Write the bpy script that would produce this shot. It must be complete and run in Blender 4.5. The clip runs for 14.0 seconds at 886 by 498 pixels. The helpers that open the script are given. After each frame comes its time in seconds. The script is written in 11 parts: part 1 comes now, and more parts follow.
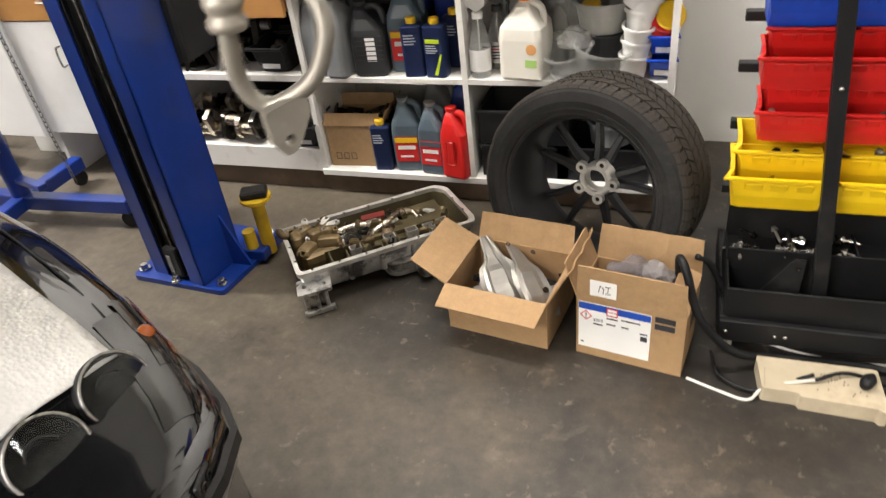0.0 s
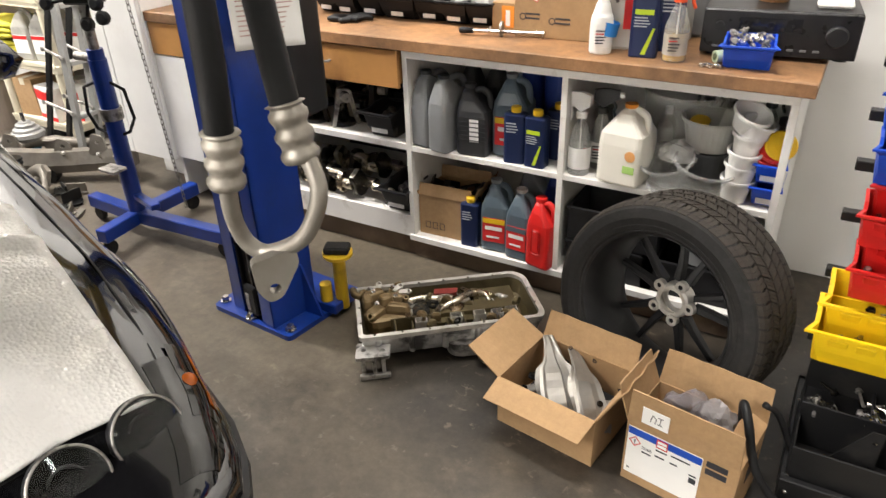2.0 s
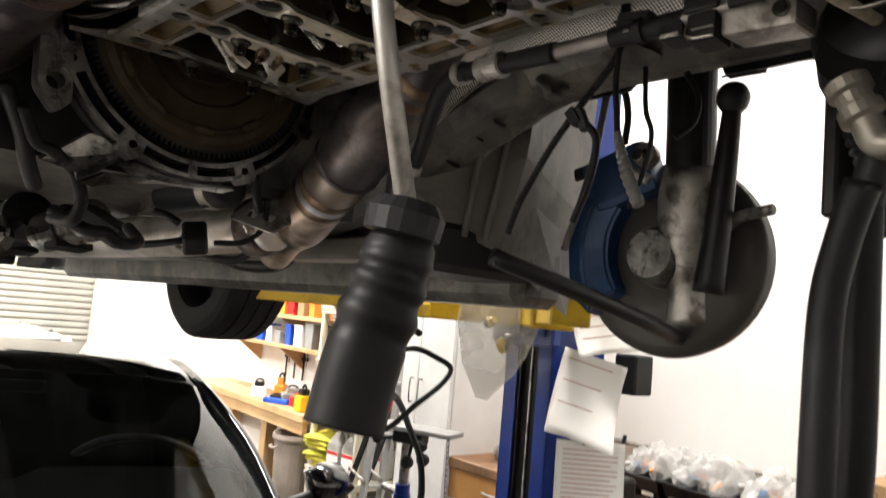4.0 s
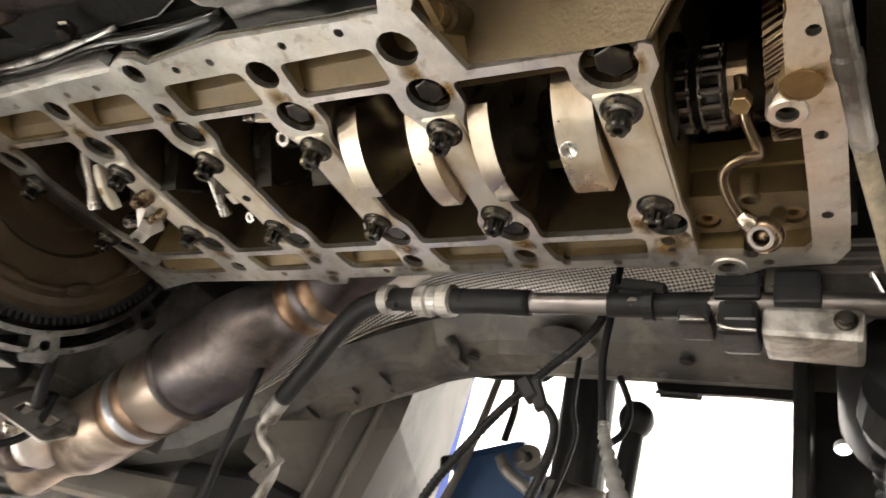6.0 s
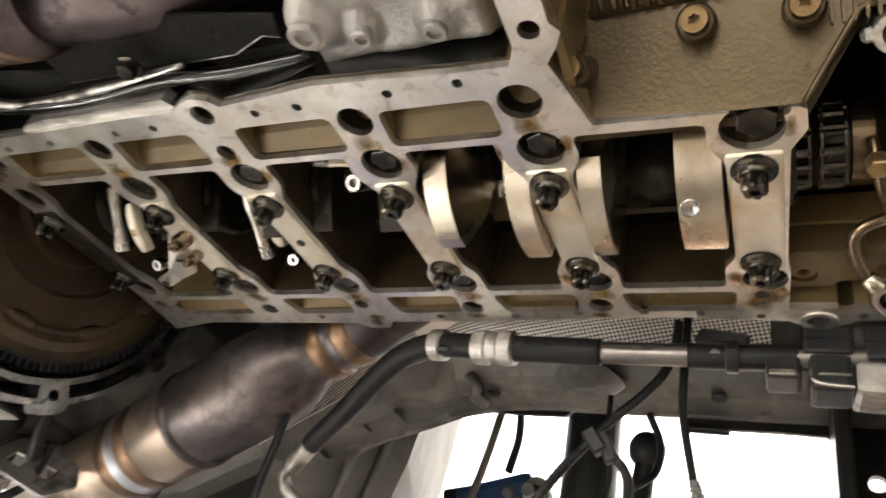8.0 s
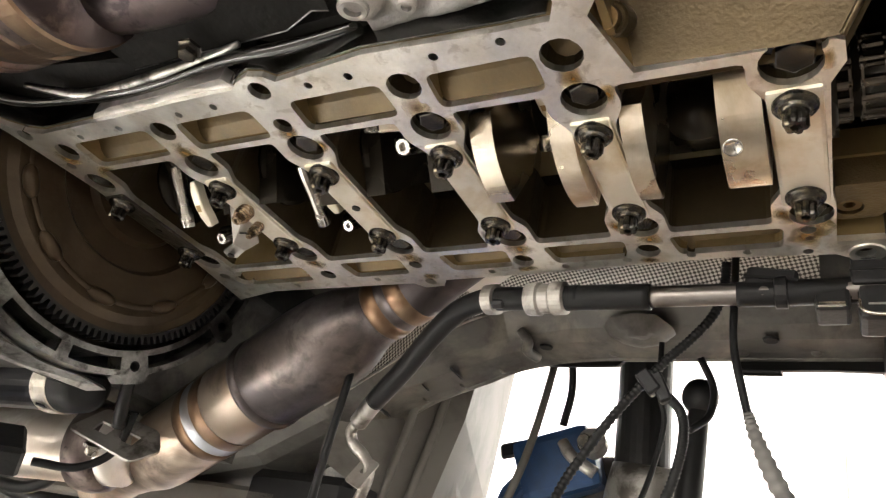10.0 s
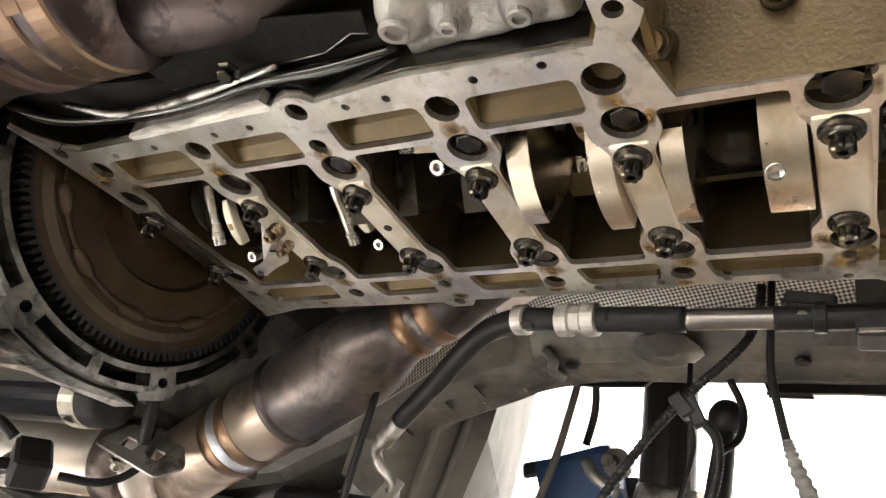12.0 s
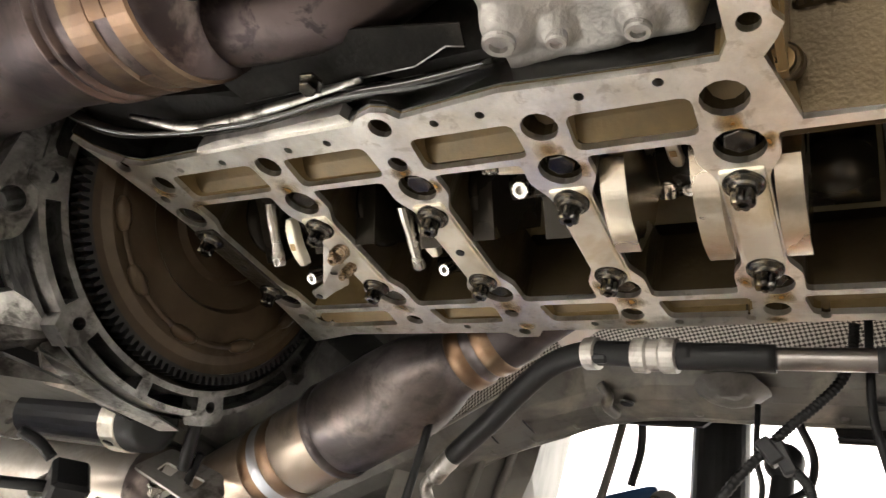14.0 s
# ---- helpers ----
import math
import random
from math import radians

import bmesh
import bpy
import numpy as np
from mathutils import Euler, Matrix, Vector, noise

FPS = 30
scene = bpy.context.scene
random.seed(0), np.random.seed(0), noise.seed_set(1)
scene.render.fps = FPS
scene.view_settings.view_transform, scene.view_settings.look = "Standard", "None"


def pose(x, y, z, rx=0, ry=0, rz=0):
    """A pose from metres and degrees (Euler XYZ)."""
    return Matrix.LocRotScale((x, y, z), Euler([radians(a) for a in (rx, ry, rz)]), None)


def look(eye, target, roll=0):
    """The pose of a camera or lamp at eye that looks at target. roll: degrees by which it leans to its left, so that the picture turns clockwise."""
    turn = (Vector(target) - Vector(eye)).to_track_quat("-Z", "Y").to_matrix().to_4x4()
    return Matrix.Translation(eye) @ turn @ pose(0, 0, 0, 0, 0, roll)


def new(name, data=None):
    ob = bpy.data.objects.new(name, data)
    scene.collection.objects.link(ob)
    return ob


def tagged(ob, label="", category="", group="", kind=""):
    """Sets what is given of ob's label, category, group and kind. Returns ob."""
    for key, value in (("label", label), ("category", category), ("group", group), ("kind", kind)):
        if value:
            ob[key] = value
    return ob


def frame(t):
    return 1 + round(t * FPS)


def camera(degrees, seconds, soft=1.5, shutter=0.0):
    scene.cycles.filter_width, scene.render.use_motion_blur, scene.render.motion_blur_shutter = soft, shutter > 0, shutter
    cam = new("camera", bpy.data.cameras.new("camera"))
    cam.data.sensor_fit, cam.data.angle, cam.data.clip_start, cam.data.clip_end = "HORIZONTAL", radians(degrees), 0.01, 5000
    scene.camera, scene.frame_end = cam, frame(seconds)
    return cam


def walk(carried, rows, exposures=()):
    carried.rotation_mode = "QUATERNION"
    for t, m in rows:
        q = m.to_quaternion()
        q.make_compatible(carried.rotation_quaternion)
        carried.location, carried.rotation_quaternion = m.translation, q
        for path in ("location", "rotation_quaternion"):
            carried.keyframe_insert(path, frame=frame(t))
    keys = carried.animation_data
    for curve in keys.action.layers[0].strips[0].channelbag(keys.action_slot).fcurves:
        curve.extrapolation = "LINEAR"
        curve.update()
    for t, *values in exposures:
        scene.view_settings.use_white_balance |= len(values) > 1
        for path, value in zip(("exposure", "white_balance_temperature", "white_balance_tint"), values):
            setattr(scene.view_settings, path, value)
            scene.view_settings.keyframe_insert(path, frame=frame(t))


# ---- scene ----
cam = camera(64.5, 14.0, soft=1.3, shutter=0.3)

PATH = [
    (0, (0.0150, 0.1760, 1.4161), (-0.5839, 1.7066, 0.2765), -7.29),
    (0.5, (0.1183, 0.3031, 1.4542), (-0.6410, 1.7849, 0.3462), -6.00),
    (1, (0.1083, 0.2962, 1.4791), (-0.6913, 1.7832, 0.4070), -4.13),
    (1.5, (0.1035, 0.2800, 1.4852), (-0.7218, 1.7726, 0.4406), -2.81),
    (2, (0.0903, 0.2571, 1.4872), (-0.7944, 1.7553, 0.5009), -1.80),
    (2.5, (0.0778, 0.2275, 1.4947), (-0.9415, 1.7334, 0.6621), -1.13),
    (3, (0.0338, 0.1512, 1.5565), (-1.1872, 1.6414, 1.0195), -0.15),
    (3.3, (-0.0190, 0.1107, 1.5539), (-1.3862, 1.5399, 1.2568), 1.31),
    (3.5, (-0.0352, 0.1014, 1.5630), (-1.4963, 1.4598, 1.4214), 1.61),
    (3.7, (-0.0548, 0.1154, 1.5643), (-1.5905, 1.3967, 1.5649), 2.43),
    (5.8, (-0.2604, 0.1915, 1.5681), (-1.4883, 1.4571, 2.5116), 17.94),
    (6, (-0.2780, 0.2049, 1.5754), (-1.4010, 1.5288, 2.5685), 17.48),
    (6.5, (-0.3156, 0.2040, 1.5901), (-1.2219, 1.5829, 2.7203), 16.89),
    (7, (-0.3407, 0.2059, 1.6054), (-1.1302, 1.6073, 2.7940), 15.55),
    (7.5, (-0.3512, 0.2105, 1.6110), (-1.1413, 1.6325, 2.7744), 14.18),
    (8, (-0.3633, 0.1631, 1.5879), (-1.3464, 1.5490, 2.6428), 14.95),
    (8.2, (-0.3591, 0.1478, 1.5690), (-1.3782, 1.5312, 2.5925), 14.20),
    (10.3, (-0.3603, 0.1497, 1.5687), (-1.4576, 1.5221, 2.5240), 13.13),
    (10.5, (-0.3663, 0.1442, 1.5649), (-1.4682, 1.5070, 2.5286), 13.30),
    (11, (-0.3708, 0.1423, 1.5662), (-1.4736, 1.4961, 2.5414), 13.55),
    (11.5, (-0.3688, 0.1432, 1.5676), (-1.4720, 1.4921, 2.5492), 13.86),
    (12, (-0.3709, 0.1414, 1.5719), (-1.4900, 1.4788, 2.5512), 14.26),
    (12.5, (-0.3941, 0.1176, 1.5647), (-1.5747, 1.4080, 2.5347), 15.25),
    (13, (-0.4132, 0.1102, 1.5666), (-1.6278, 1.3614, 2.5461), 15.94),
    (13.5, (-0.4202, 0.1193, 1.5715), (-1.6307, 1.3566, 2.5734), 16.63),
    (14, (-0.4190, 0.1367, 1.5732), (-1.5649, 1.4070, 2.6092), 16.92),
]
walk(cam, [(t, look(eye, target, roll)) for t, eye, target, roll in PATH],
     exposures=[(0, 0.90), (2.0, 0.83), (2.5, 0.72), (3.0, 0.68), (3.7, 0.42), (5.8, 2.20), (8.2, 2.25), (10.3, 2.30), (14, 2.34)])

# ---- light: assumed white ceiling strips, unseen, placed and powered to balance brightness ----
world = bpy.data.worlds.new("world")
scene.world = world
world.use_nodes = True
world.node_tree.nodes["Background"].inputs[0].default_value = (1.0, 0.95, 0.88, 1)
world.node_tree.nodes["Background"].inputs[1].default_value = 0.02
STRIPS = [(-1.2, 1.6, 100), (-2.4, -4.0, 450), (-4.9, -3.4, 330), (-5.2, 1.4, 250), (-7.2, -1.4, 200), (3.2, 1.0, 22)]
for sx, sy, watts in STRIPS:
    strip = bpy.data.lights.new("assumed_strip_lamp", "AREA")
    strip.shape, strip.size, strip.size_y, strip.energy, strip.color = "RECTANGLE", 2.4, 0.25, watts, (1.0, 0.955, 0.915)
    new("assumed_strip_lamp", strip).matrix_world = pose(sx, sy, 4.35, 0, 0, 0)

# ---- mesh helpers ----
from mathutils import geometry

def mesh_of(bm, name, smooth=False):
    me = bpy.data.meshes.new(name)
    bmesh.ops.recalc_face_normals(bm, faces=bm.faces)
    if smooth:
        for fc in bm.faces:
            fc.smooth = True
    bm.to_mesh(me)
    bm.free()
    return me


def part(name, bm, material, parent=None, label="", smooth=False, at=None):
    """Links a bmesh as one mesh object under a thing or a part."""
    ob = new(name, mesh_of(bm, name, smooth) if isinstance(bm, bmesh.types.BMesh) else bm)
    if not ob.data.materials:
        ob.data.materials.append(material)
    ob.parent = parent
    if at is not None:
        ob.matrix_basis = at
    if label:
        tagged(ob, label)
    return ob


def thing(name, m, label, category, group="", kind=""):
    ob = new(name)
    ob.matrix_basis = m
    ob.empty_display_size = 0.05
    return tagged(ob, label, category, group, kind)


def box(bm, x0, x1, y0, y1, z0, z1, bevel=0.0, m=None, seg=1):
    """Adds a box; bevel rounds its edges."""
    t = bmesh.new()
    bmesh.ops.create_cube(t, size=1.0)
    for v in t.verts:
        v.co = Vector(((x0 + x1) / 2 + v.co.x * (x1 - x0), (y0 + y1) / 2 + v.co.y * (y1 - y0), (z0 + z1) / 2 + v.co.z * (z1 - z0)))
    if bevel > 0:
        bmesh.ops.bevel(t, geom=t.edges[:], offset=bevel, segments=seg, affect="EDGES", profile=0.6)
    return merge(bm, t, m)


def merge(bm, t, m=None):
    if m is not None:
        bmesh.ops.transform(t, matrix=m, verts=t.verts)
    me = bpy.data.meshes.new("tmp")
    t.to_mesh(me)
    t.free()
    bm.from_mesh(me)
    bpy.data.meshes.remove(me)
    return bm


def Box(x0, x1, y0, y1, z0, z1, bevel=0.0, seg=1):
    return box(bmesh.new(), x0, x1, y0, y1, z0, z1, bevel, None, seg)


def lathe(bm, profile, n=24, m=None, close=True):
    """Spins (radius, height) pairs round z. Radius 0 closes an end."""
    t = bmesh.new()
    rings = []
    for r, z in profile:
        if r < 1e-6:
            rings.append([t.verts.new((0, 0, z))])
        else:
            rings.append([t.verts.new((r * math.cos(2 * math.pi * i / n), r * math.sin(2 * math.pi * i / n), z)) for i in range(n)])
    for a, b in zip(rings, rings[1:]):
        for i in range(n):
            j = (i + 1) % n
            q = [a[i % len(a)], a[j % len(a)], b[j % len(b)], b[i % len(b)]]
            q = [v for k, v in enumerate(q) if v not in q[:k]]
            if len(q) > 2:
                try:
                    t.faces.new(q)
                except ValueError:
                    pass
    return merge(bm, t, m)


def Lathe(profile, n=24, m=None):
    return lathe(bmesh.new(), profile, n, m)


def rod(bm, a, b, r, n=12, r2=None):
    """A capped cylinder from a to b."""
    a, b = Vector(a), Vector(b)
    m = Matrix.Translation(a) @ (b - a).to_track_quat("Z", "Y").to_matrix().to_4x4()
    h = (b - a).length
    return lathe(bm, [(0, 0), (r, 0), (r2 or r, h), (0, h)], n, m)


def smooth_path(points, steps=6):
    """A Catmull-Rom curve through the points."""
    p = [Vector(q) for q in points]
    p = [p[0] * 2 - p[1]] + p + [p[-1] * 2 - p[-2]]
    out = []
    for i in range(1, len(p) - 2):
        a, b, c, d = p[i - 1:i + 3]
        for k in range(steps):
            t = k / steps
            out.append(0.5 * (2 * b + (c - a) * t + (2 * a - 5 * b + 4 * c - d) * t * t + (3 * b - a - 3 * c + d) * t ** 3))
    out.append(p[-2])
    return out


def tube(bm, points, r, n=12, steps=6, smooth=True, caps=True):
    """A pipe along the points; r is a number or a function of 0..1 along it."""
    p = smooth_path(points, steps) if smooth else [Vector(q) for q in points]
    t = bmesh.new()
    up = Vector((0.13, 0.21, 0.97))
    rings = []
    for i, q in enumerate(p):
        d = (p[min(i + 1, len(p) - 1)] - p[max(i - 1, 0)]).normalized()
        side = d.cross(up)
        if side.length < 1e-4:
            side = d.orthogonal()
        side.normalize()
        up = side.cross(d).normalized()
        rr = r(i / (len(p) - 1)) if callable(r) else r
        rings.append([t.verts.new(q + rr * (math.cos(2 * math.pi * k / n) * side + math.sin(2 * math.pi * k / n) * up)) for k in range(n)])
    for a, b in zip(rings, rings[1:]):
        for k in range(n):
            t.faces.new((a[k], a[(k + 1) % n], b[(k + 1) % n], b[k]))
    if caps:
        t.faces.new(rings[0])
        t.faces.new(rings[-1][::-1])
    return merge(bm, t)


def Tube(points, r, n=12, steps=6, smooth=True):
    return tube(bmesh.new(), points, r, n, steps, smooth)


def ring_points(cx, cy, r, n=14, a0=0.0):
    return [(cx + r * math.cos(a0 + 2 * math.pi * i / n), cy + r * math.sin(a0 + 2 * math.pi * i / n)) for i in range(n)]


def round_poly(points, r, n=3):
    """Rounds the corners of a polygon."""
    out = []
    k = len(points)
    for i in range(k):
        a, b, c = (Vector(points[(i + d) % k]).to_2d() for d in (-1, 0, 1))
        u, v = (a - b), (c - b)
        rr = min(r, u.length * 0.45, v.length * 0.45)
        p, q = b + u.normalized() * rr, b + v.normalized() * rr
        for s in range(n + 1):
            t = s / n
            out.append(tuple((1 - t) ** 2 * p + 2 * t * (1 - t) * b + t * t * q))
    return out


def inside(p, loop):
    """True where the point lies within the polygon."""
    hit = False
    for i in range(len(loop)):
        x0, y0, x1, y1 = loop[i - 1][0], loop[i - 1][1], loop[i][0], loop[i][1]
        if (y0 > p[1]) != (y1 > p[1]) and p[0] < x0 + (p[1] - y0) * (x1 - x0) / (y1 - y0):
            hit = not hit
    return hit


def sheet(bm, outer, holes, z0, z1, m=None):
    """A plate with holes: the outline and its holes filled at z0 and carried to z1 with walls."""
    pts, edges = [], []
    for loop in [outer] + list(holes):
        k = len(pts)
        pts += [Vector(p).to_2d() for p in loop]
        edges += [(k + i, k + (i + 1) % len(loop)) for i in range(len(loop))]
    vs, es, fs, _, _, _ = geometry.delaunay_2d_cdt(pts, edges, [], 0, 1e-7)
    t = bmesh.new()
    low = [t.verts.new((v.x, v.y, z0)) for v in vs]
    top = [t.verts.new((v.x, v.y, z1)) for v in vs]
    seen = {}
    for fc in fs:
        mid = sum((vs[i] for i in fc), Vector((0, 0))) / len(fc)
        if not inside(mid, outer) or any(inside(mid, h) for h in holes):
            continue
        t.faces.new([low[i] for i in fc])
        t.faces.new([top[i] for i in fc][::-1])
        for a, b in zip(fc, list(fc[1:]) + [fc[0]]):
            seen[frozenset((a, b))] = seen.get(frozenset((a, b)), 0) + 1
    for key, count in seen.items():
        if count == 1:
            a, b = key
            t.faces.new((low[a], low[b], top[b], top[a]))
    for v in [v for v in t.verts if not v.link_faces]:
        t.verts.remove(v)
    return merge(bm, t, m)


def Sheet(outer, holes, z0, z1, m=None):
    return sheet(bmesh.new(), outer, holes, z0, z1, m)


def loft(bm, sections, closed=True, caps=True, m=None):
    """Skins a row of equal-length point loops."""
    t = bmesh.new()
    rows = [[t.verts.new(p) for p in s] for s in sections]
    for a, b in zip(rows, rows[1:]):
        n = len(a)
        for i in range(n if closed else n - 1):
            t.faces.new((a[i], a[(i + 1) % n], b[(i + 1) % n], b[i]))
    if caps and closed:
        t.faces.new(rows[0][::-1])
        t.faces.new(rows[-1])
    return merge(bm, t, m)


def hexbolt(bm, r, h, m, n=6, flange=0.0, socket=0.0, shank=0.0):
    """A bolt head up z: hexagon or many-point head, flange, socket hole and shank."""
    prof = []
    if shank:
        prof += [(0, -shank), (r * 0.55, -shank), (r * 0.55, 0)]
    else:
        prof += [(0, 0)]
    if flange:
        prof += [(flange, 0), (flange, h * 0.25), (r, h * 0.3)]
    else:
        prof += [(r, 0)]
    prof += [(r, h * 0.92), (r * 0.9, h)]
    if socket:
        prof += [(socket, h), (socket, h * 0.35), (0, h * 0.35)]
    else:
        prof += [(0, h)]
    return lathe(bm, prof, n, m)


# ---- materials ----
def mat(name, color, rough=0.6, metal=0.0, noise_scale=8.0, vary=0.25, dark=0.6, bump=0.0, bump_scale=60.0, stain=None, stain_scale=3.0,
        stain_amount=0.0, coat=0.0, rough_vary=0.1, per_object=0.0, alpha=None, transmission=0.0, ior=1.45, spec=0.5):
    """Colour with two scales of variation, an optional stain colour, bump and uneven gloss."""
    mt = bpy.data.materials.new(name)
    mt.use_nodes = True
    nt = mt.node_tree
    b = nt.nodes["Principled BSDF"]
    L = nt.links.new

    def N(kind):
        return nt.nodes.new(kind)

    co = N("ShaderNodeTexCoord")
    n1 = N("ShaderNodeTexNoise")
    n1.inputs["Scale"].default_value, n1.inputs["Detail"].default_value = noise_scale, 6
    L(co.outputs["Object"], n1.inputs["Vector"])
    r1 = N("ShaderNodeMapRange")
    r1.inputs["From Min"].default_value, r1.inputs["From Max"].default_value = 0.3, 0.7
    L(n1.outputs["Fac"], r1.inputs["Value"])
    mx = N("ShaderNodeMix")
    mx.data_type = "RGBA"
    lo = [c * (1 - vary * dark) for c in color]
    hi = [min(1, c * (1 + vary * (1 - dark) * 1.5)) for c in color]
    mx.inputs["A"].default_value, mx.inputs["B"].default_value = (*lo, 1), (*hi, 1)
    L(r1.outputs["Result"], mx.inputs["Factor"])
    out = mx.outputs["Result"]
    if stain_amount > 0:
        n2 = N("ShaderNodeTexNoise")
        n2.inputs["Scale"].default_value, n2.inputs["Detail"].default_value, n2.inputs["Roughness"].default_value = stain_scale, 8, 0.65
        L(co.outputs["Object"], n2.inputs["Vector"])
        r2 = N("ShaderNodeMapRange")
        r2.inputs["From Min"].default_value, r2.inputs["From Max"].default_value = 0.62 - stain_amount * 0.3, 0.72
        r2.inputs["To Max"].default_value = min(1.0, 0.5 + stain_amount * 0.5)
        L(n2.outputs["Fac"], r2.inputs["Value"])
        m2 = N("ShaderNodeMix")
        m2.data_type = "RGBA"
        L(r2.outputs["Result"], m2.inputs["Factor"])
        L(out, m2.inputs["A"])
        m2.inputs["B"].default_value = (*(stain or (0.05, 0.04, 0.03)), 1)
        out = m2.outputs["Result"]
    if per_object > 0:
        oi = N("ShaderNodeObjectInfo")
        hs = N("ShaderNodeHueSaturation")
        r3 = N("ShaderNodeMapRange")
        r3.inputs["To Min"].default_value, r3.inputs["To Max"].default_value = 1 - per_object, 1 + per_object
        L(oi.outputs["Random"], r3.inputs["Value"])
        L(r3.outputs["Result"], hs.inputs["Value"])
        L(out, hs.inputs["Color"])
        out = hs.outputs["Color"]
    L(out, b.inputs["Base Color"])
    rr = N("ShaderNodeMapRange")
    rr.inputs["To Min"].default_value, rr.inputs["To Max"].default_value = max(0.02, rough - rough_vary), min(1, rough + rough_vary)
    L(n1.outputs["Fac"], rr.inputs["Value"])
    L(rr.outputs["Result"], b.inputs["Roughness"])
    b.inputs["Metallic"].default_value = metal
    b.inputs["Coat Weight"].default_value = coat
    b.inputs["Coat Roughness"].default_value = 0.03
    b.inputs["Specular IOR Level"].default_value = spec
    b.inputs["IOR"].default_value = ior
    b.inputs["Transmission Weight"].default_value = transmission
    if alpha is not None:
        b.inputs["Alpha"].default_value = alpha
    if bump > 0:
        n3 = N("ShaderNodeTexNoise")
        n3.inputs["Scale"].default_value, n3.inputs["Detail"].default_value = bump_scale, 5
        L(co.outputs["Object"], n3.inputs["Vector"])
        bp = N("ShaderNodeBump")
        bp.inputs["Strength"].default_value, bp.inputs["Distance"].default_value = bump, 0.004
        L(n3.outputs["Fac"], bp.inputs["Height"])
        L(bp.outputs["Normal"], b.inputs["Normal"])
    return mt


def glow(name, color, strength):
    mt = bpy.data.materials.new(name)
    mt.use_nodes = True
    b = mt.node_tree.nodes["Principled BSDF"]
    b.inputs["Emission Color"].default_value = (*color, 1)
    b.inputs["Emission Strength"].default_value = strength
    return mt


M_WALL = mat("white_wall_paint", (0.80, 0.79, 0.76), 0.6, 0, 2.0, 0.10, stain=(0.70, 0.68, 0.63), stain_scale=1.3, stain_amount=0.15, bump=0.05, bump_scale=90)
M_CEIL = mat("ceiling_paint", (0.70, 0.70, 0.68), 0.8, 0, 3.0, 0.1)
M_FLOOR = mat("worn_concrete", (0.026, 0.0225, 0.0185), 0.40, 0, 3.5, 0.6, stain=(0.026, 0.024, 0.022), stain_scale=0.9, stain_amount=0.8, bump=0.12, bump_scale=150, rough_vary=0.15)
M_WOODTOP = mat("worn_bench_wood", (0.33, 0.17, 0.075), 0.55, 0, 5.0, 0.5, stain=(0.10, 0.065, 0.04), stain_scale=2.2, stain_amount=0.6, bump=0.1)
M_WHITE = mat("white_laminate", (0.80, 0.79, 0.76), 0.45, 0, 5.0, 0.10, stain=(0.66, 0.63, 0.57), stain_scale=4, stain_amount=0.1)
M_BLUE = mat("blue_enamel", (0.006, 0.034, 0.235), 0.32, 0, 4.0, 0.35, stain=(0.02, 0.03, 0.10), stain_scale=5, stain_amount=0.35, coat=0.3)
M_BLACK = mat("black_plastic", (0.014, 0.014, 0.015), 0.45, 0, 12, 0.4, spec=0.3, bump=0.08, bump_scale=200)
M_RUBBER = mat("tyre_rubber", (0.014, 0.0135, 0.013), 0.7, 0, 9, 0.4, spec=0.3, stain=(0.042, 0.039, 0.035), stain_scale=6, stain_amount=0.3, bump=0.15, bump_scale=180)
M_CARD = mat("brown_cardboard", (0.36, 0.225, 0.112), 0.85, 0, 4, 0.22, stain=(0.28, 0.17, 0.085), stain_scale=5, stain_amount=0.25, bump=0.06, bump_scale=120)
M_ALU = mat("cast_aluminium", (0.60, 0.59, 0.57), 0.36, 0.85, 14, 0.35, stain=(0.16, 0.13, 0.10), stain_scale=9, stain_amount=0.4, bump=0.10, bump_scale=160)
M_RAIL = mat("machined_aluminium", (0.80, 0.79, 0.755), 0.33, 0.95, 26, 0.25, stain=(0.48, 0.38, 0.24), stain_scale=16, stain_amount=0.3, bump=0.06, bump_scale=300, rough_vary=0.12)
M_OILY = mat("oil_brown_casting", (0.128, 0.090, 0.042), 0.32, 0.5, 18, 0.45, stain=(0.07, 0.047, 0.022), stain_scale=10, stain_amount=0.4, bump=0.28, bump_scale=700)


def grit(mt, scale, low, high):
    """Adds fine speckle and a few hairline marks to a material's colour."""
    nt = mt.node_tree
    b = nt.nodes["Principled BSDF"]
    src = b.inputs["Base Color"].links[0].from_socket
    co = nt.nodes.new("ShaderNodeTexCoord")
    n = nt.nodes.new("ShaderNodeTexNoise")
    n.inputs["Scale"].default_value, n.inputs["Detail"].default_value, n.inputs["Roughness"].default_value = scale, 8, 0.75
    nt.links.new(co.outputs["Object"], n.inputs["Vector"])
    r = nt.nodes.new("ShaderNodeMapRange")
    r.inputs["From Min"].default_value, r.inputs["From Max"].default_value = 0.30, 0.70
    r.inputs["To Min"].default_value, r.inputs["To Max"].default_value = low, high
    nt.links.new(n.outputs["Fac"], r.inputs["Value"])
    h = nt.nodes.new("ShaderNodeHueSaturation")
    nt.links.new(src, h.inputs["Color"])
    nt.links.new(r.outputs["Result"], h.inputs["Value"])
    nt.links.new(h.outputs["Color"], b.inputs["Base Color"])


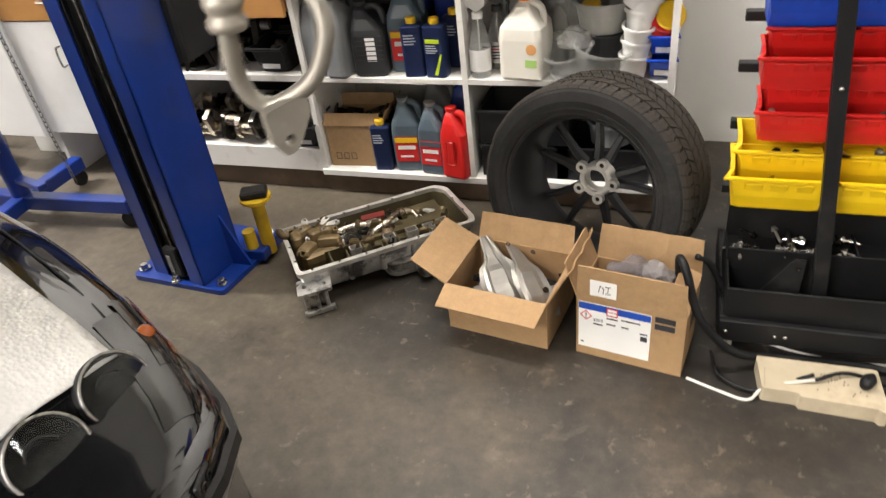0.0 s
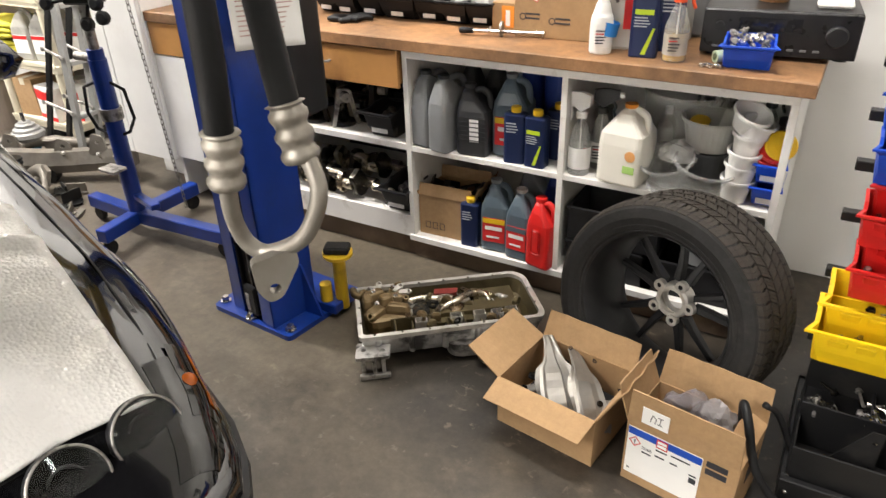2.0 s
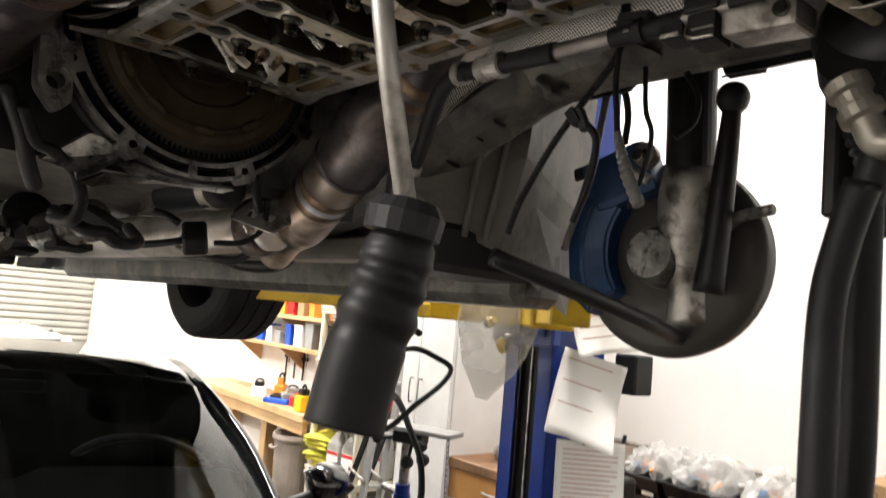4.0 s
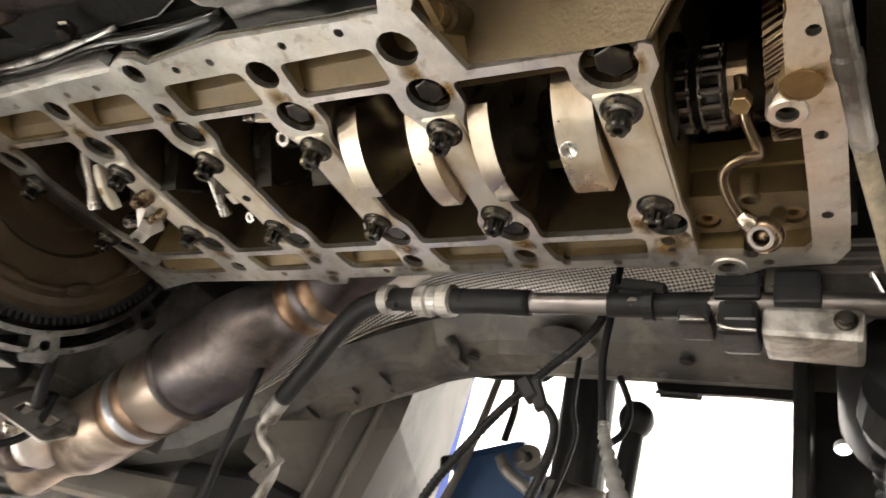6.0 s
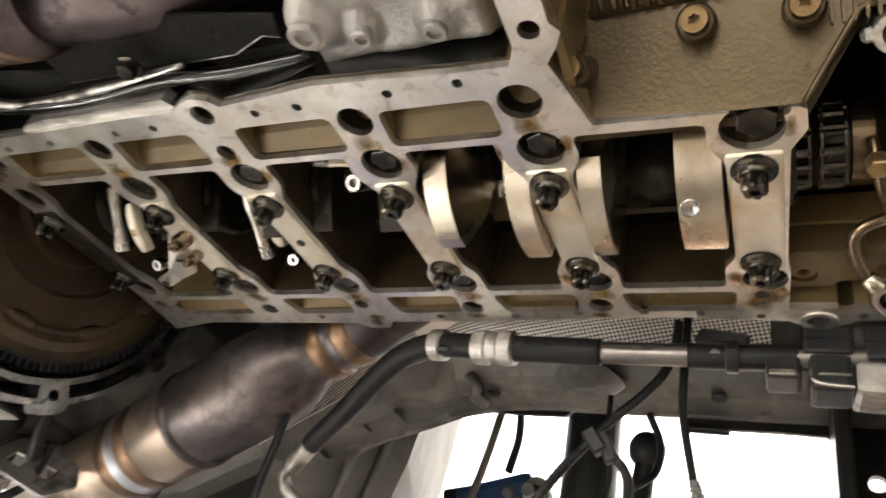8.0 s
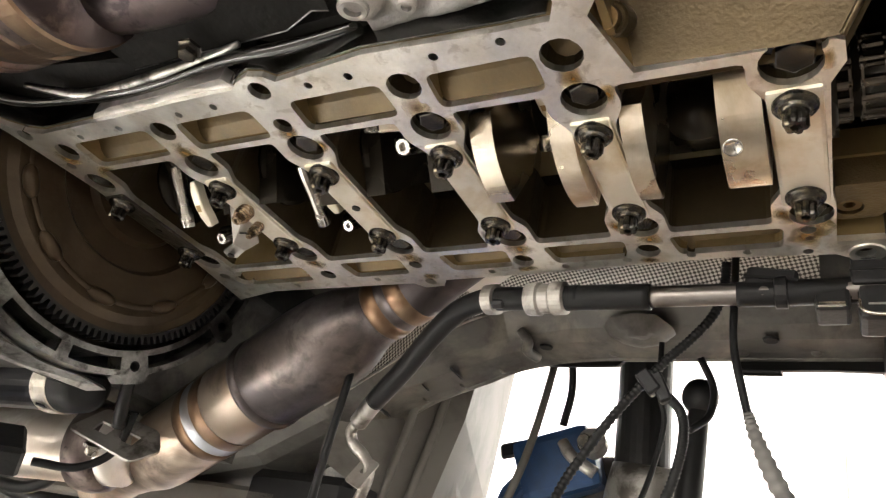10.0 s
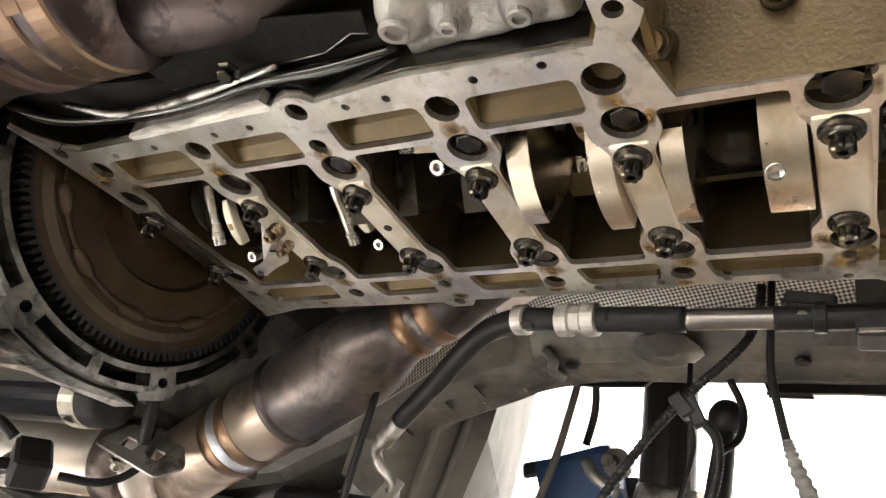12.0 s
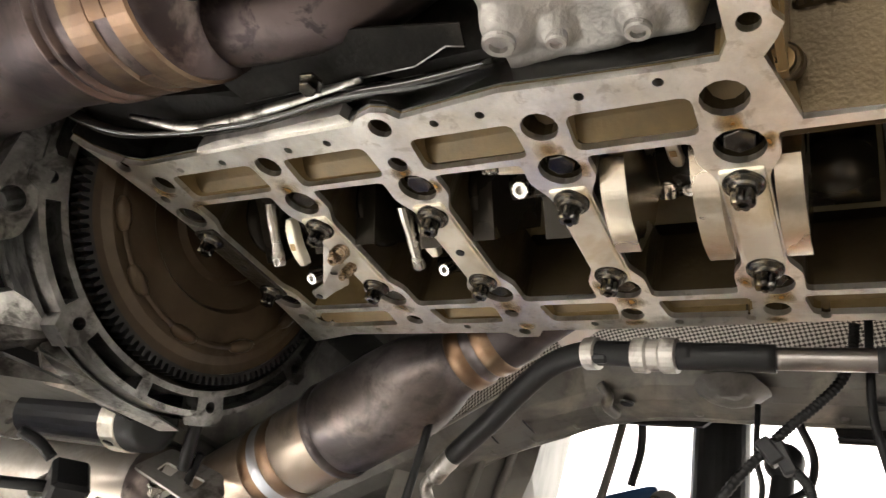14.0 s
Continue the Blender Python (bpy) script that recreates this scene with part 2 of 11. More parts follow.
def grime(mt, color, scale, cover, strength=1.0, soft=0.05, shift=0.0):
    """Lays irregular patches of another colour over a material: dirt, burnt oil, heat tint."""
    nt = mt.node_tree
    b = nt.nodes["Principled BSDF"]
    src = b.inputs["Base Color"].links[0].from_socket
    co = nt.nodes.new("ShaderNodeTexCoord")
    mp = nt.nodes.new("ShaderNodeMapping")
    mp.inputs["Location"].default_value = (shift, shift * 0.7, shift * 1.3)
    nt.links.new(co.outputs["Object"], mp.inputs["Vector"])
    n = nt.nodes.new("ShaderNodeTexNoise")
    n.inputs["Scale"].default_value, n.inputs["Detail"].default_value, n.inputs["Roughness"].default_value, n.inputs["Distortion"].default_value = scale, 7, 0.62, 0.4
    nt.links.new(mp.outputs["Vector"], n.inputs["Vector"])
    edge = 0.5 + (0.5 - cover) * 0.34
    r = nt.nodes.new("ShaderNodeMapRange")
    r.inputs["From Min"].default_value, r.inputs["From Max"].default_value, r.inputs["To Max"].default_value = edge - soft, edge + soft, strength
    nt.links.new(n.outputs["Fac"], r.inputs["Value"])
    m = nt.nodes.new("ShaderNodeMix")
    m.data_type = "RGBA"
    nt.links.new(r.outputs["Result"], m.inputs["Factor"])
    nt.links.new(src, m.inputs["A"])
    m.inputs["B"].default_value = (*color, 1)
    nt.links.new(m.outputs["Result"], b.inputs["Base Color"])


grime(M_FLOOR, (0.092, 0.072, 0.050), 0.9, 0.47, 0.7, 0.08)
grime(M_FLOOR, (0.015, 0.0138, 0.0125), 1.5, 0.36, 0.7, 0.09, 4.0)
grime(M_FLOOR, (0.13, 0.105, 0.075), 9, 0.22, 0.35, 0.06, 7.0)
grime(M_FLOOR, (0.016, 0.015, 0.014), 5, 0.20, 0.6, 0.05, 11.0)


def tone_patch(mt, color, centre, radius, strength, ragged=0.9):
    """One large area with a ragged edge: worn tan or a darker tone."""
    nt = mt.node_tree
    b = nt.nodes["Principled BSDF"]
    src = b.inputs["Base Color"].links[0].from_socket
    co = nt.nodes.new("ShaderNodeTexCoord")
    d = nt.nodes.new("ShaderNodeVectorMath")
    d.operation = "DISTANCE"
    nt.links.new(co.outputs["Object"], d.inputs[0])
    d.inputs[1].default_value = (*centre, 0)
    n = nt.nodes.new("ShaderNodeTexNoise")
    n.inputs["Scale"].default_value, n.inputs["Detail"].default_value, n.inputs["Roughness"].default_value = 2.6, 8, 0.66
    nt.links.new(co.outputs["Object"], n.inputs["Vector"])
    add = nt.nodes.new("ShaderNodeMath")
    add.operation = "MULTIPLY_ADD"
    nt.links.new(n.outputs["Fac"], add.inputs[0])
    add.inputs[1].default_value = ragged * 2 * radius
    nt.links.new(d.outputs["Value"], add.inputs[2])
    r = nt.nodes.new("ShaderNodeMapRange")
    r.inputs["From Min"].default_value, r.inputs["From Max"].default_value = radius * (1.35 + ragged), radius * (0.55 + ragged)
    r.inputs["To Max"].default_value = strength
    nt.links.new(add.outputs["Value"], r.inputs["Value"])
    m = nt.nodes.new("ShaderNodeMix")
    m.data_type = "RGBA"
    nt.links.new(r.outputs["Result"], m.inputs["Factor"])
    nt.links.new(src, m.inputs["A"])
    m.inputs["B"].default_value = (*color, 1)
    nt.links.new(m.outputs["Result"], b.inputs["Base Color"])


tone_patch(M_FLOOR, (0.135, 0.112, 0.080), (-1.55, 2.15), 0.85, 0.65)
tone_patch(M_FLOOR, (0.135, 0.115, 0.090), (-3.2, 2.2), 1.1, 0.75)
tone_patch(M_FLOOR, (0.100, 0.082, 0.058), (-0.75, 1.15), 0.45, 0.5)
# darker floor tone round the rack and beside the boxes
tone_patch(M_FLOOR, (0.012, 0.0112, 0.0105), (0.25, 1.95), 0.55, 0.8)
tone_patch(M_FLOOR, (0.014, 0.013, 0.012), (-0.75, 1.75), 0.28, 0.6)
grime(M_ALU, (0.03, 0.027, 0.024), 13, 0.36, 0.85, 0.07)
grime(M_RAIL, (0.56, 0.49, 0.36), 24, 0.34, 0.4, 0.10)
grime(M_RAIL, (0.30, 0.25, 0.18), 80, 0.20, 0.4, 0.04, 3.0)
grime(M_OILY, (0.19, 0.138, 0.072), 30, 0.34, 0.6, 0.06)
grime(M_OILY, (0.06, 0.04, 0.018), 9, 0.30, 0.7, 0.08, 2.0)
grime(M_FLOOR, (0.16, 0.135, 0.10), 26, 0.06, 0.45, 0.04, 13.0)
grit(M_FLOOR, 22, 0.72, 1.28)
grit(M_WOODTOP, 30, 0.7, 1.25)
grit(M_CARD, 40, 0.85, 1.12)
grit(M_RAIL, 90, 0.86, 1.10)
grit(M_RUBBER, 60, 0.6, 1.4)



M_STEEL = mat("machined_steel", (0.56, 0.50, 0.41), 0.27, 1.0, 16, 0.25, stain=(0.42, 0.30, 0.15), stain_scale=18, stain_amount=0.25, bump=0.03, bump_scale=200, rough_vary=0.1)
M_BOLT = mat("oiled_bolt_steel", (0.050, 0.047, 0.043), 0.22, 0.85, 60, 0.5, stain=(0.30, 0.24, 0.14), stain_scale=60, stain_amount=0.3, rough_vary=0.12)
M_BRIGHT = mat("bright_bolt_steel", (0.55, 0.53, 0.50), 0.25, 1.0, 50, 0.3, stain=(0.2, 0.17, 0.12), stain_scale=40, stain_amount=0.3)
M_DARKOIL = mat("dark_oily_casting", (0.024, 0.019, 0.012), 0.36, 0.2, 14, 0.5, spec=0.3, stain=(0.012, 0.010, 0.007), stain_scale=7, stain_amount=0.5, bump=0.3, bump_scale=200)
M_FLY = mat("brown_flywheel_steel", (0.034, 0.022, 0.012), 0.42, 0.3, 10, 0.5, spec=0.3, stain=(0.080, 0.056, 0.030), stain_scale=8, stain_amount=0.5, bump=0.12, bump_scale=90)
M_RUST = mat("heat_stained_pipe", (0.112, 0.090, 0.088), 0.40, 0.85, 7, 0.8, stain=(0.085, 0.058, 0.052), stain_scale=6, stain_amount=0.55, bump=0.1, bump_scale=70, rough_vary=0.15)
M_PIPE = mat("heat_grey_pipe", (0.140, 0.125, 0.126), 0.36, 0.75, 9, 0.8, stain=(0.065, 0.05, 0.045), stain_scale=8, stain_amount=0.5, bump=0.08, bump_scale=60, rough_vary=0.15)
M_COPPER = mat("blued_copper_band", (0.17, 0.105, 0.064), 0.36, 0.85, 12, 0.7, stain=(0.17, 0.13, 0.11), stain_scale=9, stain_amount=0.4)
M_SILVER = mat("bare_steel_pipe", (0.80, 0.77, 0.73), 0.42, 0.75, 9, 0.35, stain=(0.28, 0.22, 0.17), stain_scale=6, stain_amount=0.35)
M_HOSE = mat("black_rubber_hose", (0.009, 0.009, 0.0095), 0.48, 0, 25, 0.4, spec=0.25, bump=0.06, bump_scale=120)
M_CRIMP = mat("dull_aluminium_fitting", (0.40, 0.385, 0.36), 0.42, 0.75, 16, 0.35, stain=(0.16, 0.14, 0.12), stain_scale=12, stain_amount=0.45, bump=0.15, bump_scale=160)
M_UNDER = mat("grey_underbody_paint", (0.125, 0.121, 0.112), 0.42, 0.15, 5, 0.45, stain=(0.04, 0.036, 0.032), stain_scale=5, stain_amount=0.5, bump=0.12, bump_scale=60)
M_LINER = mat("dusty_grey_panel", (0.15, 0.14, 0.125), 0.55, 0.05, 5, 0.35, stain=(0.06, 0.052, 0.045), stain_scale=4, stain_amount=0.4)
M_CALIPER = mat("blue_caliper_paint", (0.014, 0.055, 0.15), 0.38, 0.1, 10, 0.4, stain=(0.02, 0.03, 0.05), stain_scale=8, stain_amount=0.45, bump=0.1)
M_BRAIDH = mat("beige_braided_hose", (0.42, 0.37, 0.27), 0.5, 0.3, 120, 0.5, bump=0.5, bump_scale=500)
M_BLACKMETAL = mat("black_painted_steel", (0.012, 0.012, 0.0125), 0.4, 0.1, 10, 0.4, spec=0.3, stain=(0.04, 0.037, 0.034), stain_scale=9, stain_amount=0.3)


def woven(name, light, dark_c, scale):
    """Embossed metal mesh: a diagonal basket weave with relief."""
    mt = mat(name, light, 0.35, 0.9, 20, 0.2)
    nt = mt.node_tree
    b = nt.nodes["Principled BSDF"]
    co = nt.nodes.new("ShaderNodeTexCoord")
    mp = nt.nodes.new("ShaderNodeMapping")
    mp.inputs["Rotation"].default_value = (0.0, 0.0, 0.6)
    nt.links.new(co.outputs["UV"], mp.inputs["Vector"])
    ck = nt.nodes.new("ShaderNodeTexChecker")
    ck.inputs["Scale"].default_value = scale
    ck.inputs["Color1"].default_value, ck.inputs["Color2"].default_value = (*light, 1), (*dark_c, 1)
    nt.links.new(mp.outputs["Vector"], ck.inputs["Vector"])
    nt.links.new(ck.outputs["Color"], b.inputs["Base Color"])
    bp = nt.nodes.new("ShaderNodeBump")
    bp.inputs["Distance"].default_value = 0.003
    nt.links.new(ck.outputs["Fac"], bp.inputs["Height"])
    nt.links.new(bp.outputs["Normal"], b.inputs["Normal"])
    return mt


M_WEAVE = woven("embossed_heat_shield", (0.55, 0.53, 0.50), (0.07, 0.065, 0.06), 1.6)

M_POCKET = mat("oil_coated_pocket", (0.155, 0.108, 0.047), 0.30, 0.5, 18, 0.5, stain=(0.09, 0.062, 0.028), stain_scale=12, stain_amount=0.45, bump=0.12, bump_scale=200)
M_TAN = mat("tan_oil_film", (0.118, 0.078, 0.027), 0.42, 0.3, 14, 0.45, stain=(0.07, 0.05, 0.024), stain_scale=14, stain_amount=0.35, bump=0.1, bump_scale=200)
M_BRASS = mat("brassy_oiled_steel", (0.25, 0.17, 0.08), 0.32, 0.75, 40, 0.5, stain=(0.12, 0.08, 0.04), stain_scale=50, stain_amount=0.35)
M_LINK = mat("oiled_chain_steel", (0.09, 0.08, 0.068), 0.25, 1.0, 60, 0.5)
M_BELL = mat("grimy_gearbox_alloy", (0.50, 0.49, 0.47), 0.34, 0.9, 14, 0.6, stain=(0.03, 0.027, 0.024), stain_scale=11, stain_amount=0.62, bump=0.07, bump_scale=120, rough_vary=0.16)


def oil_film():
    """Amber film that thins out unevenly from its middle."""
    mt = mat("amber_oil_film", (0.33, 0.200, 0.055), 0.30, 0.2, 60, 0.6, stain=(0.17, 0.090, 0.022), stain_scale=70, stain_amount=0.5)
    nt = mt.node_tree
    co = nt.nodes.new("ShaderNodeTexCoord")
    n = nt.nodes.new("ShaderNodeTexNoise")
    n.inputs["Scale"].default_value, n.inputs["Detail"].default_value, n.inputs["Distortion"].default_value = 60, 5, 0.8
    nt.links.new(co.outputs["Object"], n.inputs["Vector"])
    away = nt.nodes.new("ShaderNodeVectorMath")
    away.operation = "LENGTH"
    nt.links.new(co.outputs["UV"], away.inputs[0])
    mix = nt.nodes.new("ShaderNodeMath")
    mix.operation = "MULTIPLY_ADD"
    mix.inputs[1].default_value = -0.55
    nt.links.new(away.outputs["Value"], mix.inputs[0])
    nt.links.new(n.outputs["Fac"], mix.inputs[2])
    r = nt.nodes.new("ShaderNodeMapRange")
    r.inputs["From Min"].default_value, r.inputs["From Max"].default_value, r.inputs["To Max"].default_value = 0.04, 0.62, 0.80
    nt.links.new(mix.outputs["Value"], r.inputs["Value"])
    nt.links.new(r.outputs["Result"], nt.nodes["Principled BSDF"].inputs["Alpha"])
    return mt


M_STAIN = oil_film()
M_SHIELD = mat("dull_brake_plate", (0.045, 0.041, 0.036), 0.5, 0.2, 7, 0.5, stain=(0.03, 0.027, 0.024), stain_scale=7, stain_amount=0.5)

# steel deep in the crankcase: oily, with its shade put into the colour
M_OILSTEEL = mat("shaded_oily_steel", (0.022, 0.019, 0.014), 0.26, 0.4, 16, 0.5, spec=0.4)
M_CAP = mat("creamy_cap_steel", (0.70, 0.66, 0.56), 0.36, 0.55, 16, 0.25, stain=(0.50, 0.38, 0.18), stain_scale=18, stain_amount=0.3, bump=0.03, bump_scale=200, rough_vary=0.1)
grime(M_CAP, (0.46, 0.36, 0.20), 24, 0.30, 0.5, 0.07)
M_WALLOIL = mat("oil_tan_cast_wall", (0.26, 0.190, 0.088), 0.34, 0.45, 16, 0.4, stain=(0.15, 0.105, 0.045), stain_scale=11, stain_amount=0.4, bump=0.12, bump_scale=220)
M_CHAMBER = mat("oil_brown_sand_casting", (0.068, 0.047, 0.020), 0.34, 0.5, 18, 0.45, stain=(0.045, 0.030, 0.014), stain_scale=10, stain_amount=0.4, bump=0.16, bump_scale=420)
M_ROUGHCAST = mat("rough_sand_cast_alloy", (0.46, 0.45, 0.43), 0.54, 0.65, 16, 0.5, stain=(0.13, 0.11, 0.09), stain_scale=13, stain_amount=0.45, bump=0.30, bump_scale=260, rough_vary=0.15)
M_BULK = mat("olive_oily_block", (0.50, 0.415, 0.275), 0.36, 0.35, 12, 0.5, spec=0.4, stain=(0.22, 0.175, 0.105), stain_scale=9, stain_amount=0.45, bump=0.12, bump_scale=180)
# bay walls: oily brown with the recess shade put into the colour
M_BAY = mat("shaded_brown_bay_wall", (0.050, 0.037, 0.019), 0.34, 0.3, 14, 0.5, spec=0.4, stain=(0.022, 0.016, 0.009), stain_scale=10, stain_amount=0.4, bump=0.1, bump_scale=200)
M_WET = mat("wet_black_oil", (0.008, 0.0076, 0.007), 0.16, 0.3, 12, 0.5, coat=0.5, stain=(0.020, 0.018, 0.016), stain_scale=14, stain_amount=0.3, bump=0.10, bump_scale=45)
M_DULLPIPE = mat("dull_steel_pipe", (0.20, 0.185, 0.175), 0.34, 0.95, 20, 0.5, stain=(0.10, 0.09, 0.08), stain_scale=14, stain_amount=0.35)
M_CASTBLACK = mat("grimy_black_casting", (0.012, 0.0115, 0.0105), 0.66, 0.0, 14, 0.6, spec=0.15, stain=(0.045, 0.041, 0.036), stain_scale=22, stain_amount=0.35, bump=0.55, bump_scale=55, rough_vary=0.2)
M_NOSE = mat("oil_brown_steel", (0.20, 0.145, 0.095), 0.26, 0.9, 30, 0.5, stain=(0.08, 0.055, 0.035), stain_scale=25, stain_amount=0.4)
M_SLEEVE = mat("heat_tan_steel", (0.40, 0.33, 0.27), 0.36, 0.8, 8, 0.5, stain=(0.20, 0.14, 0.10), stain_scale=7, stain_amount=0.45, bump=0.05, bump_scale=60)
M_BLUED = mat("blued_bare_steel", (0.46, 0.49, 0.54), 0.34, 0.8, 10, 0.3, stain=(0.30, 0.22, 0.18), stain_scale=12, stain_amount=0.3)
M_SATIN = mat("satin_blue_black", (0.010, 0.011, 0.015), 0.32, 0.1, 10, 0.4, spec=0.35)
# heat tint, burnt oil and dirt on the metal parts
grime(M_RUST, (0.165, 0.112, 0.088), 6, 0.30, 0.7, 0.07)
grime(M_RUST, (0.045, 0.036, 0.040), 10, 0.32, 0.8, 0.06, 2.0)
grime(M_RUST, (0.035, 0.028, 0.030), 38, 0.20, 0.85, 0.03, 5.0)
grime(M_RUST, (0.24, 0.20, 0.175), 16, 0.18, 0.6, 0.05, 9.0)
grime(M_PIPE, (0.042, 0.035, 0.037), 15, 0.52, 0.75, 0.11, 1.0)
grime(M_PIPE, (0.26, 0.21, 0.18), 8, 0.26, 0.5, 0.09, 6.0)
grime(M_PIPE, (0.026, 0.023, 0.024), 34, 0.28, 0.6, 0.07, 8.0)
grime(M_COPPER, (0.10, 0.075, 0.062), 13, 0.38, 0.8, 0.08)
grime(M_COPPER, (0.27, 0.20, 0.13), 20, 0.30, 0.6, 0.07, 3.0)
grime(M_BELL, (0.030, 0.027, 0.024), 8, 0.44, 0.9, 0.12)
grit(M_BELL, 70, 0.7, 1.25)
grime(M_BELL, (0.03, 0.027, 0.024), 45, 0.34, 0.8, 0.05, 3.0)
grime(M_FLY, (0.060, 0.042, 0.024), 22, 0.24, 0.6, 0.06)
grime(M_SILVER, (0.36, 0.29, 0.22), 11, 0.34, 0.6, 0.09)
grime(M_CRIMP, (0.07, 0.06, 0.05), 22, 0.34, 0.8, 0.06)
grime(M_UNDER, (0.035, 0.031, 0.027), 9, 0.38, 0.8, 0.06)
grime(M_UNDER, (0.27, 0.245, 0.20), 14, 0.26, 0.5, 0.07, 4.0)
grime(M_LINER, (0.05, 0.045, 0.04), 8, 0.36, 0.7, 0.07)
grime(M_TAN, (0.060, 0.042, 0.018), 26, 0.42, 0.6, 0.08)
grime(M_SLEEVE, (0.10, 0.078, 0.068), 14, 0.36, 0.75, 0.07)
grime(M_SLEEVE, (0.34, 0.22, 0.14), 9, 0.28, 0.5, 0.08, 4.0)
grime(M_BULK, (0.60, 0.51, 0.35), 20, 0.26, 0.5, 0.08, 2.0)
grime(M_WALLOIL, (0.36, 0.275, 0.145), 30, 0.30, 0.4, 0.07)
grime(M_STEEL, (0.30, 0.23, 0.13), 22, 0.30, 0.5, 0.08)

# ---- room ----
def wall(name, x0, x1, y0, y1, z0, z1, material, label):
    return tagged(part(name, Box(x0, x1, y0, y1, z0, z1), material), label, "wall", kind="structure")


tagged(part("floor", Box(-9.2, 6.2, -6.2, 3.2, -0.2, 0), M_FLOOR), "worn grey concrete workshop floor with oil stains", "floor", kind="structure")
wall("wall_north", -9.2, 6.2, 3.0, 3.2, 0, 4.6, M_WALL, "white painted workshop wall behind the bench")
wall("wall_west", -9.2, -9.0, -6, 3.0, 0, 4.6, M_WALL, "white wall beside the roller door")
wall("wall_east", 6, 6.2, -6, 3.0, 0, 4.6, M_WALL, "plain white workshop wall")
wall("wall_south", -9.2, 6.2, -6.2, -6, 0, 4.6, M_WALL, "plain white workshop wall")
tagged(part("ceiling", Box(-9.2, 6.2, -6.2, 3.2, 4.6, 4.8), M_CEIL), "pale workshop ceiling", "ceiling", kind="structure")
tagged(part("baseboard", Box(0.95, 6.0, 2.985, 3.0, 0, 0.09), M_WALL), "scuffed painted skirting at the wall's foot", "skirting", kind="structure")

# roller door in the west wall
door = thing("roller_door", pose(0, 0, 0), "closed cream roller door of horizontal slats", "door", kind="structure")
M_SLAT = mat("cream_slat_paint", (0.62, 0.60, 0.54), 0.45, 0.1, 3, 0.12, stain=(0.45, 0.42, 0.36), stain_scale=2, stain_amount=0.3)
slat = bmesh.new()
loft(slat, [[(0, y, 0), (.016, y, .012), (.022, y, .036), (.016, y, .060), (0, y, .072), (-.004, y, .036)] for y in (-4.4, 2.2)])
slat = mesh_of(slat, "slat", True)
slat.materials.append(M_SLAT)
for k in range(44):
    part("slat", slat, M_SLAT, door, at=pose(-8.995, 0, .02 + k * .074))
part("guide", Box(-9.0, -8.93, 2.2, 2.27, 0, 3.4, .005), M_SLAT, door)

# ---- the open engine on the raised car, seen from below (x to its front, y to its left, z up; sump rail at z = 0) ----
ENG = pose(-0.4973, 0.4722, 1.8332, 0, 0, 5.11)
engine = thing("engine", ENG, "open aluminium engine block with its sump removed and crankshaft bare", "engine")
MAINS = [-0.411, -0.294, -0.196, -0.099, -0.004, 0.098]
AXIS = 0.045                      # crankshaft axis over the rail


def taper(x, y):
    return y * (1.0 - 0.2 * (x + 0.2))


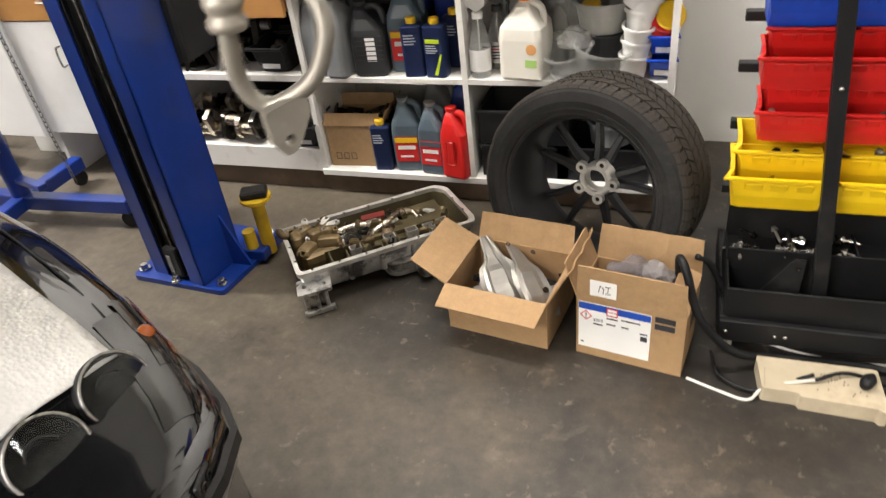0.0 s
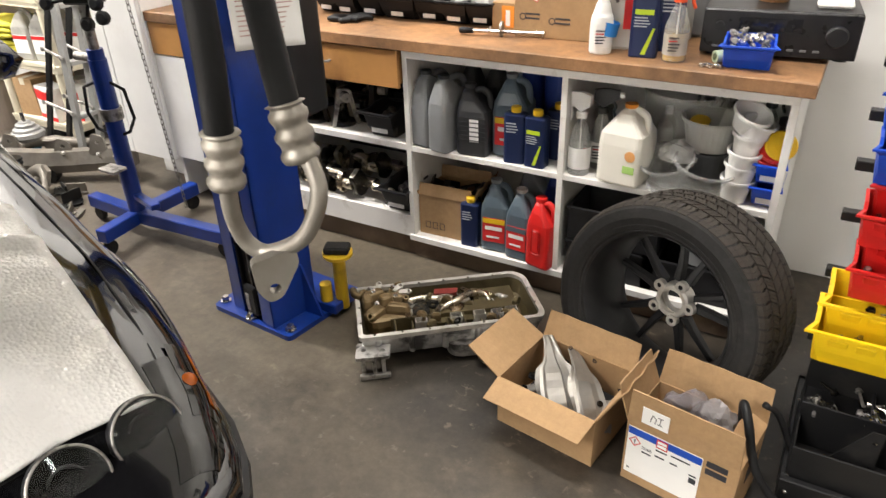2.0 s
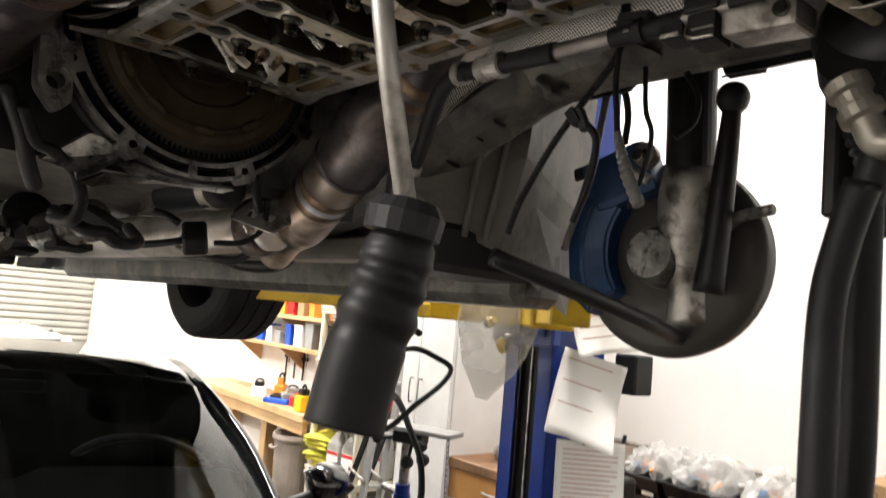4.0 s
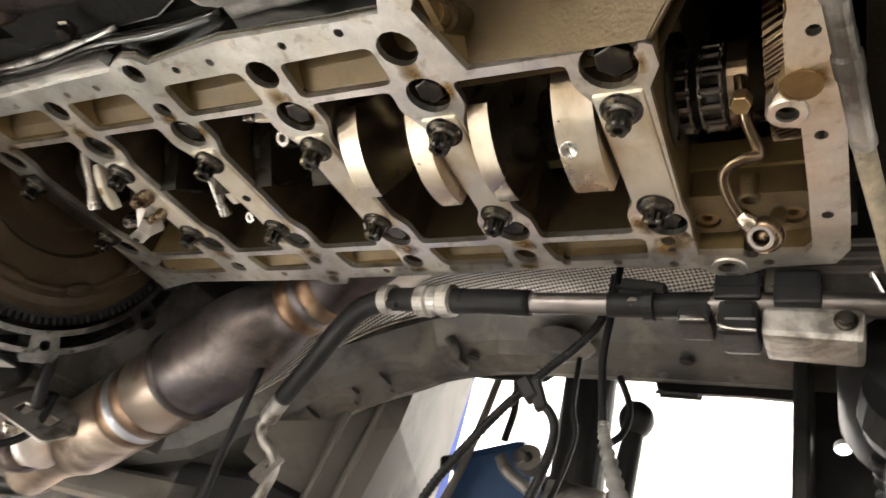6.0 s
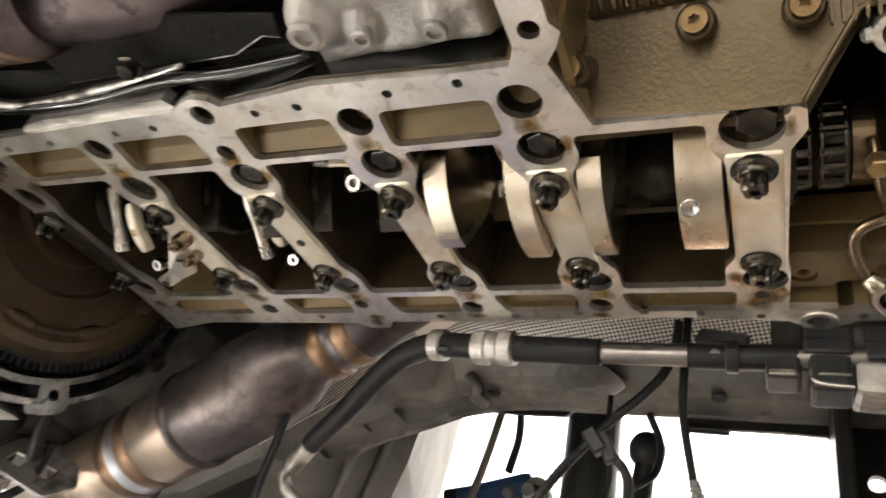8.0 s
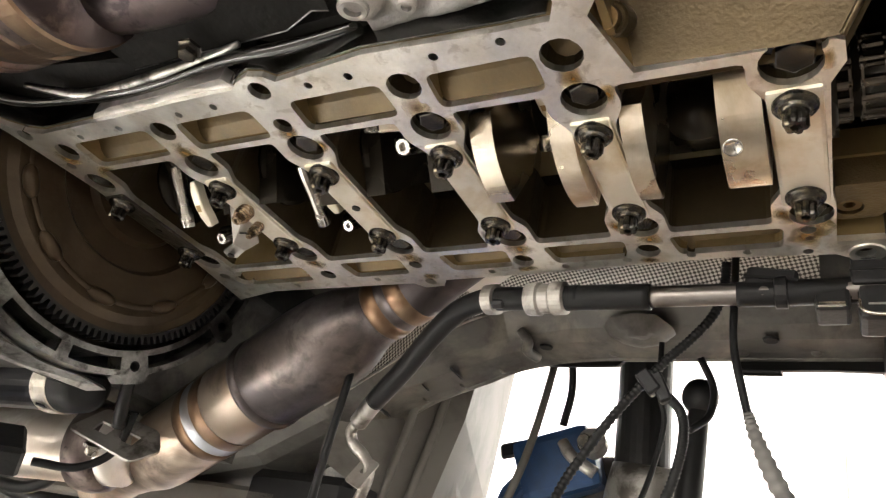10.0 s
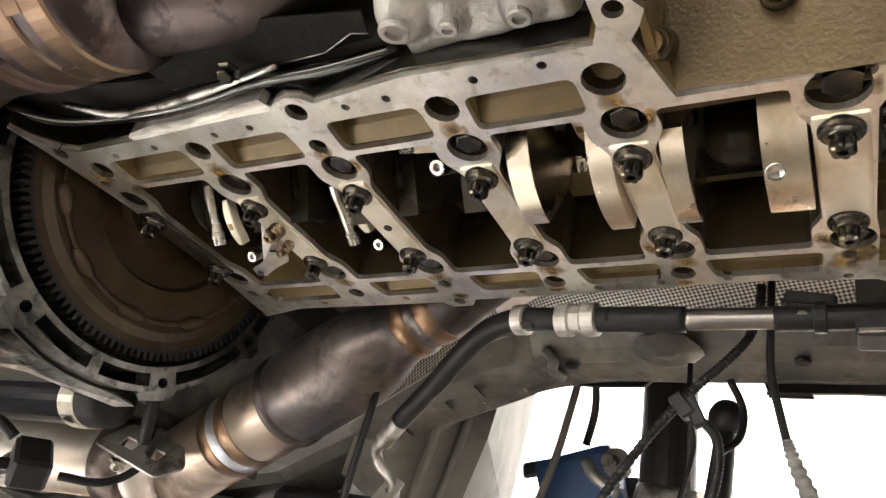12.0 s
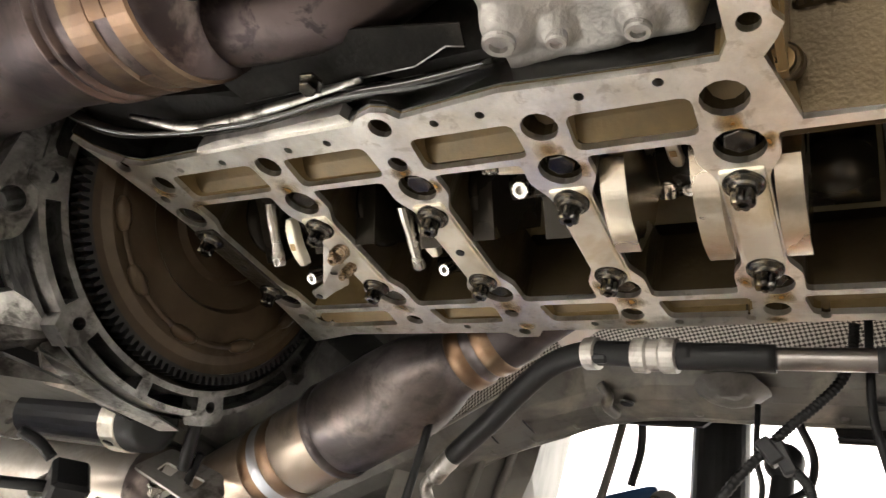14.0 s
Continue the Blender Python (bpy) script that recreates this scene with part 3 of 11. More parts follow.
def bedplate():
    outer = [(-.436, -.163), (-.430, -.149), (-.423, -.141), (-.412, -.131), (-.399, -.1255), (-.320, -.1245), (-.252, -.125), (-.207, -.124), (-.200, -.1285), (-.189, -.1315), (-.179, -.1285), (-.173, -.1225),
             (-.108, -.127), (-.03, -.121), (-.002, -.120), (.003, -.130), (.001, -.30), (.021, -.30), (.022, -.140), (.026, -.134), (.022, -.126),
             (.016, -.118), (.0275, -.0765), (.117, -.0745), (.1205, -.0725), (.121, -.060), (.114, -.047), (.112, .046), (.1135, .058), (.1125, .098), (.172, .0985), (.1765, .092), (.1770, .040),
             (.1765, -.008), (.172, -.0095), (.165, -.014), (.1635, -.022), (.167, -.031), (.172, -.038), (.1735, -.072), (.1755, -.078), (.1765, -.30), (.194, -.30), (.196, .06),
             (.1955, .096), (.188, .110), (.150, .1135), (.141, .120), (.121, .120), (.112, .1135), (.05, .110), (-.004, .112), (-.092, .118),
             (-.179, .121), (-.186, .131), (-.205, .132), (-.213, .124), (-.376, .126), (-.434, .140), (-.428, .09), (-.424, .052), (-.422, -.06), (-.430, -.132)]
    holes = []
    for x0, x1 in ((-.384, -.305), (-.276, -.210), (-.177, -.111), (-.081, -.018)):
        holes.append(round_poly([(x0, taper(x0, -.106)), (x1, taper(x1, -.106)), (x1, taper(x1, -.0785)), (x0 - .002, taper(x0, -.0785))], .006))
    for x0, x1 in ((-.395, -.311), (-.268, -.205), (-.168, -.108), (-.078, -.017), (.013, .084)):
        holes.append(round_poly([(x0, taper(x0, .0825)), (x1, taper(x1, .0825)), (x1 - .002, taper(x1, .107)), (x0 + .004, taper(x0, .107))], .005))
    for a, b in zip(MAINS, MAINS[1:]):
        ya, yb, w, n = -.0735, .0765, .0195, .0125
        holes.append(round_poly([(a + w, taper(a, ya)), (b - w, taper(b, ya)), (b - w - .001, -.055), (b - n, -.040), (b - n, .040), (b - w, .052),
                                 (b - w, taper(b, yb)), (a + w, taper(a, yb)), (a + w, .052), (a + n, .040), (a + n, -.040), (a + w + .001, -.055)], .004, 2))
    for i, x in enumerate(MAINS):
        holes.append(ring_points(x + (0.002 if i < 5 else 0), -.064, .0128 if i < 5 else .0145, 18))
        holes.append(ring_points(x + .002, .0635, .0125, 18))
    for x, y, r in ((-.399, -.1035, .0095), (-.291, -.1035, .0095), (-.195, -.0875, .0065), (-.0965, -.0985, .0105), (-.0035, -.0975, .0115),
                    (-.397, .1015, .0085), (-.291, .1005, .0075), (-.1945, .0930, .0058), (-.0995, .0975, .0085), (-.0035, .0945, .0085), (-.195, .1225, .0052),
                    (-.189, -.1185, .0075), (.128, .1125, .0062), (.1432, .0975, .0046), (.0975, .0815, .0046), (.0980, .0915, .0028), (.1715, -.0205, .0055),
                    (.110, -.0735, .0042), (.0128, -.1377, .0052), (.0110, -.2, .005), (-.4175, -.128, .0060), (-.4135, -.0885, .0042), (-.4125, .092, .0055)):
        holes.append(ring_points(x, y, r, 14))
    for x in (-.368, -.325, -.264, -.232, -.154, -.125, -.069, -.030):
        holes.append(ring_points(x, -.1145, .0028, 10))
    for x, y in ((-.34, .117), (-.245, .1135), (-.132, .111), (-.069, .1095), (-.021, .1055), (.024, .104), (.060, .1045), (.096, .108), (.1523, .1075),
                 (.1845, -.066), (.1848, -.002), (.1852, .062), (.1838, -.117), (.1838, -.21), (-.415, 0.004)):
        holes.append(ring_points(x, y, .0032, 10))
    deep = Sheet(outer, holes, 0.0045, 0.052)
    bm = Sheet(outer, holes, 0.0, 0.0045)
    return bm, deep, outer, holes


face, deep, RAIL_EDGE, RAIL_HOLES = bedplate()
rail_ = part("bedplate", face, M_RAIL, engine, "machined light-alloy sump rail with bolt holes and oil stains")
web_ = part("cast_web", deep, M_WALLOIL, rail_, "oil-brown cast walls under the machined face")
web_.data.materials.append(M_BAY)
# bay walls switch to the darker brown, shade painted in
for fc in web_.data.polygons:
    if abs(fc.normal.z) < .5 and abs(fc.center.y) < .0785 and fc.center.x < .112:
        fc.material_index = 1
# bolt holes: dark walls and an added dark disc paint in their depth shade
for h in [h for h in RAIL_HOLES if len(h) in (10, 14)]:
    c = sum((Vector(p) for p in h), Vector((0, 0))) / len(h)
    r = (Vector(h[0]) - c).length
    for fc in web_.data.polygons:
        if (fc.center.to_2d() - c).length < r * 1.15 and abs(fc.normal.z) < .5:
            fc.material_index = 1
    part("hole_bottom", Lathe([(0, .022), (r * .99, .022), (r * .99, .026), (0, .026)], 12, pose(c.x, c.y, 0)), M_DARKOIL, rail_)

# oily brown floors of the side pockets, and the crankcase above
for y0, y1, x1 in ((-.0745, -.1125, .012), (.1115, .0785, .095)):
    bm = loft(bmesh.new(), [[(x, y0, .0036), (x, y0 + (y1 - y0) * .35, .012), (x, y0 + (y1 - y0) * .75, .026), (x, y1, .038), (x, y1, .07), (x, y0, .07)] for x in (-.43, x1)])
    part("pocket_floor", bm, M_TAN, engine, "sloping oil-brown cast pocket floor")
# crankcase walls: oily metal, taken to near black to paint in the shade
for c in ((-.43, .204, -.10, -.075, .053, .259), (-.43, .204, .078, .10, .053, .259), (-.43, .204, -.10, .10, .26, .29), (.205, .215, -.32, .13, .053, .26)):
    part("crankcase_wall", Box(*c), M_DARKOIL, engine, "oily inner crankcase wall, depth shade in its near-black colour")
for x in MAINS:
    bm = bmesh.new()
    pts = [(-.075, .0525), (-.050, .0525)] + [(-.046 * math.cos(a), .0525 + .052 * math.sin(a)) for a in [math.pi * k / 10 for k in range(11)]] + [(.050, .0525), (.078, .0525), (.078, .26), (-.075, .26)]
    sheet(bm, pts, [], -.012, .012, Matrix.Translation((x, 0, 0)) @ Matrix(((0, 0, 1, 0), (1, 0, 0, 0), (0, 1, 0, 0), (0, 0, 0, 1))))
    part("bulkhead", bm, M_BULK, engine)
# rounded crankcase bellies between the bulkheads and the skirts of the bores over them, as cast
for a, b in zip(MAINS, MAINS[1:]):
    bm = bmesh.new()
    arc_ = [(-.0745 * math.cos(q), .062 + .085 * math.sin(q)) for q in [math.pi * k / 22 for k in range(23)]]
    loft(bm, [[(x, y, z) for y, z in arc_] for x in (a + .012, (a + b) / 2, b - .012)], closed=False)
    part("crankcase_belly", bm, M_BULK, engine, "olive oily crankcase wall", smooth=True)
    # near skirts olive, far ones near black: light and shade by colour
    for s in (-1, 1):
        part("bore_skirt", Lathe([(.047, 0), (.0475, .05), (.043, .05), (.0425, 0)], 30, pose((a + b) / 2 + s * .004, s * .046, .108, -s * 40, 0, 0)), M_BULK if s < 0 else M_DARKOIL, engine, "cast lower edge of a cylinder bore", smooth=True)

# steel main-bearing straps, each between its two rows of bolts
for i, x in enumerate(MAINS):
    w = .0115 if i < 5 else .0130
    bm = Box(x - w, x + w, -.0478, .0515, -.0025, .03, .0022, 2)
    cap = part("main_cap", bm, M_CAP if i else M_DARKOIL, engine, "bright steel main bearing cap" if i else "oil-dark rear bearing cap")
    if i in (0, 2):
        part("oil_hole", Lathe([(0, 0), (.0032, 0), (.0032, .002), (0, .002)], 12, pose(x, .004, -.0036)), M_BLACK, cap)


def cap_bolt():
    """Flanged bolt with a long star-shaped drive, head down."""
    bm = bmesh.new()
    lathe(bm, [(0, .002), (.0104, .002), (.0110, .0006), (.0108, -.0010), (.0098, -.0022), (.0082, -.0030), (.0074, -.0046), (.0068, -.0052), (.0, -.0052)], 26)
    star = []
    for k in range(24):
        r = (.0064, .0060, .0046, .0060)[k % 4]
        star.append((r * math.cos(math.pi * k / 12), r * math.sin(math.pi * k / 12)))
    tip = bmesh.new()
    loft(tip, [[(x * q, y * q, z) for x, y in star] for q, z in ((1, -.0045), (1, -.0120), (.88, -.0135), (.45, -.0135), (.40, -.0115))])
    merge(bm, tip)
    return mesh_of(bm, "cap_bolt", False)


def hex_bolt():
    bm = bmesh.new()
    lathe(bm, [(0, .012), (.0119, .012), (.0121, .0085), (.0112, .0075), (.0088, .0068)], 26)
    hexbolt(bm, .0086, .0052, pose(0, 0, .0078, 180, 0, 12), 6)
    return mesh_of(bm, "hex_bolt")


ME_CAP, ME_HEX = cap_bolt(), hex_bolt()
for i, x in enumerate(MAINS):
    turn = random.uniform(0, 60)
    part("cap_bolt", ME_CAP, M_BOLT, engine, at=pose(x, -.0375, -.003, random.uniform(-2, 2), 0, turn))
    part("cap_bolt", ME_CAP, M_BOLT, engine, at=pose(x, .0425, -.003, random.uniform(-2, 2), 0, turn + 17))
    part("hex_bolt", ME_HEX, M_BOLT, engine, at=pose(x + .002, -.064, 0, 0, 0, turn + 9) @ Matrix.Diagonal((1 if i < 5 else 1.15, 1 if i < 5 else 1.15, 1, 1)))
    part("hex_bolt", ME_HEX, M_BOLT, engine, at=pose(x + .002, .0635, 0, 0, 0, turn + 31))

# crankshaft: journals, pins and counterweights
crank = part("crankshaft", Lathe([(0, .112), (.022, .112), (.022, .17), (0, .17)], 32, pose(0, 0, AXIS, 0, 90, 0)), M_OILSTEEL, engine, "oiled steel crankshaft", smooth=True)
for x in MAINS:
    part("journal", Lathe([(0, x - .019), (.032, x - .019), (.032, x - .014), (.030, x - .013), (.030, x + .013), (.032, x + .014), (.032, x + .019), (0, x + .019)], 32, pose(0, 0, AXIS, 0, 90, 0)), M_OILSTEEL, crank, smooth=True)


def counterweight(x0, x1, a0, a1, r, name="counterweight"):
    """A sector of a disc round the crankshaft axis, from angle a0 to a1 (degrees from straight down towards the left side)."""
    n = 26
    pts = []
    for k in range(n + 1):
        a = radians(a0 + (a1 - a0) * k / n)
        pts.append((r * math.sin(a), AXIS - r * math.cos(a)))
    mid = radians((a0 + a1) / 2 + 180)
    pts += [(.030 * math.sin(radians(a1 + 40)), AXIS - .030 * math.cos(radians(a1 + 40))), (.045 * math.sin(mid), AXIS - .045 * math.cos(mid)),
            (.030 * math.sin(radians(a0 - 40)), AXIS - .030 * math.cos(radians(a0 - 40)))]
    bm = Sheet(pts, [], x0, x1, Matrix(((0, 0, 1, 0), (1, 0, 0, 0), (0, 1, 0, 0), (0, 0, 0, 1))))
    return part(name, bm, M_STEEL, crank, "polished steel crank counterweight")


counterweight(-.081, -.066, -61, 1, .0590)
counterweight(-.0305, -.0165, -66, 19, .0590)
counterweight(.0107, .0238, -51, 18, .0590)
cw = counterweight(.0612, .0832, -64, 12, .0595)
part("balance_drilling", Lathe([(0, .0002), (.0040, .0002), (.0050, -.0008), (.0054, .0012)], 18, pose(.067, -.0212, AXIS - .0560, -21, 0, 0)), M_BRIGHT, cw, smooth=True)
# webs far up in the case swap to near-black steel as painted shade
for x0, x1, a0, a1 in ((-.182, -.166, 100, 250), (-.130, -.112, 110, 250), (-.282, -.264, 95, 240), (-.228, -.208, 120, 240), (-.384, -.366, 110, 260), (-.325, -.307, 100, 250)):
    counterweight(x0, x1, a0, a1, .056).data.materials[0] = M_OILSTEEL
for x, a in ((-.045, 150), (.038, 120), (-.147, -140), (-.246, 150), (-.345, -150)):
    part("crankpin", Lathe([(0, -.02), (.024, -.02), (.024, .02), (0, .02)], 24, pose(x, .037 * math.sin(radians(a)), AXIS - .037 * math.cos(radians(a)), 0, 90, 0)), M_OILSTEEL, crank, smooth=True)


def rod_bolt(a, b, r, parent=None, collar=0.0):
    """Connecting rod bolt from its shoulder a to the splined head at b, with a socket in its end."""
    a, b = Vector(a), Vector(b)
    m = Matrix.Translation(a) @ (b - a).to_track_quat("Z", "Y").to_matrix().to_4x4()
    h = (b - a).length
    bm = bmesh.new()
    lathe(bm, [(0, 0), (r * 1.12, 0), (r * 1.18, h * .2), (r * .92, h * .45), (r * .86, h - .011), (r * 1.02, h - .0105), (r * 1.02, h - .0085)], 14, m)
    n = 24
    rim = [[((r * (.98 if k % 2 else .88)) * math.cos(2 * math.pi * k / n), (r * (.98 if k % 2 else .88)) * math.sin(2 * math.pi * k / n), z) for k in range(n)] for z in (h - .0085, h - .0008)]
    rim.append([(x * .92, y * .92, h) for x, y, z in rim[1]])
    rim.append([(x * .52, y * .52, h) for x, y, z in rim[1]])
    rim.append([(x * .48, y * .48, h - .004) for x, y, z in rim[1]])
    loft(bm, rim, m=m)
    return part("rod_bolt", bm, M_BRIGHT, parent or engine, "bright splined connecting rod bolt", smooth=False)


def rod_cap(a, b, w, t, bow):
    """Narrow polished side of a rod cap, bowed between its ends."""
    a, b = Vector(a), Vector(b)
    out = Vector((0, -.55, -.83))
    side = (b - a).normalized().cross(out).normalized()
    secs = []
    for k in range(11):
        q = k / 10
        c = a.lerp(b, q) + out * bow * math.sin(math.pi * q)
        e = min(1.0, .55 + 2.6 * min(q, 1 - q))
        secs.append([c + side * w * e * u + out * t * v for u, v in ((-.5, -.5), (-.5, .4), (-.38, .5), (.38, .5), (.5, .4), (.5, -.5))])
    bm = loft(bmesh.new(), secs)
    cap_ = part("rod_cap", bm, M_CAP, engine, "cream polished connecting rod cap with an etched code")
    c = a.lerp(b, .55) + out * (bow + t * .5 + .0003)
    code = loft(bmesh.new(), [[c + side * .0022 * u + (b - a).normalized() * .0028 * v + out * d for u, v in ((-1, -1), (1, -1), (1, 1), (-1, 1))] for d in (0, .0003)])
    part("etched_code", code, M_BRASS, cap_)
    return cap_


rod_bolt((-.3463, -.0468, .0200), (-.3476, -.0136, -.0160), .0050)
rod_bolt((-.2438, -.0163, .0300), (-.2487, .0325, .0064), .0053)
rod_bolt((-.1460, -.0760, .0360), (-.1462, -.0570, .0100), .0062)
rod_bolt((-.0606, .0040, .0700), (-.0620, .0312, .0506), .0066)
rod_cap((-.3212, -.0440, .0050), (-.3224, -.0117, -.0150), .0085, .008, .0030)
rod_cap((-.2306, -.0040, .0250), (-.2302, .0245, .0115), .0092, .008, .0030)
rod_cap((-.0500, -.0240, .0560), (-.0500, .0060, .0560), .0080, .008, .0030)
# bolts of the opposite rods, which show their sockets end-on
for x, y, z, r in ((-.3294, .0060, -.0168, .0050), (-.2338, .0431, .0103, .0052), (-.1369, -.0358, .0132, .0062), (-.0490, .0290, .0540, .0050)):
    rod_bolt((x, y + .026, z + .028), (x, y, z), r)
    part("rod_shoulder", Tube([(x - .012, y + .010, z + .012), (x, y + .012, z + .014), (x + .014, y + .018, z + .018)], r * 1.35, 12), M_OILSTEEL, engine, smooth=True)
part("rod_big_end", Lathe([(.026, -.0095), (.036, -.0095), (.0375, -.006), (.0375, .006), (.036, .0095), (.026, .0095)], 30, pose(-.337, -.006, .052, 0, 90, 0) @ Matrix.Diagonal((.82, .82, 1, 1))), M_OILSTEEL, engine, "oily connecting rod big end, depth shade in its colour", smooth=False)
part("rod_big_end", Lathe([(.026, -.0095), (.036, -.0095), (.0375, -.006), (.0375, .006), (.036, .0095), (.026, .0095)], 30, pose(-.243, .022, .066, 0, 90, 0) @ Matrix.Diagonal((.82, .82, 1, 1))), M_OILSTEEL, engine, "oily connecting rod big end, depth shade in its colour", smooth=False)
part("rod_big_end", Lathe([(.022, -.0095), (.030, -.0095), (.0315, -.006), (.0315, .006), (.030, .0095), (.022, .0095)], 30, pose(-.128, -.020, .064, 0, 90, 0)), M_OILSTEEL, engine, "oily connecting rod big end, depth shade in its colour", smooth=False)
part("lock_tab", Box(-.012, .010, -.0035, .0035, -.003, .003, .0012), M_CAP, engine, "small cream lock tab", at=pose(-.131, -.056, .013, 35, 0, 6))
# folded steel bracket and the oil spray valve on the second bearing strap
bm = bmesh.new()
for p in ([(-.2985, -.006, .004), (-.3120, -.013, .004), (-.3225, .0140, -.018), (-.3180, .0245, -.018), (-.3090, .0270, -.010)],
          [(-.3225, .0140, -.018), (-.3180, .0245, -.018), (-.3300, .0290, -.0215), (-.3365, .0250, -.0225), (-.3350, .0175, -.0220)]):
    loft(bm, [[Vector(q) + Vector((0, 0, d)) for q in p] for d in (0, .0020)])
brk_ = part("oil_jet_bracket", bm, M_CRIMP, engine, "small folded steel oil spray bracket")
part("bracket_hole", Lathe([(0, 0), (.0030, 0), (.0030, .001), (0, .001)], 14, pose(-.3305, .0225, -.0235)), M_BLACK, brk_)
part("bracket_hole", Lathe([(0, 0), (.0030, 0), (.0030, .001), (0, .001)], 14, pose(-.3115, .0100, -.0105, 40, 20, 0)), M_BLACK, brk_)
for x, y, z, r in ((-.2910, -.0105, -.0030, .0068), (-.2972, .0115, -.0030, .0048)):
    bm = bmesh.new()
    for k in range(4):
        lathe(bm, [(r * .86, -k * .0030), (r, -k * .0030 - .0015), (r * .86, -k * .0030 - .0030)], 18)
    lathe(bm, [(r * .8, 0), (r * .8, -.0128), (r * .60, -.0128), (r * .60, -.0165), (r * .52, -.0172), (r * .26, -.0172), (r * .24, -.0140), (0, -.0140)], 14)
    part("oil_jet_valve", bm, M_NOSE, engine, "coiled oil spray valve", at=pose(x, y, z, -24, 0, 0))

# outer casting wall of the front chamber, with cast bosses and splined bolts
bm = bmesh.new()
sheet_pts = []
for z, y in ((.0015, -.0750), (.006, -.0775), (.012, -.0812), (.018, -.0850), (.024, -.0885), (.030, -.0920), (.034, -.0943), (.0345, -.0946), (.044, -.0995), (.062, -.1075), (.070, -.1100), (.0735, -.1135), (.078, -.1155), (.110, -.1200), (.160, -.1260), (.170, -.32)):
    far = .1195 + .0225 * z / .034 if z < .0342 else .182
    sheet_pts.append([(.010 + (far - .010) * k / 10, y, z) for k in range(11)])
loft(bm, sheet_pts, closed=False, caps=False)
loft(bm, [[(x, y + .012, z + .002) for x, y, z in row] for row in sheet_pts[:15]], closed=False, caps=False)
chamber = part("chamber_wall", bm, M_CHAMBER, engine, "oil-brown sand-cast chamber wall", smooth=True)
part("chamber_edge", Tube([(.1195, -.0748, .0015), (.1268, -.0814, .0125), (.1342, -.0880, .0236), (.1420, -.0945, .0342), (.1480, -.0950, .0350)], .0016, 8, 2), M_CHAMBER, chamber, "cast rim of the chamber wall", smooth=True)
part("chamber_end", Box(.1745, .181, -.30, -.055, .002, .17), M_POCKET, engine)
part("chamber_end", Box(.0205, .0245, -.30, -.10, .004, .17), M_POCKET, engine)
bm = bmesh.new()
for k in range(7):
    x = .1312 + k * .0044
    loft(bm, [[(x - w, y + .002, z + .001), (x - w * .6, y - .0020, z - .0010), (x + w * .6, y - .0020, z - .0010), (x + w, y + .002, z + .001)] for y, z, w in ((-.0912, .0295, .0006), (-.0925, .0320, .0012), (-.0985, .0430, .0013), (-.1075, .0625, .0013))])
part("cast_ribs", bm, M_CHAMBER, chamber)
bm = bmesh.new()
for k in range(14):
    lathe(bm, [(.0, .0), (.0024, .0), (.0016, .010), (0, .012)], 6, pose(.03 + k * .0062, -.1040, .0485, 70, 0, 0))
box(bm, .026, .115, -.1065, -.1000, .0485, .0515, .001)
part("cast_ridge", bm, M_CHAMBER, chamber)
for x, y, z in ((.0215, -.0985, .0165), (.0767, -.0992, .035), (.1206, -.0987, .035), (.1678, -.0994, .035)):
    boss = part("bolt_boss", Lathe([(.0145, .03), (.0135, -.004), (.0118, -.006), (.0095, -.006), (.0095, -.002), (0, -.002)], 22), M_CHAMBER, chamber, smooth=False, at=pose(x, y, z, -48, 0, 0) @ Matrix.Diagonal((.66, .66, 1, 1)))
    bm = bmesh.new()
    star = [(.0044 * (1 if k % 2 else .66) * math.cos(math.pi * k / 6), .0044 * (1 if k % 2 else .66) * math.sin(math.pi * k / 6)) for k in range(12)]
    sheet(bm, ring_points(0, 0, .0088, 20), [star], -.013, -.004)
    lathe(bm, [(0, -.007), (.0046, -.007), (.0046, -.004), (0, -.004)], 12)
    part("star_bolt", bm, M_BRASS, boss, "brassy star-drive bolt")
bm = bmesh.new()
lathe(bm, [(.0105, .010), (.0105, -.006), (.0112, -.0075), (.0165, -.0075), (.0175, -.006), (.0175, .03)], 26)
ringo = part("dowel_boss", bm, M_RAIL, engine, "machined ring boss", at=pose(.1553, -.0868, .026, -30, 0, 0) @ Matrix.Diagonal((.58, .54, .7, 1)))
for sx in (-1, 1):
    part("dowel_ear", Box(.014, .024, -.006, .006, -.0055, .006, .003), M_RAIL, ringo, at=pose(0, .002 * sx, 0, 0, 0, 0 if sx > 0 else 172))
part("dowel_plug", Lathe([(0, -.003), (.0102, -.003), (.0102, .01), (0, .01)], 20), M_BOLT, ringo)

# chain drive at the front
for x in (.1180, .1345):
    chain = part("drive_chain", Lathe([(0, -.006), (.0185, -.006), (.0185, .006), (0, .006)], 20, pose(x, 0, AXIS, 0, 90, 0)), M_BLACKMETAL, engine, "oil-black timing chain on its sprocket")
    link = bmesh.new()
    for s in (-1, 1):
        sheet(link, round_poly([(-.0062, -.0036), (.0062, -.0036), (.0062, .0036), (-.0062, .0036)], .0035), [ring_points(0, 0, .0016, 8)], s * .0055, s * .0070)
    rod(link, (-.0045, 0, -.0075), (-.0045, 0, .0075), .0026, 8)
    rod(link, (.0045, 0, -.0075), (.0045, 0, .0075), .0026, 8)
    link = mesh_of(link, "chain_link")
    for k in range(14):
        a = radians(k * 360 / 14)
        if k in (6, 7, 8):
            continue
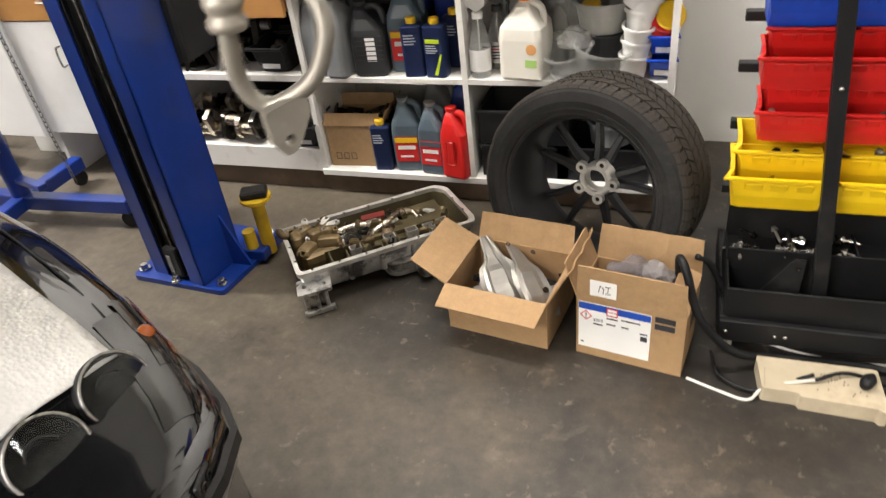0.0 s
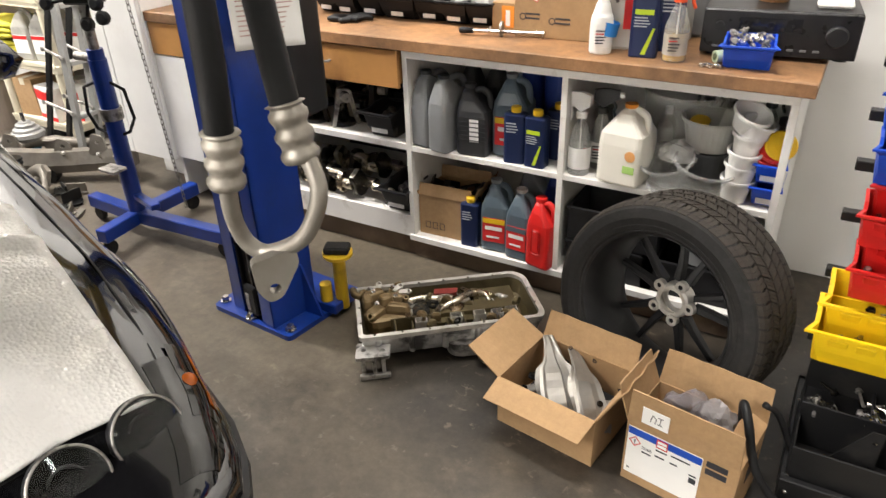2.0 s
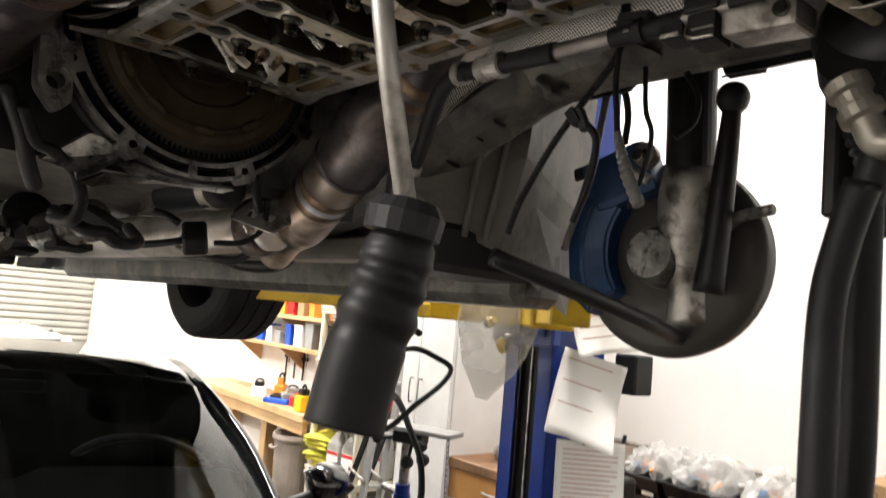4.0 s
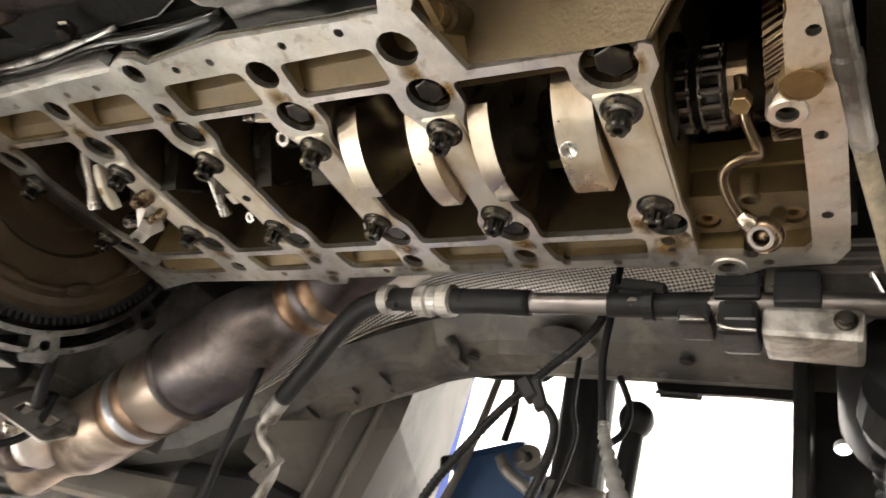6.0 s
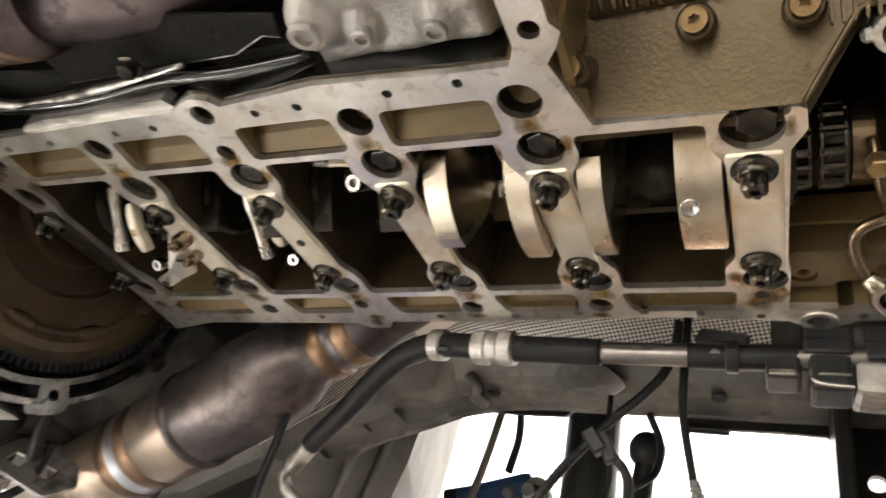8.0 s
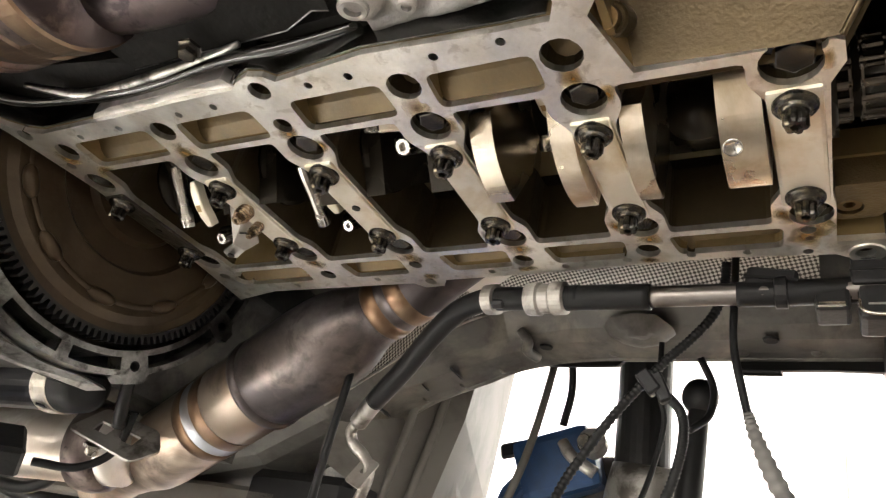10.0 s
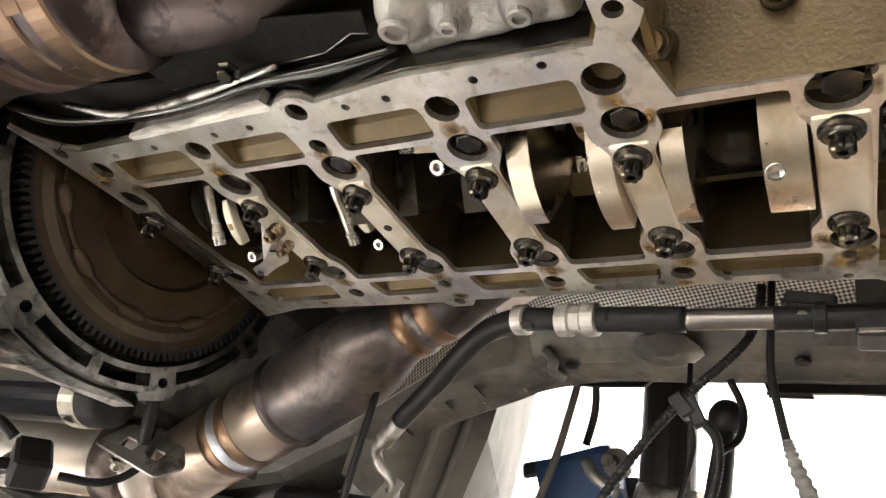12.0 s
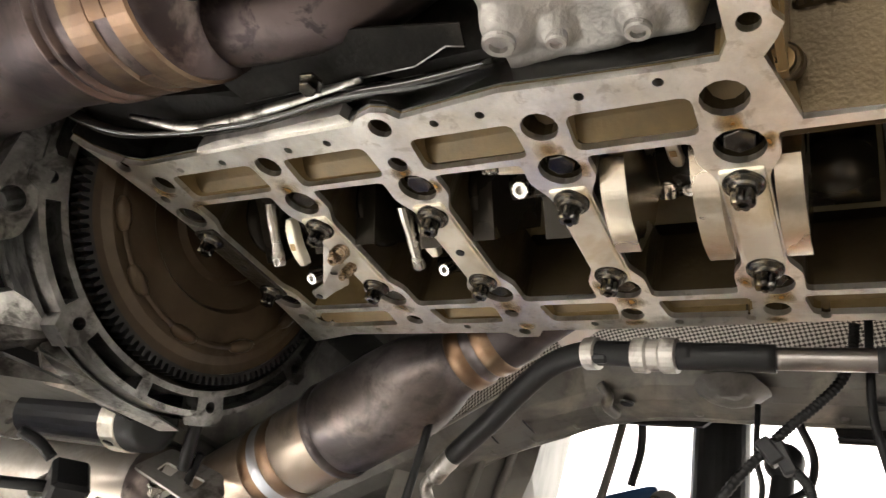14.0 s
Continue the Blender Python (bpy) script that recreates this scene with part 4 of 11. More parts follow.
        part("chain_link", link, M_LINK, chain, at=Matrix.Translation((x, 0, AXIS)) @ pose(0, 0, 0, k * 360 / 14, 0, 0) @ Matrix.Translation((0, 0, -.0215)) @ Matrix.Diagonal((.86, .86, 1, 1)) @ Matrix(((0, 0, 1, 0), (1, 0, 0, 0), (0, 1, 0, 0), (0, 0, 0, 1))))
bm = Lathe([(0, .1420), (.0225, .1420), (.0235, .1428), (.0235, .1525), (.0228, .1535), (.0195, .1540), (.0195, .1600), (.0225, .1610), (.0225, .1640), (0, .1640)], 40, pose(0, 0, AXIS, 0, 90, 0))
part("crank_nose", bm, M_NOSE, engine, "brassy crank nose with a collar", smooth=False)
n = 62
secs = []
for x, dt in ((.1625, 0), (.1745, .16)):
    secs.append([(x, -.012 + r * math.sin(2 * math.pi * (k + q) / n + dt), AXIS + .004 + r * math.cos(2 * math.pi * (k + q) / n + dt)) for k in range(n) for r, q in ((.0410, 0), (.0440, .2), (.0440, .5), (.0410, .7))])
bm = loft(bmesh.new(), secs)
part("helical_gear", bm, M_NOSE, engine, "dark helical oil pump gear")

# front lower casting with two socket bolts, the oil pipe and its banjo fitting
bm = Sheet(round_poly([(.1130, .0525), (.1765, .0528), (.1765, .0880), (.1590, .0900), (.1560, .0830), (.1400, .0830), (.1360, .0890), (.1130, .0890)], .003, 2), [ring_points(.1205, .0765, .0078, 18), ring_points(.1675, .0745, .0082, 18)], .0105, .03)
low = part("front_web", bm, M_OILY, engine, "oily cast web with two recessed bolts")
part("front_floor", Box(.1125, .1765, .050, .112, .030, .05), M_WALLOIL, engine, "oil-brown floor of the front pocket")
for x, y in ((.1205, .0765), (.1675, .0745)):
    bm = bmesh.new()
    sheet(bm, ring_points(0, 0, .0070, 20), [ring_points(0, 0, .0036, 6)], .0125, .02)
    lathe(bm, [(0, .0165), (.0038, .0165), (.0038, .02), (0, .02)], 6)
    part("socket_bolt", bm, M_BRASS, low, at=pose(x, y, 0))
part("cast_boss", Lathe([(.0036, -.002), (.0052, -.003), (.0060, -.001), (.0066, .014)], 18, pose(.1465, .0560, .010)), M_OILY, low, smooth=True)
bm = Tube([(.1500, -.0240, .024), (.1515, -.0195, .011), (.1530, -.0120, .004), (.1560, -.0010, .000), (.1570, .0030, -.004), (.1510, .0010, -.008), (.1440, .0014, -.0118), (.1407, .0066, -.0150), (.1423, .0156, -.0200), (.1468, .0248, -.0250), (.1512, .0292, -.0275)], .0030, 14, 6)
oilp = part("oil_pipe", bm, M_NOSE, engine, "bent brown oil feed pipe", smooth=True)
part("pipe_nut", hexbolt(bmesh.new(), .0052, .009, pose(.1512, -.0205, .013, 165, 0, 0), 6), M_BRASS, oilp, "brassy union nut")
part("pipe_collar", Lathe([(.0030, -.002), (.0044, -.0015), (.0048, .0055), (.0040, .007)], 16, Matrix.Translation((.1475, .0256, -.0255)) @ Vector((.0044, .0044, -.0025)).to_track_quat("Z", "Y").to_matrix().to_4x4()), M_STEEL, oilp, smooth=True)
bm = bmesh.new()
lathe(bm, [(.0042, -.0062), (.0068, -.0066), (.0086, -.0050), (.0096, -.0020), (.0096, .0020), (.0084, .0052), (.0060, .0064), (.0042, .0064)], 26)
lathe(bm, [(0, -.0040), (.0044, -.0040), (.0044, .0055), (.0, .0055)], 18)
banjo = part("banjo_fitting", bm, M_NOSE, oilp, "round banjo union", smooth=True, at=pose(.1575, .0375, -.0288, -38, 16, 0))
part("banjo_washer", Lathe([(.0046, -.0072), (.0064, -.0072), (.0066, -.0060), (.0046, -.0060)], 22), M_DULLPIPE, banjo)
part("banjo_bolt", Tube([(.1590, .0430, -.0240), (.1600, .0560, -.010), (.1610, .066, .006)], .0044, 12), M_OILY, oilp, smooth=True)
part("rail_boss", Lathe([(.0050, -.001), (.0052, -.0022), (.0086, -.0022), (.0096, -.001), (.0096, .02)], 22), M_RAIL, engine, "round threaded boss", at=pose(.1715, -.0205, 0))
part("rail_boss", Lathe([(.0068, -.0012), (.0105, -.0012), (.0115, .001), (.0115, .02)], 22), M_RAIL, engine, at=pose(.1290, .1130, 0))
part("oil_port", Lathe([(0, .001), (.0085, .001), (.0092, -.0006), (.0080, -.0006), (.0080, 0), (0, 0)], 22), M_BRASS, engine, at=pose(.1782, -.0370, -.001))

# block flank outside the rail: ribbed side, engine mount casting, nuts
bm = bmesh.new()
loft(bm, [[(-.44, -.150, .022), (-.44, -.128, .05), (-.44, -.15, .22), (-.44, -.17, .22), (-.44, -.172, .03)],
          [(-.33, -.124, .020), (-.33, -.122, .05), (-.33, -.14, .22), (-.33, -.16, .22), (-.33, -.152, .03)],
          [(-.22, -.124, .020), (-.22, -.12, .05), (-.22, -.13, .22), (-.22, -.15, .22), (-.22, -.136, .03)],
          [(-.11, -.120, .020), (-.11, -.12, .05), (-.11, -.13, .22), (-.11, -.15, .22), (-.11, -.134, .03)],
          [(.0, -.118, .020), (.0, -.11, .05), (.0, -.12, .22), (.0, -.14, .22), (.0, -.126, .03)]])
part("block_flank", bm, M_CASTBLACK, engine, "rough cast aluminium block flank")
part("flank_bead", Tube([(-.470, -.190, .040), (-.440, -.166, .020), (-.405, -.148, .014), (-.36, -.1385, .013), (-.318, -.1345, .013), (-.269, -.1330, .013), (-.212, -.1360, .014), (-.163, -.1310, .017), (-.115, -.1290, .022)], lambda s: .0036 + .0016 * math.sin(9 * s) ** 2, 14, 6), M_WET, engine, "rounded oily casting bead along the block", smooth=True)
part("rail_lip", Sheet([(-.352, -.118), (-.338, -.1285), (-.318, -.1310), (-.27, -.1305), (-.212, -.1315), (-.206, -.118)], [], .004, .014), M_ALU, engine, "oily cast ledge behind the rail")
part("bead_flange", Tube([(-.385, -.158, .016), (-.365, -.1475, .015), (-.345, -.1395, .014), (-.318, -.1365, .014), (-.27, -.1375, .015), (-.23, -.1385, .017), (-.195, -.141, .019)], lambda s: .0022 + .0022 * math.sin(math.pi * s), 8, 6), M_BELL, engine, "worn alloy edge of the block", smooth=True)
def mount_height(x, y):
    """Lumpy sand-cast underside: a dished plate with a raised rim and round bosses."""
    z = .016 + .006 * noise.noise(Vector((x * 26, y * 26, 1.0))) + .0022 * noise.noise(Vector((x * 70, y * 70, 4.0)))
    for bx, by, br, bh in ((-.097, -.1535, .016, .010), (-.0726, -.1423, .010, .006), (-.0337, -.1397, .012, .006), (-.052, -.185, .018, .008), (-.088, -.205, .020, .010), (-.018, -.178, .013, .007)):
        d = math.hypot(x - bx, y - by) / br
        z -= bh * max(0.0, 1 - d ** 4) if d < 1 else 0.0
    edge = min(x + .114, -.002 - x, -.1165 - y)
    return z + (.050 * (1 - edge / .012) ** 2 if edge < .012 else 0.0)


bm = bmesh.new()
loft(bm, [[(x, y, mount_height(x, y)) for y in [-.1165 - .1835 * k / 60 for k in range(61)]] for x in [-.114 + .112 * k / 44 for k in range(45)]], closed=False)
mount = part("mount_casting", bm, M_ROUGHCAST, engine, "pale lumpy cast engine mount with round bosses", smooth=True)
for x, y, r in ((-.097, -.1535, .0085), (-.0726, -.1423, .0055), (-.0337, -.1397, .0065), (-.018, -.178, .007)):
    part("cast_boss", Lathe([(r, .006), (r, -.0015), (r * .9, -.0028), (r * .55, -.0028), (r * .5, .0), (0, .0)], 20, pose(x, y, mount_height(x, y), 12, 0, 0)), M_ROUGHCAST, mount, smooth=False)
for x, y, z in ((-.221, -.152, .012), (-.352, -.185, .03)):
    part("flank_nut", hexbolt(bmesh.new(), .0055, .008, pose(x, y, z, 175, 0, 10), 6, .0078), M_BOLT, engine)
bm = Sheet([(-.290, -.141), (-.160, -.1385), (-.136, -.1465), (-.126, -.1435), (-.122, -.158), (-.200, -.175), (-.300, -.19)], [], .0225, .0240)
plate_ = part("flank_plate", bm, M_CASTBLACK, engine, "dark folded splash plate")
part("worn_edge", Tube([(-.290, -.141, .0225), (-.160, -.1385, .0225), (-.136, -.1465, .0225), (-.126, -.1435, .0225)], .0005, 6, 1), M_BELL, plate_, "thin pale line along the plate edge", smooth=True)
# black strip added over the cast wall to paint in the gap's shade
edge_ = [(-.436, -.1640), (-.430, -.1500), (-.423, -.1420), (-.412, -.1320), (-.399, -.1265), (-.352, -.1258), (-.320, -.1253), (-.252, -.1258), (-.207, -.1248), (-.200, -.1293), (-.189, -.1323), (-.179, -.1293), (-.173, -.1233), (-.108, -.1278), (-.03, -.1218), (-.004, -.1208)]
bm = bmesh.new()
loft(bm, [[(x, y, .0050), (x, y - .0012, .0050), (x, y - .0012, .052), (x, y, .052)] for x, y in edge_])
part("flank_skirt", bm, M_WET, engine, "oily side of the block, black strip for the gap shade")
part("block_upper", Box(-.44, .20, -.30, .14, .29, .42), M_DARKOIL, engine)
part("block_side", Box(-.43, .2, .136, .15, .056, .30), M_ALU, engine)

# flywheel with its ring gear, and the bell housing ring
FX = -.452
bm = Lathe([(0, .004), (.052, .004), (.056, -.002), (.078, -.002), (.082, .003), (.120, .003), (.128, .0), (.138, .0), (.139, -.012), (0, -.012)], 64, pose(FX, 0, AXIS, 0, 90, 0))
fly = part("flywheel", bm, M_FLY, engine, "brown oil-stained flywheel", smooth=False)
gear = []
for k in range(130):
    for r, d in ((.1385, 0), (.1455, .18), (.1455, .45), (.1385, .63)):
        a = 2 * math.pi * (k + d) / 130
        gear.append((r * math.sin(a), AXIS - r * math.cos(a)))
bm = Sheet(gear, [ring_points(0, AXIS, .136, 90)], -.010, .002, Matrix(((0, 0, 1, FX), (1, 0, 0, 0), (0, 1, 0, 0), (0, 0, 0, 1))))
part("ring_gear", bm, M_BLACKMETAL, fly, "toothed starter ring gear")
for a in (-58, -30, 2, 36, 70):
    bm = bmesh.new()
    pts = [(FX + .005, .112 * math.sin(radians(a + d)), AXIS - .112 * math.cos(radians(a + d))) for d in (-7, -3, 3, 7)]
    tube(bm, pts, lambda s: .0022 + .0042 * math.sin(math.pi * s) ** .7, 10, 5)
    part("weld_bead", bm, M_FLY, fly, smooth=True)
part("flywheel_rim", Lathe([(.109, .006), (.1115, .0075), (.114, .006)], 64, pose(FX, 0, AXIS, 0, 90, 0)), M_FLY, fly, smooth=True)

bm = bmesh.new()


def arc(r, a0, a1, n):
    return [(r * math.sin(radians(a0 + (a1 - a0) * k / n)), AXIS - r * math.cos(radians(a0 + (a1 - a0) * k / n))) for k in range(n + 1)]


def win(r0, r1, a0, a1):
    return arc(r0, a0, a1, 8) + arc(r1, a1, a0, 8)


TO_X = Matrix(((0, 0, 1, FX - .012), (1, 0, 0, 0), (0, 1, 0, 0), (0, 0, 0, 1)))
outline = arc(.151, -108, 82, 60) + [p for a in range(82, -109, -2) for p in [((.173 + (.008 if min(abs(a - b) for b in (25, 64, -27, -66, -102)) < 4 else 0)) * math.sin(radians(a)), AXIS - (.173 + (.008 if min(abs(a - b) for b in (25, 64, -27, -66, -102)) < 4 else 0)) * math.cos(radians(a)))]]
hs = [win(.1565, .168, a, b) for a, b in ((30, 59), (2, 20), (-22, -2), (-60, -33), (-96, -72), (69, 79))] + [ring_points(.165 * math.sin(radians(a)), AXIS - .165 * math.cos(radians(a)), .0052, 12) for a in (25, 64, -27, -66, -102)]
sheet(bm, outline, hs, -.012, .008, TO_X)
bell = part("bell_housing_ring", bm, M_BELL, engine, "cast aluminium bell housing flange with windows")
bm = bmesh.new()
loft(bm, [[(FX - .02, .150 * math.sin(radians(a)), AXIS - .150 * math.cos(radians(a))) for a in range(-112, 90, 4)],
          [(FX - .09, .158 * math.sin(radians(a)), AXIS - .158 * math.cos(radians(a))) for a in range(-112, 90, 4)]], closed=False)
loft(bm, [[(FX - .02, .176 * math.sin(radians(a)), AXIS - .176 * math.cos(radians(a))) for a in range(-112, 90, 4)],
          [(FX - .16, .135 * math.sin(radians(a)), AXIS - .135 * math.cos(radians(a))) for a in range(-112, 90, 4)],
          [(FX - .34, .105 * math.sin(radians(a)), AXIS - .105 * math.cos(radians(a))) for a in range(-112, 90, 4)]], closed=False)
part("gearbox_bell", bm, M_BELL, engine, "cast gearbox bell behind the flywheel")
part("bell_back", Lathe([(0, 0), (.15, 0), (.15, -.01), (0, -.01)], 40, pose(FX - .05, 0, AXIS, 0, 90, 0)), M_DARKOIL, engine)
# lug with an eye, stiffening fin and wedge on the bell housing
bm = Sheet(round_poly([(-.176, .015), (-.150, -.01), (-.144, -.072), (-.158, -.086), (-.180, -.060), (-.184, .0)], .008), [ring_points(-.163, -.052, .0095, 18), ring_points(-.160, -.026, .005, 10)], -.02, .006, TO_X)
part("bell_lug", bm, M_BELL, engine, "cast lug with an oval eye")
def facet(name, x0, depth, pts, label=""):
    """A thin cast web: a slanted polygon (y, z, lean) with thickness towards the rear."""
    bm = bmesh.new()
    loft(bm, [[(x0 + d, y, z) for y, z, d in pts], [(x0 + d - depth, y, z + .004) for y, z, d in pts]])
    return part(name, bm, M_BELL, engine, label)


facet("bell_fin", -.50, .012, [(-.150, -.130, -.03), (-.1097, -.0929, 0), (-.0909, -.0957, .008), (-.0625, -.1061, .02), (-.1176, -.1412, 0)], "angular cast stiffening fin")
facet("bell_fin", -.50, .012, [(-.1176, -.1412, 0), (-.0625, -.1061, .02), (-.1113, -.152, -.02)])
facet("bell_wedge", -.475, .02, [(-.0708, -.1127, -.02), (-.0548, -.1034, 0), (-.0345, -.114, .008), (-.0329, -.1226, 0), (-.0753, -.1254, -.02)], "bright cast wedge beside the bell ring")
facet("bell_web", -.485, .008, [(-.0753, -.1254, 0), (-.0278, -.1217, 0), (.0725, -.1274, 0), (.060, -.1330, -.01), (-.0191, -.1334, -.03), (-.0485, -.1402, -.02)], "narrow cast web under the bell")
facet("bell_web", -.50, .008, [(-.1113, -.152, 0), (-.0884, -.1368, 0), (-.0365, -.1354, .015), (-.0994, -.1548, 0)])
for pts, r in (([(-.50, -.180, -.08), (-.52, -.1587, -.1113), (-.52, -.1396, -.1187), (-.52, -.1183, -.1333), (-.52, -.1079, -.151), (-.52, -.1025, -.1733), (-.53, -.1068, -.195), (-.60, -.11, -.19)], .0075), ([(-.60, -.11, -.18), (-.55, -.0847, -.2015), (-.55, -.0606, -.2025), (-.56, -.0373, -.212), (-.60, .0, -.205), (-.7, .02, -.18)], .0085), ([(-.50, -.20, -.06), (-.54, -.17, -.10), (-.58, -.15, -.13), (-.62, -.13, -.15)], .010)):
    part("gearbox_hose", Tube(pts, r, 12), M_HOSE, engine, "black hose beside the gearbox", smooth=True)
# added black sheet standing in for shade behind the bell
part("bell_shadow_plate", Box(FX - .12, FX - .115, -.30, .10, -.12, .20), M_BLACKMETAL, engine, "black sheet added for the shade behind the bell housing")

# amber oil stains run out round the bolt holes of the rail
def stain_patch(x, y, r, long):
    """A thin film of old oil on the machined face, cut out at the holes."""
    near = [h for h in RAIL_HOLES if min(math.hypot(p[0] - x, p[1] - y) for p in h) < r * max(1, long) * 1.2]
    bm = Sheet([(x + r * math.cos(a), y + r * long * math.sin(a)) for a in [2 * math.pi * k / 26 for k in range(26)]], near, -.0006, -.0003)
    uv = bm.loops.layers.uv.new("uv")
    for fc in [f for f in bm.faces if not inside(f.calc_center_median().to_2d(), RAIL_EDGE)]:
        bm.faces.remove(fc)
    for fc in bm.faces:
        for lp in fc.loops:
            lp[uv].uv = ((lp.vert.co.x - x) / r, (lp.vert.co.y - y) / r / long)
    return part("oil_stain", bm, M_STAIN, rail_, "amber oil stain")


for i, x in enumerate(MAINS):
    if i:
        stain_patch(x + .001, -.0805, .0105, 1.25)
        stain_patch(x + .004, .0800, .0120, 1.1)
        stain_patch(x - .014, .0600, .0060, 1.5)
        stain_patch(x + .016, -.0640, .0055, 1.6)
for x, y, r, long in ((.098, .088, .014, 1.2), (.088, .066, .009, 1.4), (.112, .070, .010, 1.4), (.1845, -.040, .009, 1.3), (-.405, -.098, .011, 1.0), (-.385, -.076, .010, .9), (-.19, .112, .010, .7), (-.10, .109, .009, .6), (-.005, .107, .008, .6), (.106, -.070, .007, 1.0)):
    stain_patch(x, y, r, long)

# ---- underside of the raised car, in the same axes as the engine ----
car = thing("raised_car", ENG, "car body raised on the lift, seen from below", "car")

# exhaust on the near bank: collector with slotted copper band and two runners
exh = thing("exhaust_manifold", ENG, "heat-stained steel exhaust collector with a slotted copper clamp band", "exhaust")
part("collector", Tube([(-.80, -.255, .035), (-.66, -.25, .035), (-.56, -.245, .036), (-.49, -.240, .038), (-.43, -.228, .038), (-.385, -.222, .037), (-.33, -.219, .037), (-.262, -.215, .037)],
                       lambda s: .088 - .004 * s if s < .35 else (.087 - .034 * min(1, (s - .35) / .30)), 36, 6), M_RUST, exh, "purple-grey heat-stained collector", smooth=True)
AX = Vector((-.262 + .33, .004, 0)).normalized()
BAND = Matrix.Translation((-.300, -.2175, .037)) @ AX.to_track_quat("Z", "Y").to_matrix().to_4x4()


def band_ring(r, z0, z1, a0=0, a1=360, t=.0022):
    """A curved strap round the band's axis from a0 to a1 degrees."""
    bm = bmesh.new()
    n = max(4, int(abs(a1 - a0) / 6))
    secs = []
    for k in range(n + 1):
        a = radians(a0 + (a1 - a0) * k / n)
        secs.append([(rr * math.cos(a), rr * math.sin(a), z) for rr, z in ((r, z0), (r + t, z0 + .001), (r + t, z1 - .001), (r, z1))])
    loft(bm, secs, closed=True)
    return bm


for z0, z1 in ((-.022, .000), (.013, .031)):
    part("band", band_ring(.0530, z0, z1), M_COPPER, exh, "copper-coloured clamp band", at=BAND)
for a in range(0, 360, 60):
    part("band_bridge", band_ring(.0530, -.001, .014, a - 12, a + 6), M_COPPER, exh, at=BAND)
for z in (-.048, -.036):
    part("seam", Lathe([(.0525, z - .003), (.0565, z - .001), (.0565, z + .001), (.0525, z + .003)], 40), M_RUST, exh, smooth=True, at=BAND)
part("runner", Tube([(-.285, -.193, .034), (-.235, -.184, .038), (-.185, -.176, .050), (-.145, -.178, .078), (-.118, -.19, .13)], .0265, 20, 6), M_RUST, exh, "grey steel exhaust runner", smooth=True)
part("runner", Tube([(-.285, -.240, .036), (-.22, -.240, .036), (-.16, -.238, .05), (-.105, -.245, .08), (-.075, -.26, .14)], .0285, 20, 6), M_RUST, exh, smooth=True)
part("runner", Tube([(-.285, -.215, .068), (-.22, -.21, .075), (-.16, -.2, .1), (-.11, -.21, .15)], .0265, 20, 6), M_RUST, exh, smooth=True)

# exhaust on the far bank: runners, collector, catalyst, link pipe
cat = thing("catalyst_pipe", ENG, "heat-stained exhaust downpipe and catalyst with copper bands", "exhaust")
CA, CB = Vector((-.215, .165, .035)), Vector((-.60, .255, -.135))
cd = (CB - CA).normalized()


def along(s):
    return CA + (CB - CA) * s


CM = Matrix.Translation(CA) @ cd.to_track_quat("Z", "Y").to_matrix().to_4x4()
LEN = (CB - CA).length
for nm, prof, mt, lb in (
        ("runner_collar", [(.026, -.04), (.029, .0), (.0325, .012), (.0325, .03)], M_PIPE, "grey collar of the runners"),
        ("copper_band", [(.0325, .03), (.0340, .032), (.0340, .046), (.0328, .048)], M_COPPER, "copper band"),
        ("slot_band", [(.0328, .048), (.0322, .049), (.0322, .058), (.0328, .059)], M_PIPE, ""),
        ("copper_band", [(.0328, .059), (.0345, .061), (.0345, .074), (.0330, .076)], M_COPPER, "copper band"),
        ("cone", [(.0330, .076), (.0335, .086), (.036, .096), (.042, .110), (.0475, .128), (.0505, .150), (.0515, .17), (.051, .20), (.051, .232), (.0495, .240)], M_PIPE, "dark blotched catalyst shell"),
        ("seam", [(.0495, .240), (.0525, .243), (.0525, .249), (.0480, .253)], M_PIPE, "welded seam"),
        ("sleeve", [(.0478, .253), (.0478, .300), (.0465, .303)], M_SLEEVE, "bare steel sleeve"),
        ("copper_band", [(.0472, .303), (.0480, .306), (.0480, .318), (.0472, .320)], M_COPPER, "copper band"),
        ("slot_band", [(.0470, .320), (.0466, .322), (.0466, .332), (.0470, .334)], M_BLUED, ""),
        ("copper_band", [(.0472, .334), (.0480, .336), (.0480, .346), (.0465, .350)], M_COPPER, "orange-blue copper band"),
        ("shell", [(.0465, .350), (.0468, .36), (.0468, .42), (.045, .44), (.036, .47), (.030, .50), (.030, .56)], M_SLEEVE, "bright catalyst shell")):
    part(nm, Lathe(prof, 40, CM), mt, cat, lb, smooth=True)
part("runner", Tube([along(-.05), along(-.12) + Vector((0, -.01, .01)), along(-.22) + Vector((.02, -.01, .03)), Vector((-.08, .17, .15))], .024, 18, 6), M_PIPE, cat, smooth=True)
part("runner", Tube([along(-.03) + Vector((0, .03, .0)), Vector((-.16, .19, .07)), Vector((-.1, .2, .12)), Vector((-.06, .2, .2))], .022, 18, 6), M_SILVER, cat, smooth=True)

# exhaust run and the slim black canister over it, both to the rear
rear = thing("rear_exhaust_pipe", ENG, "bare steel exhaust pipe running to the rear", "exhaust")
part("pipe", Tube([(-.60, .21, -.150), (-.70, .18, -.158), (-.85, .165, -.165), (-1.3, .15, -.17), (-2.2, .14, -.17)], .040, 28, 6), M_SILVER, rear, smooth=True)
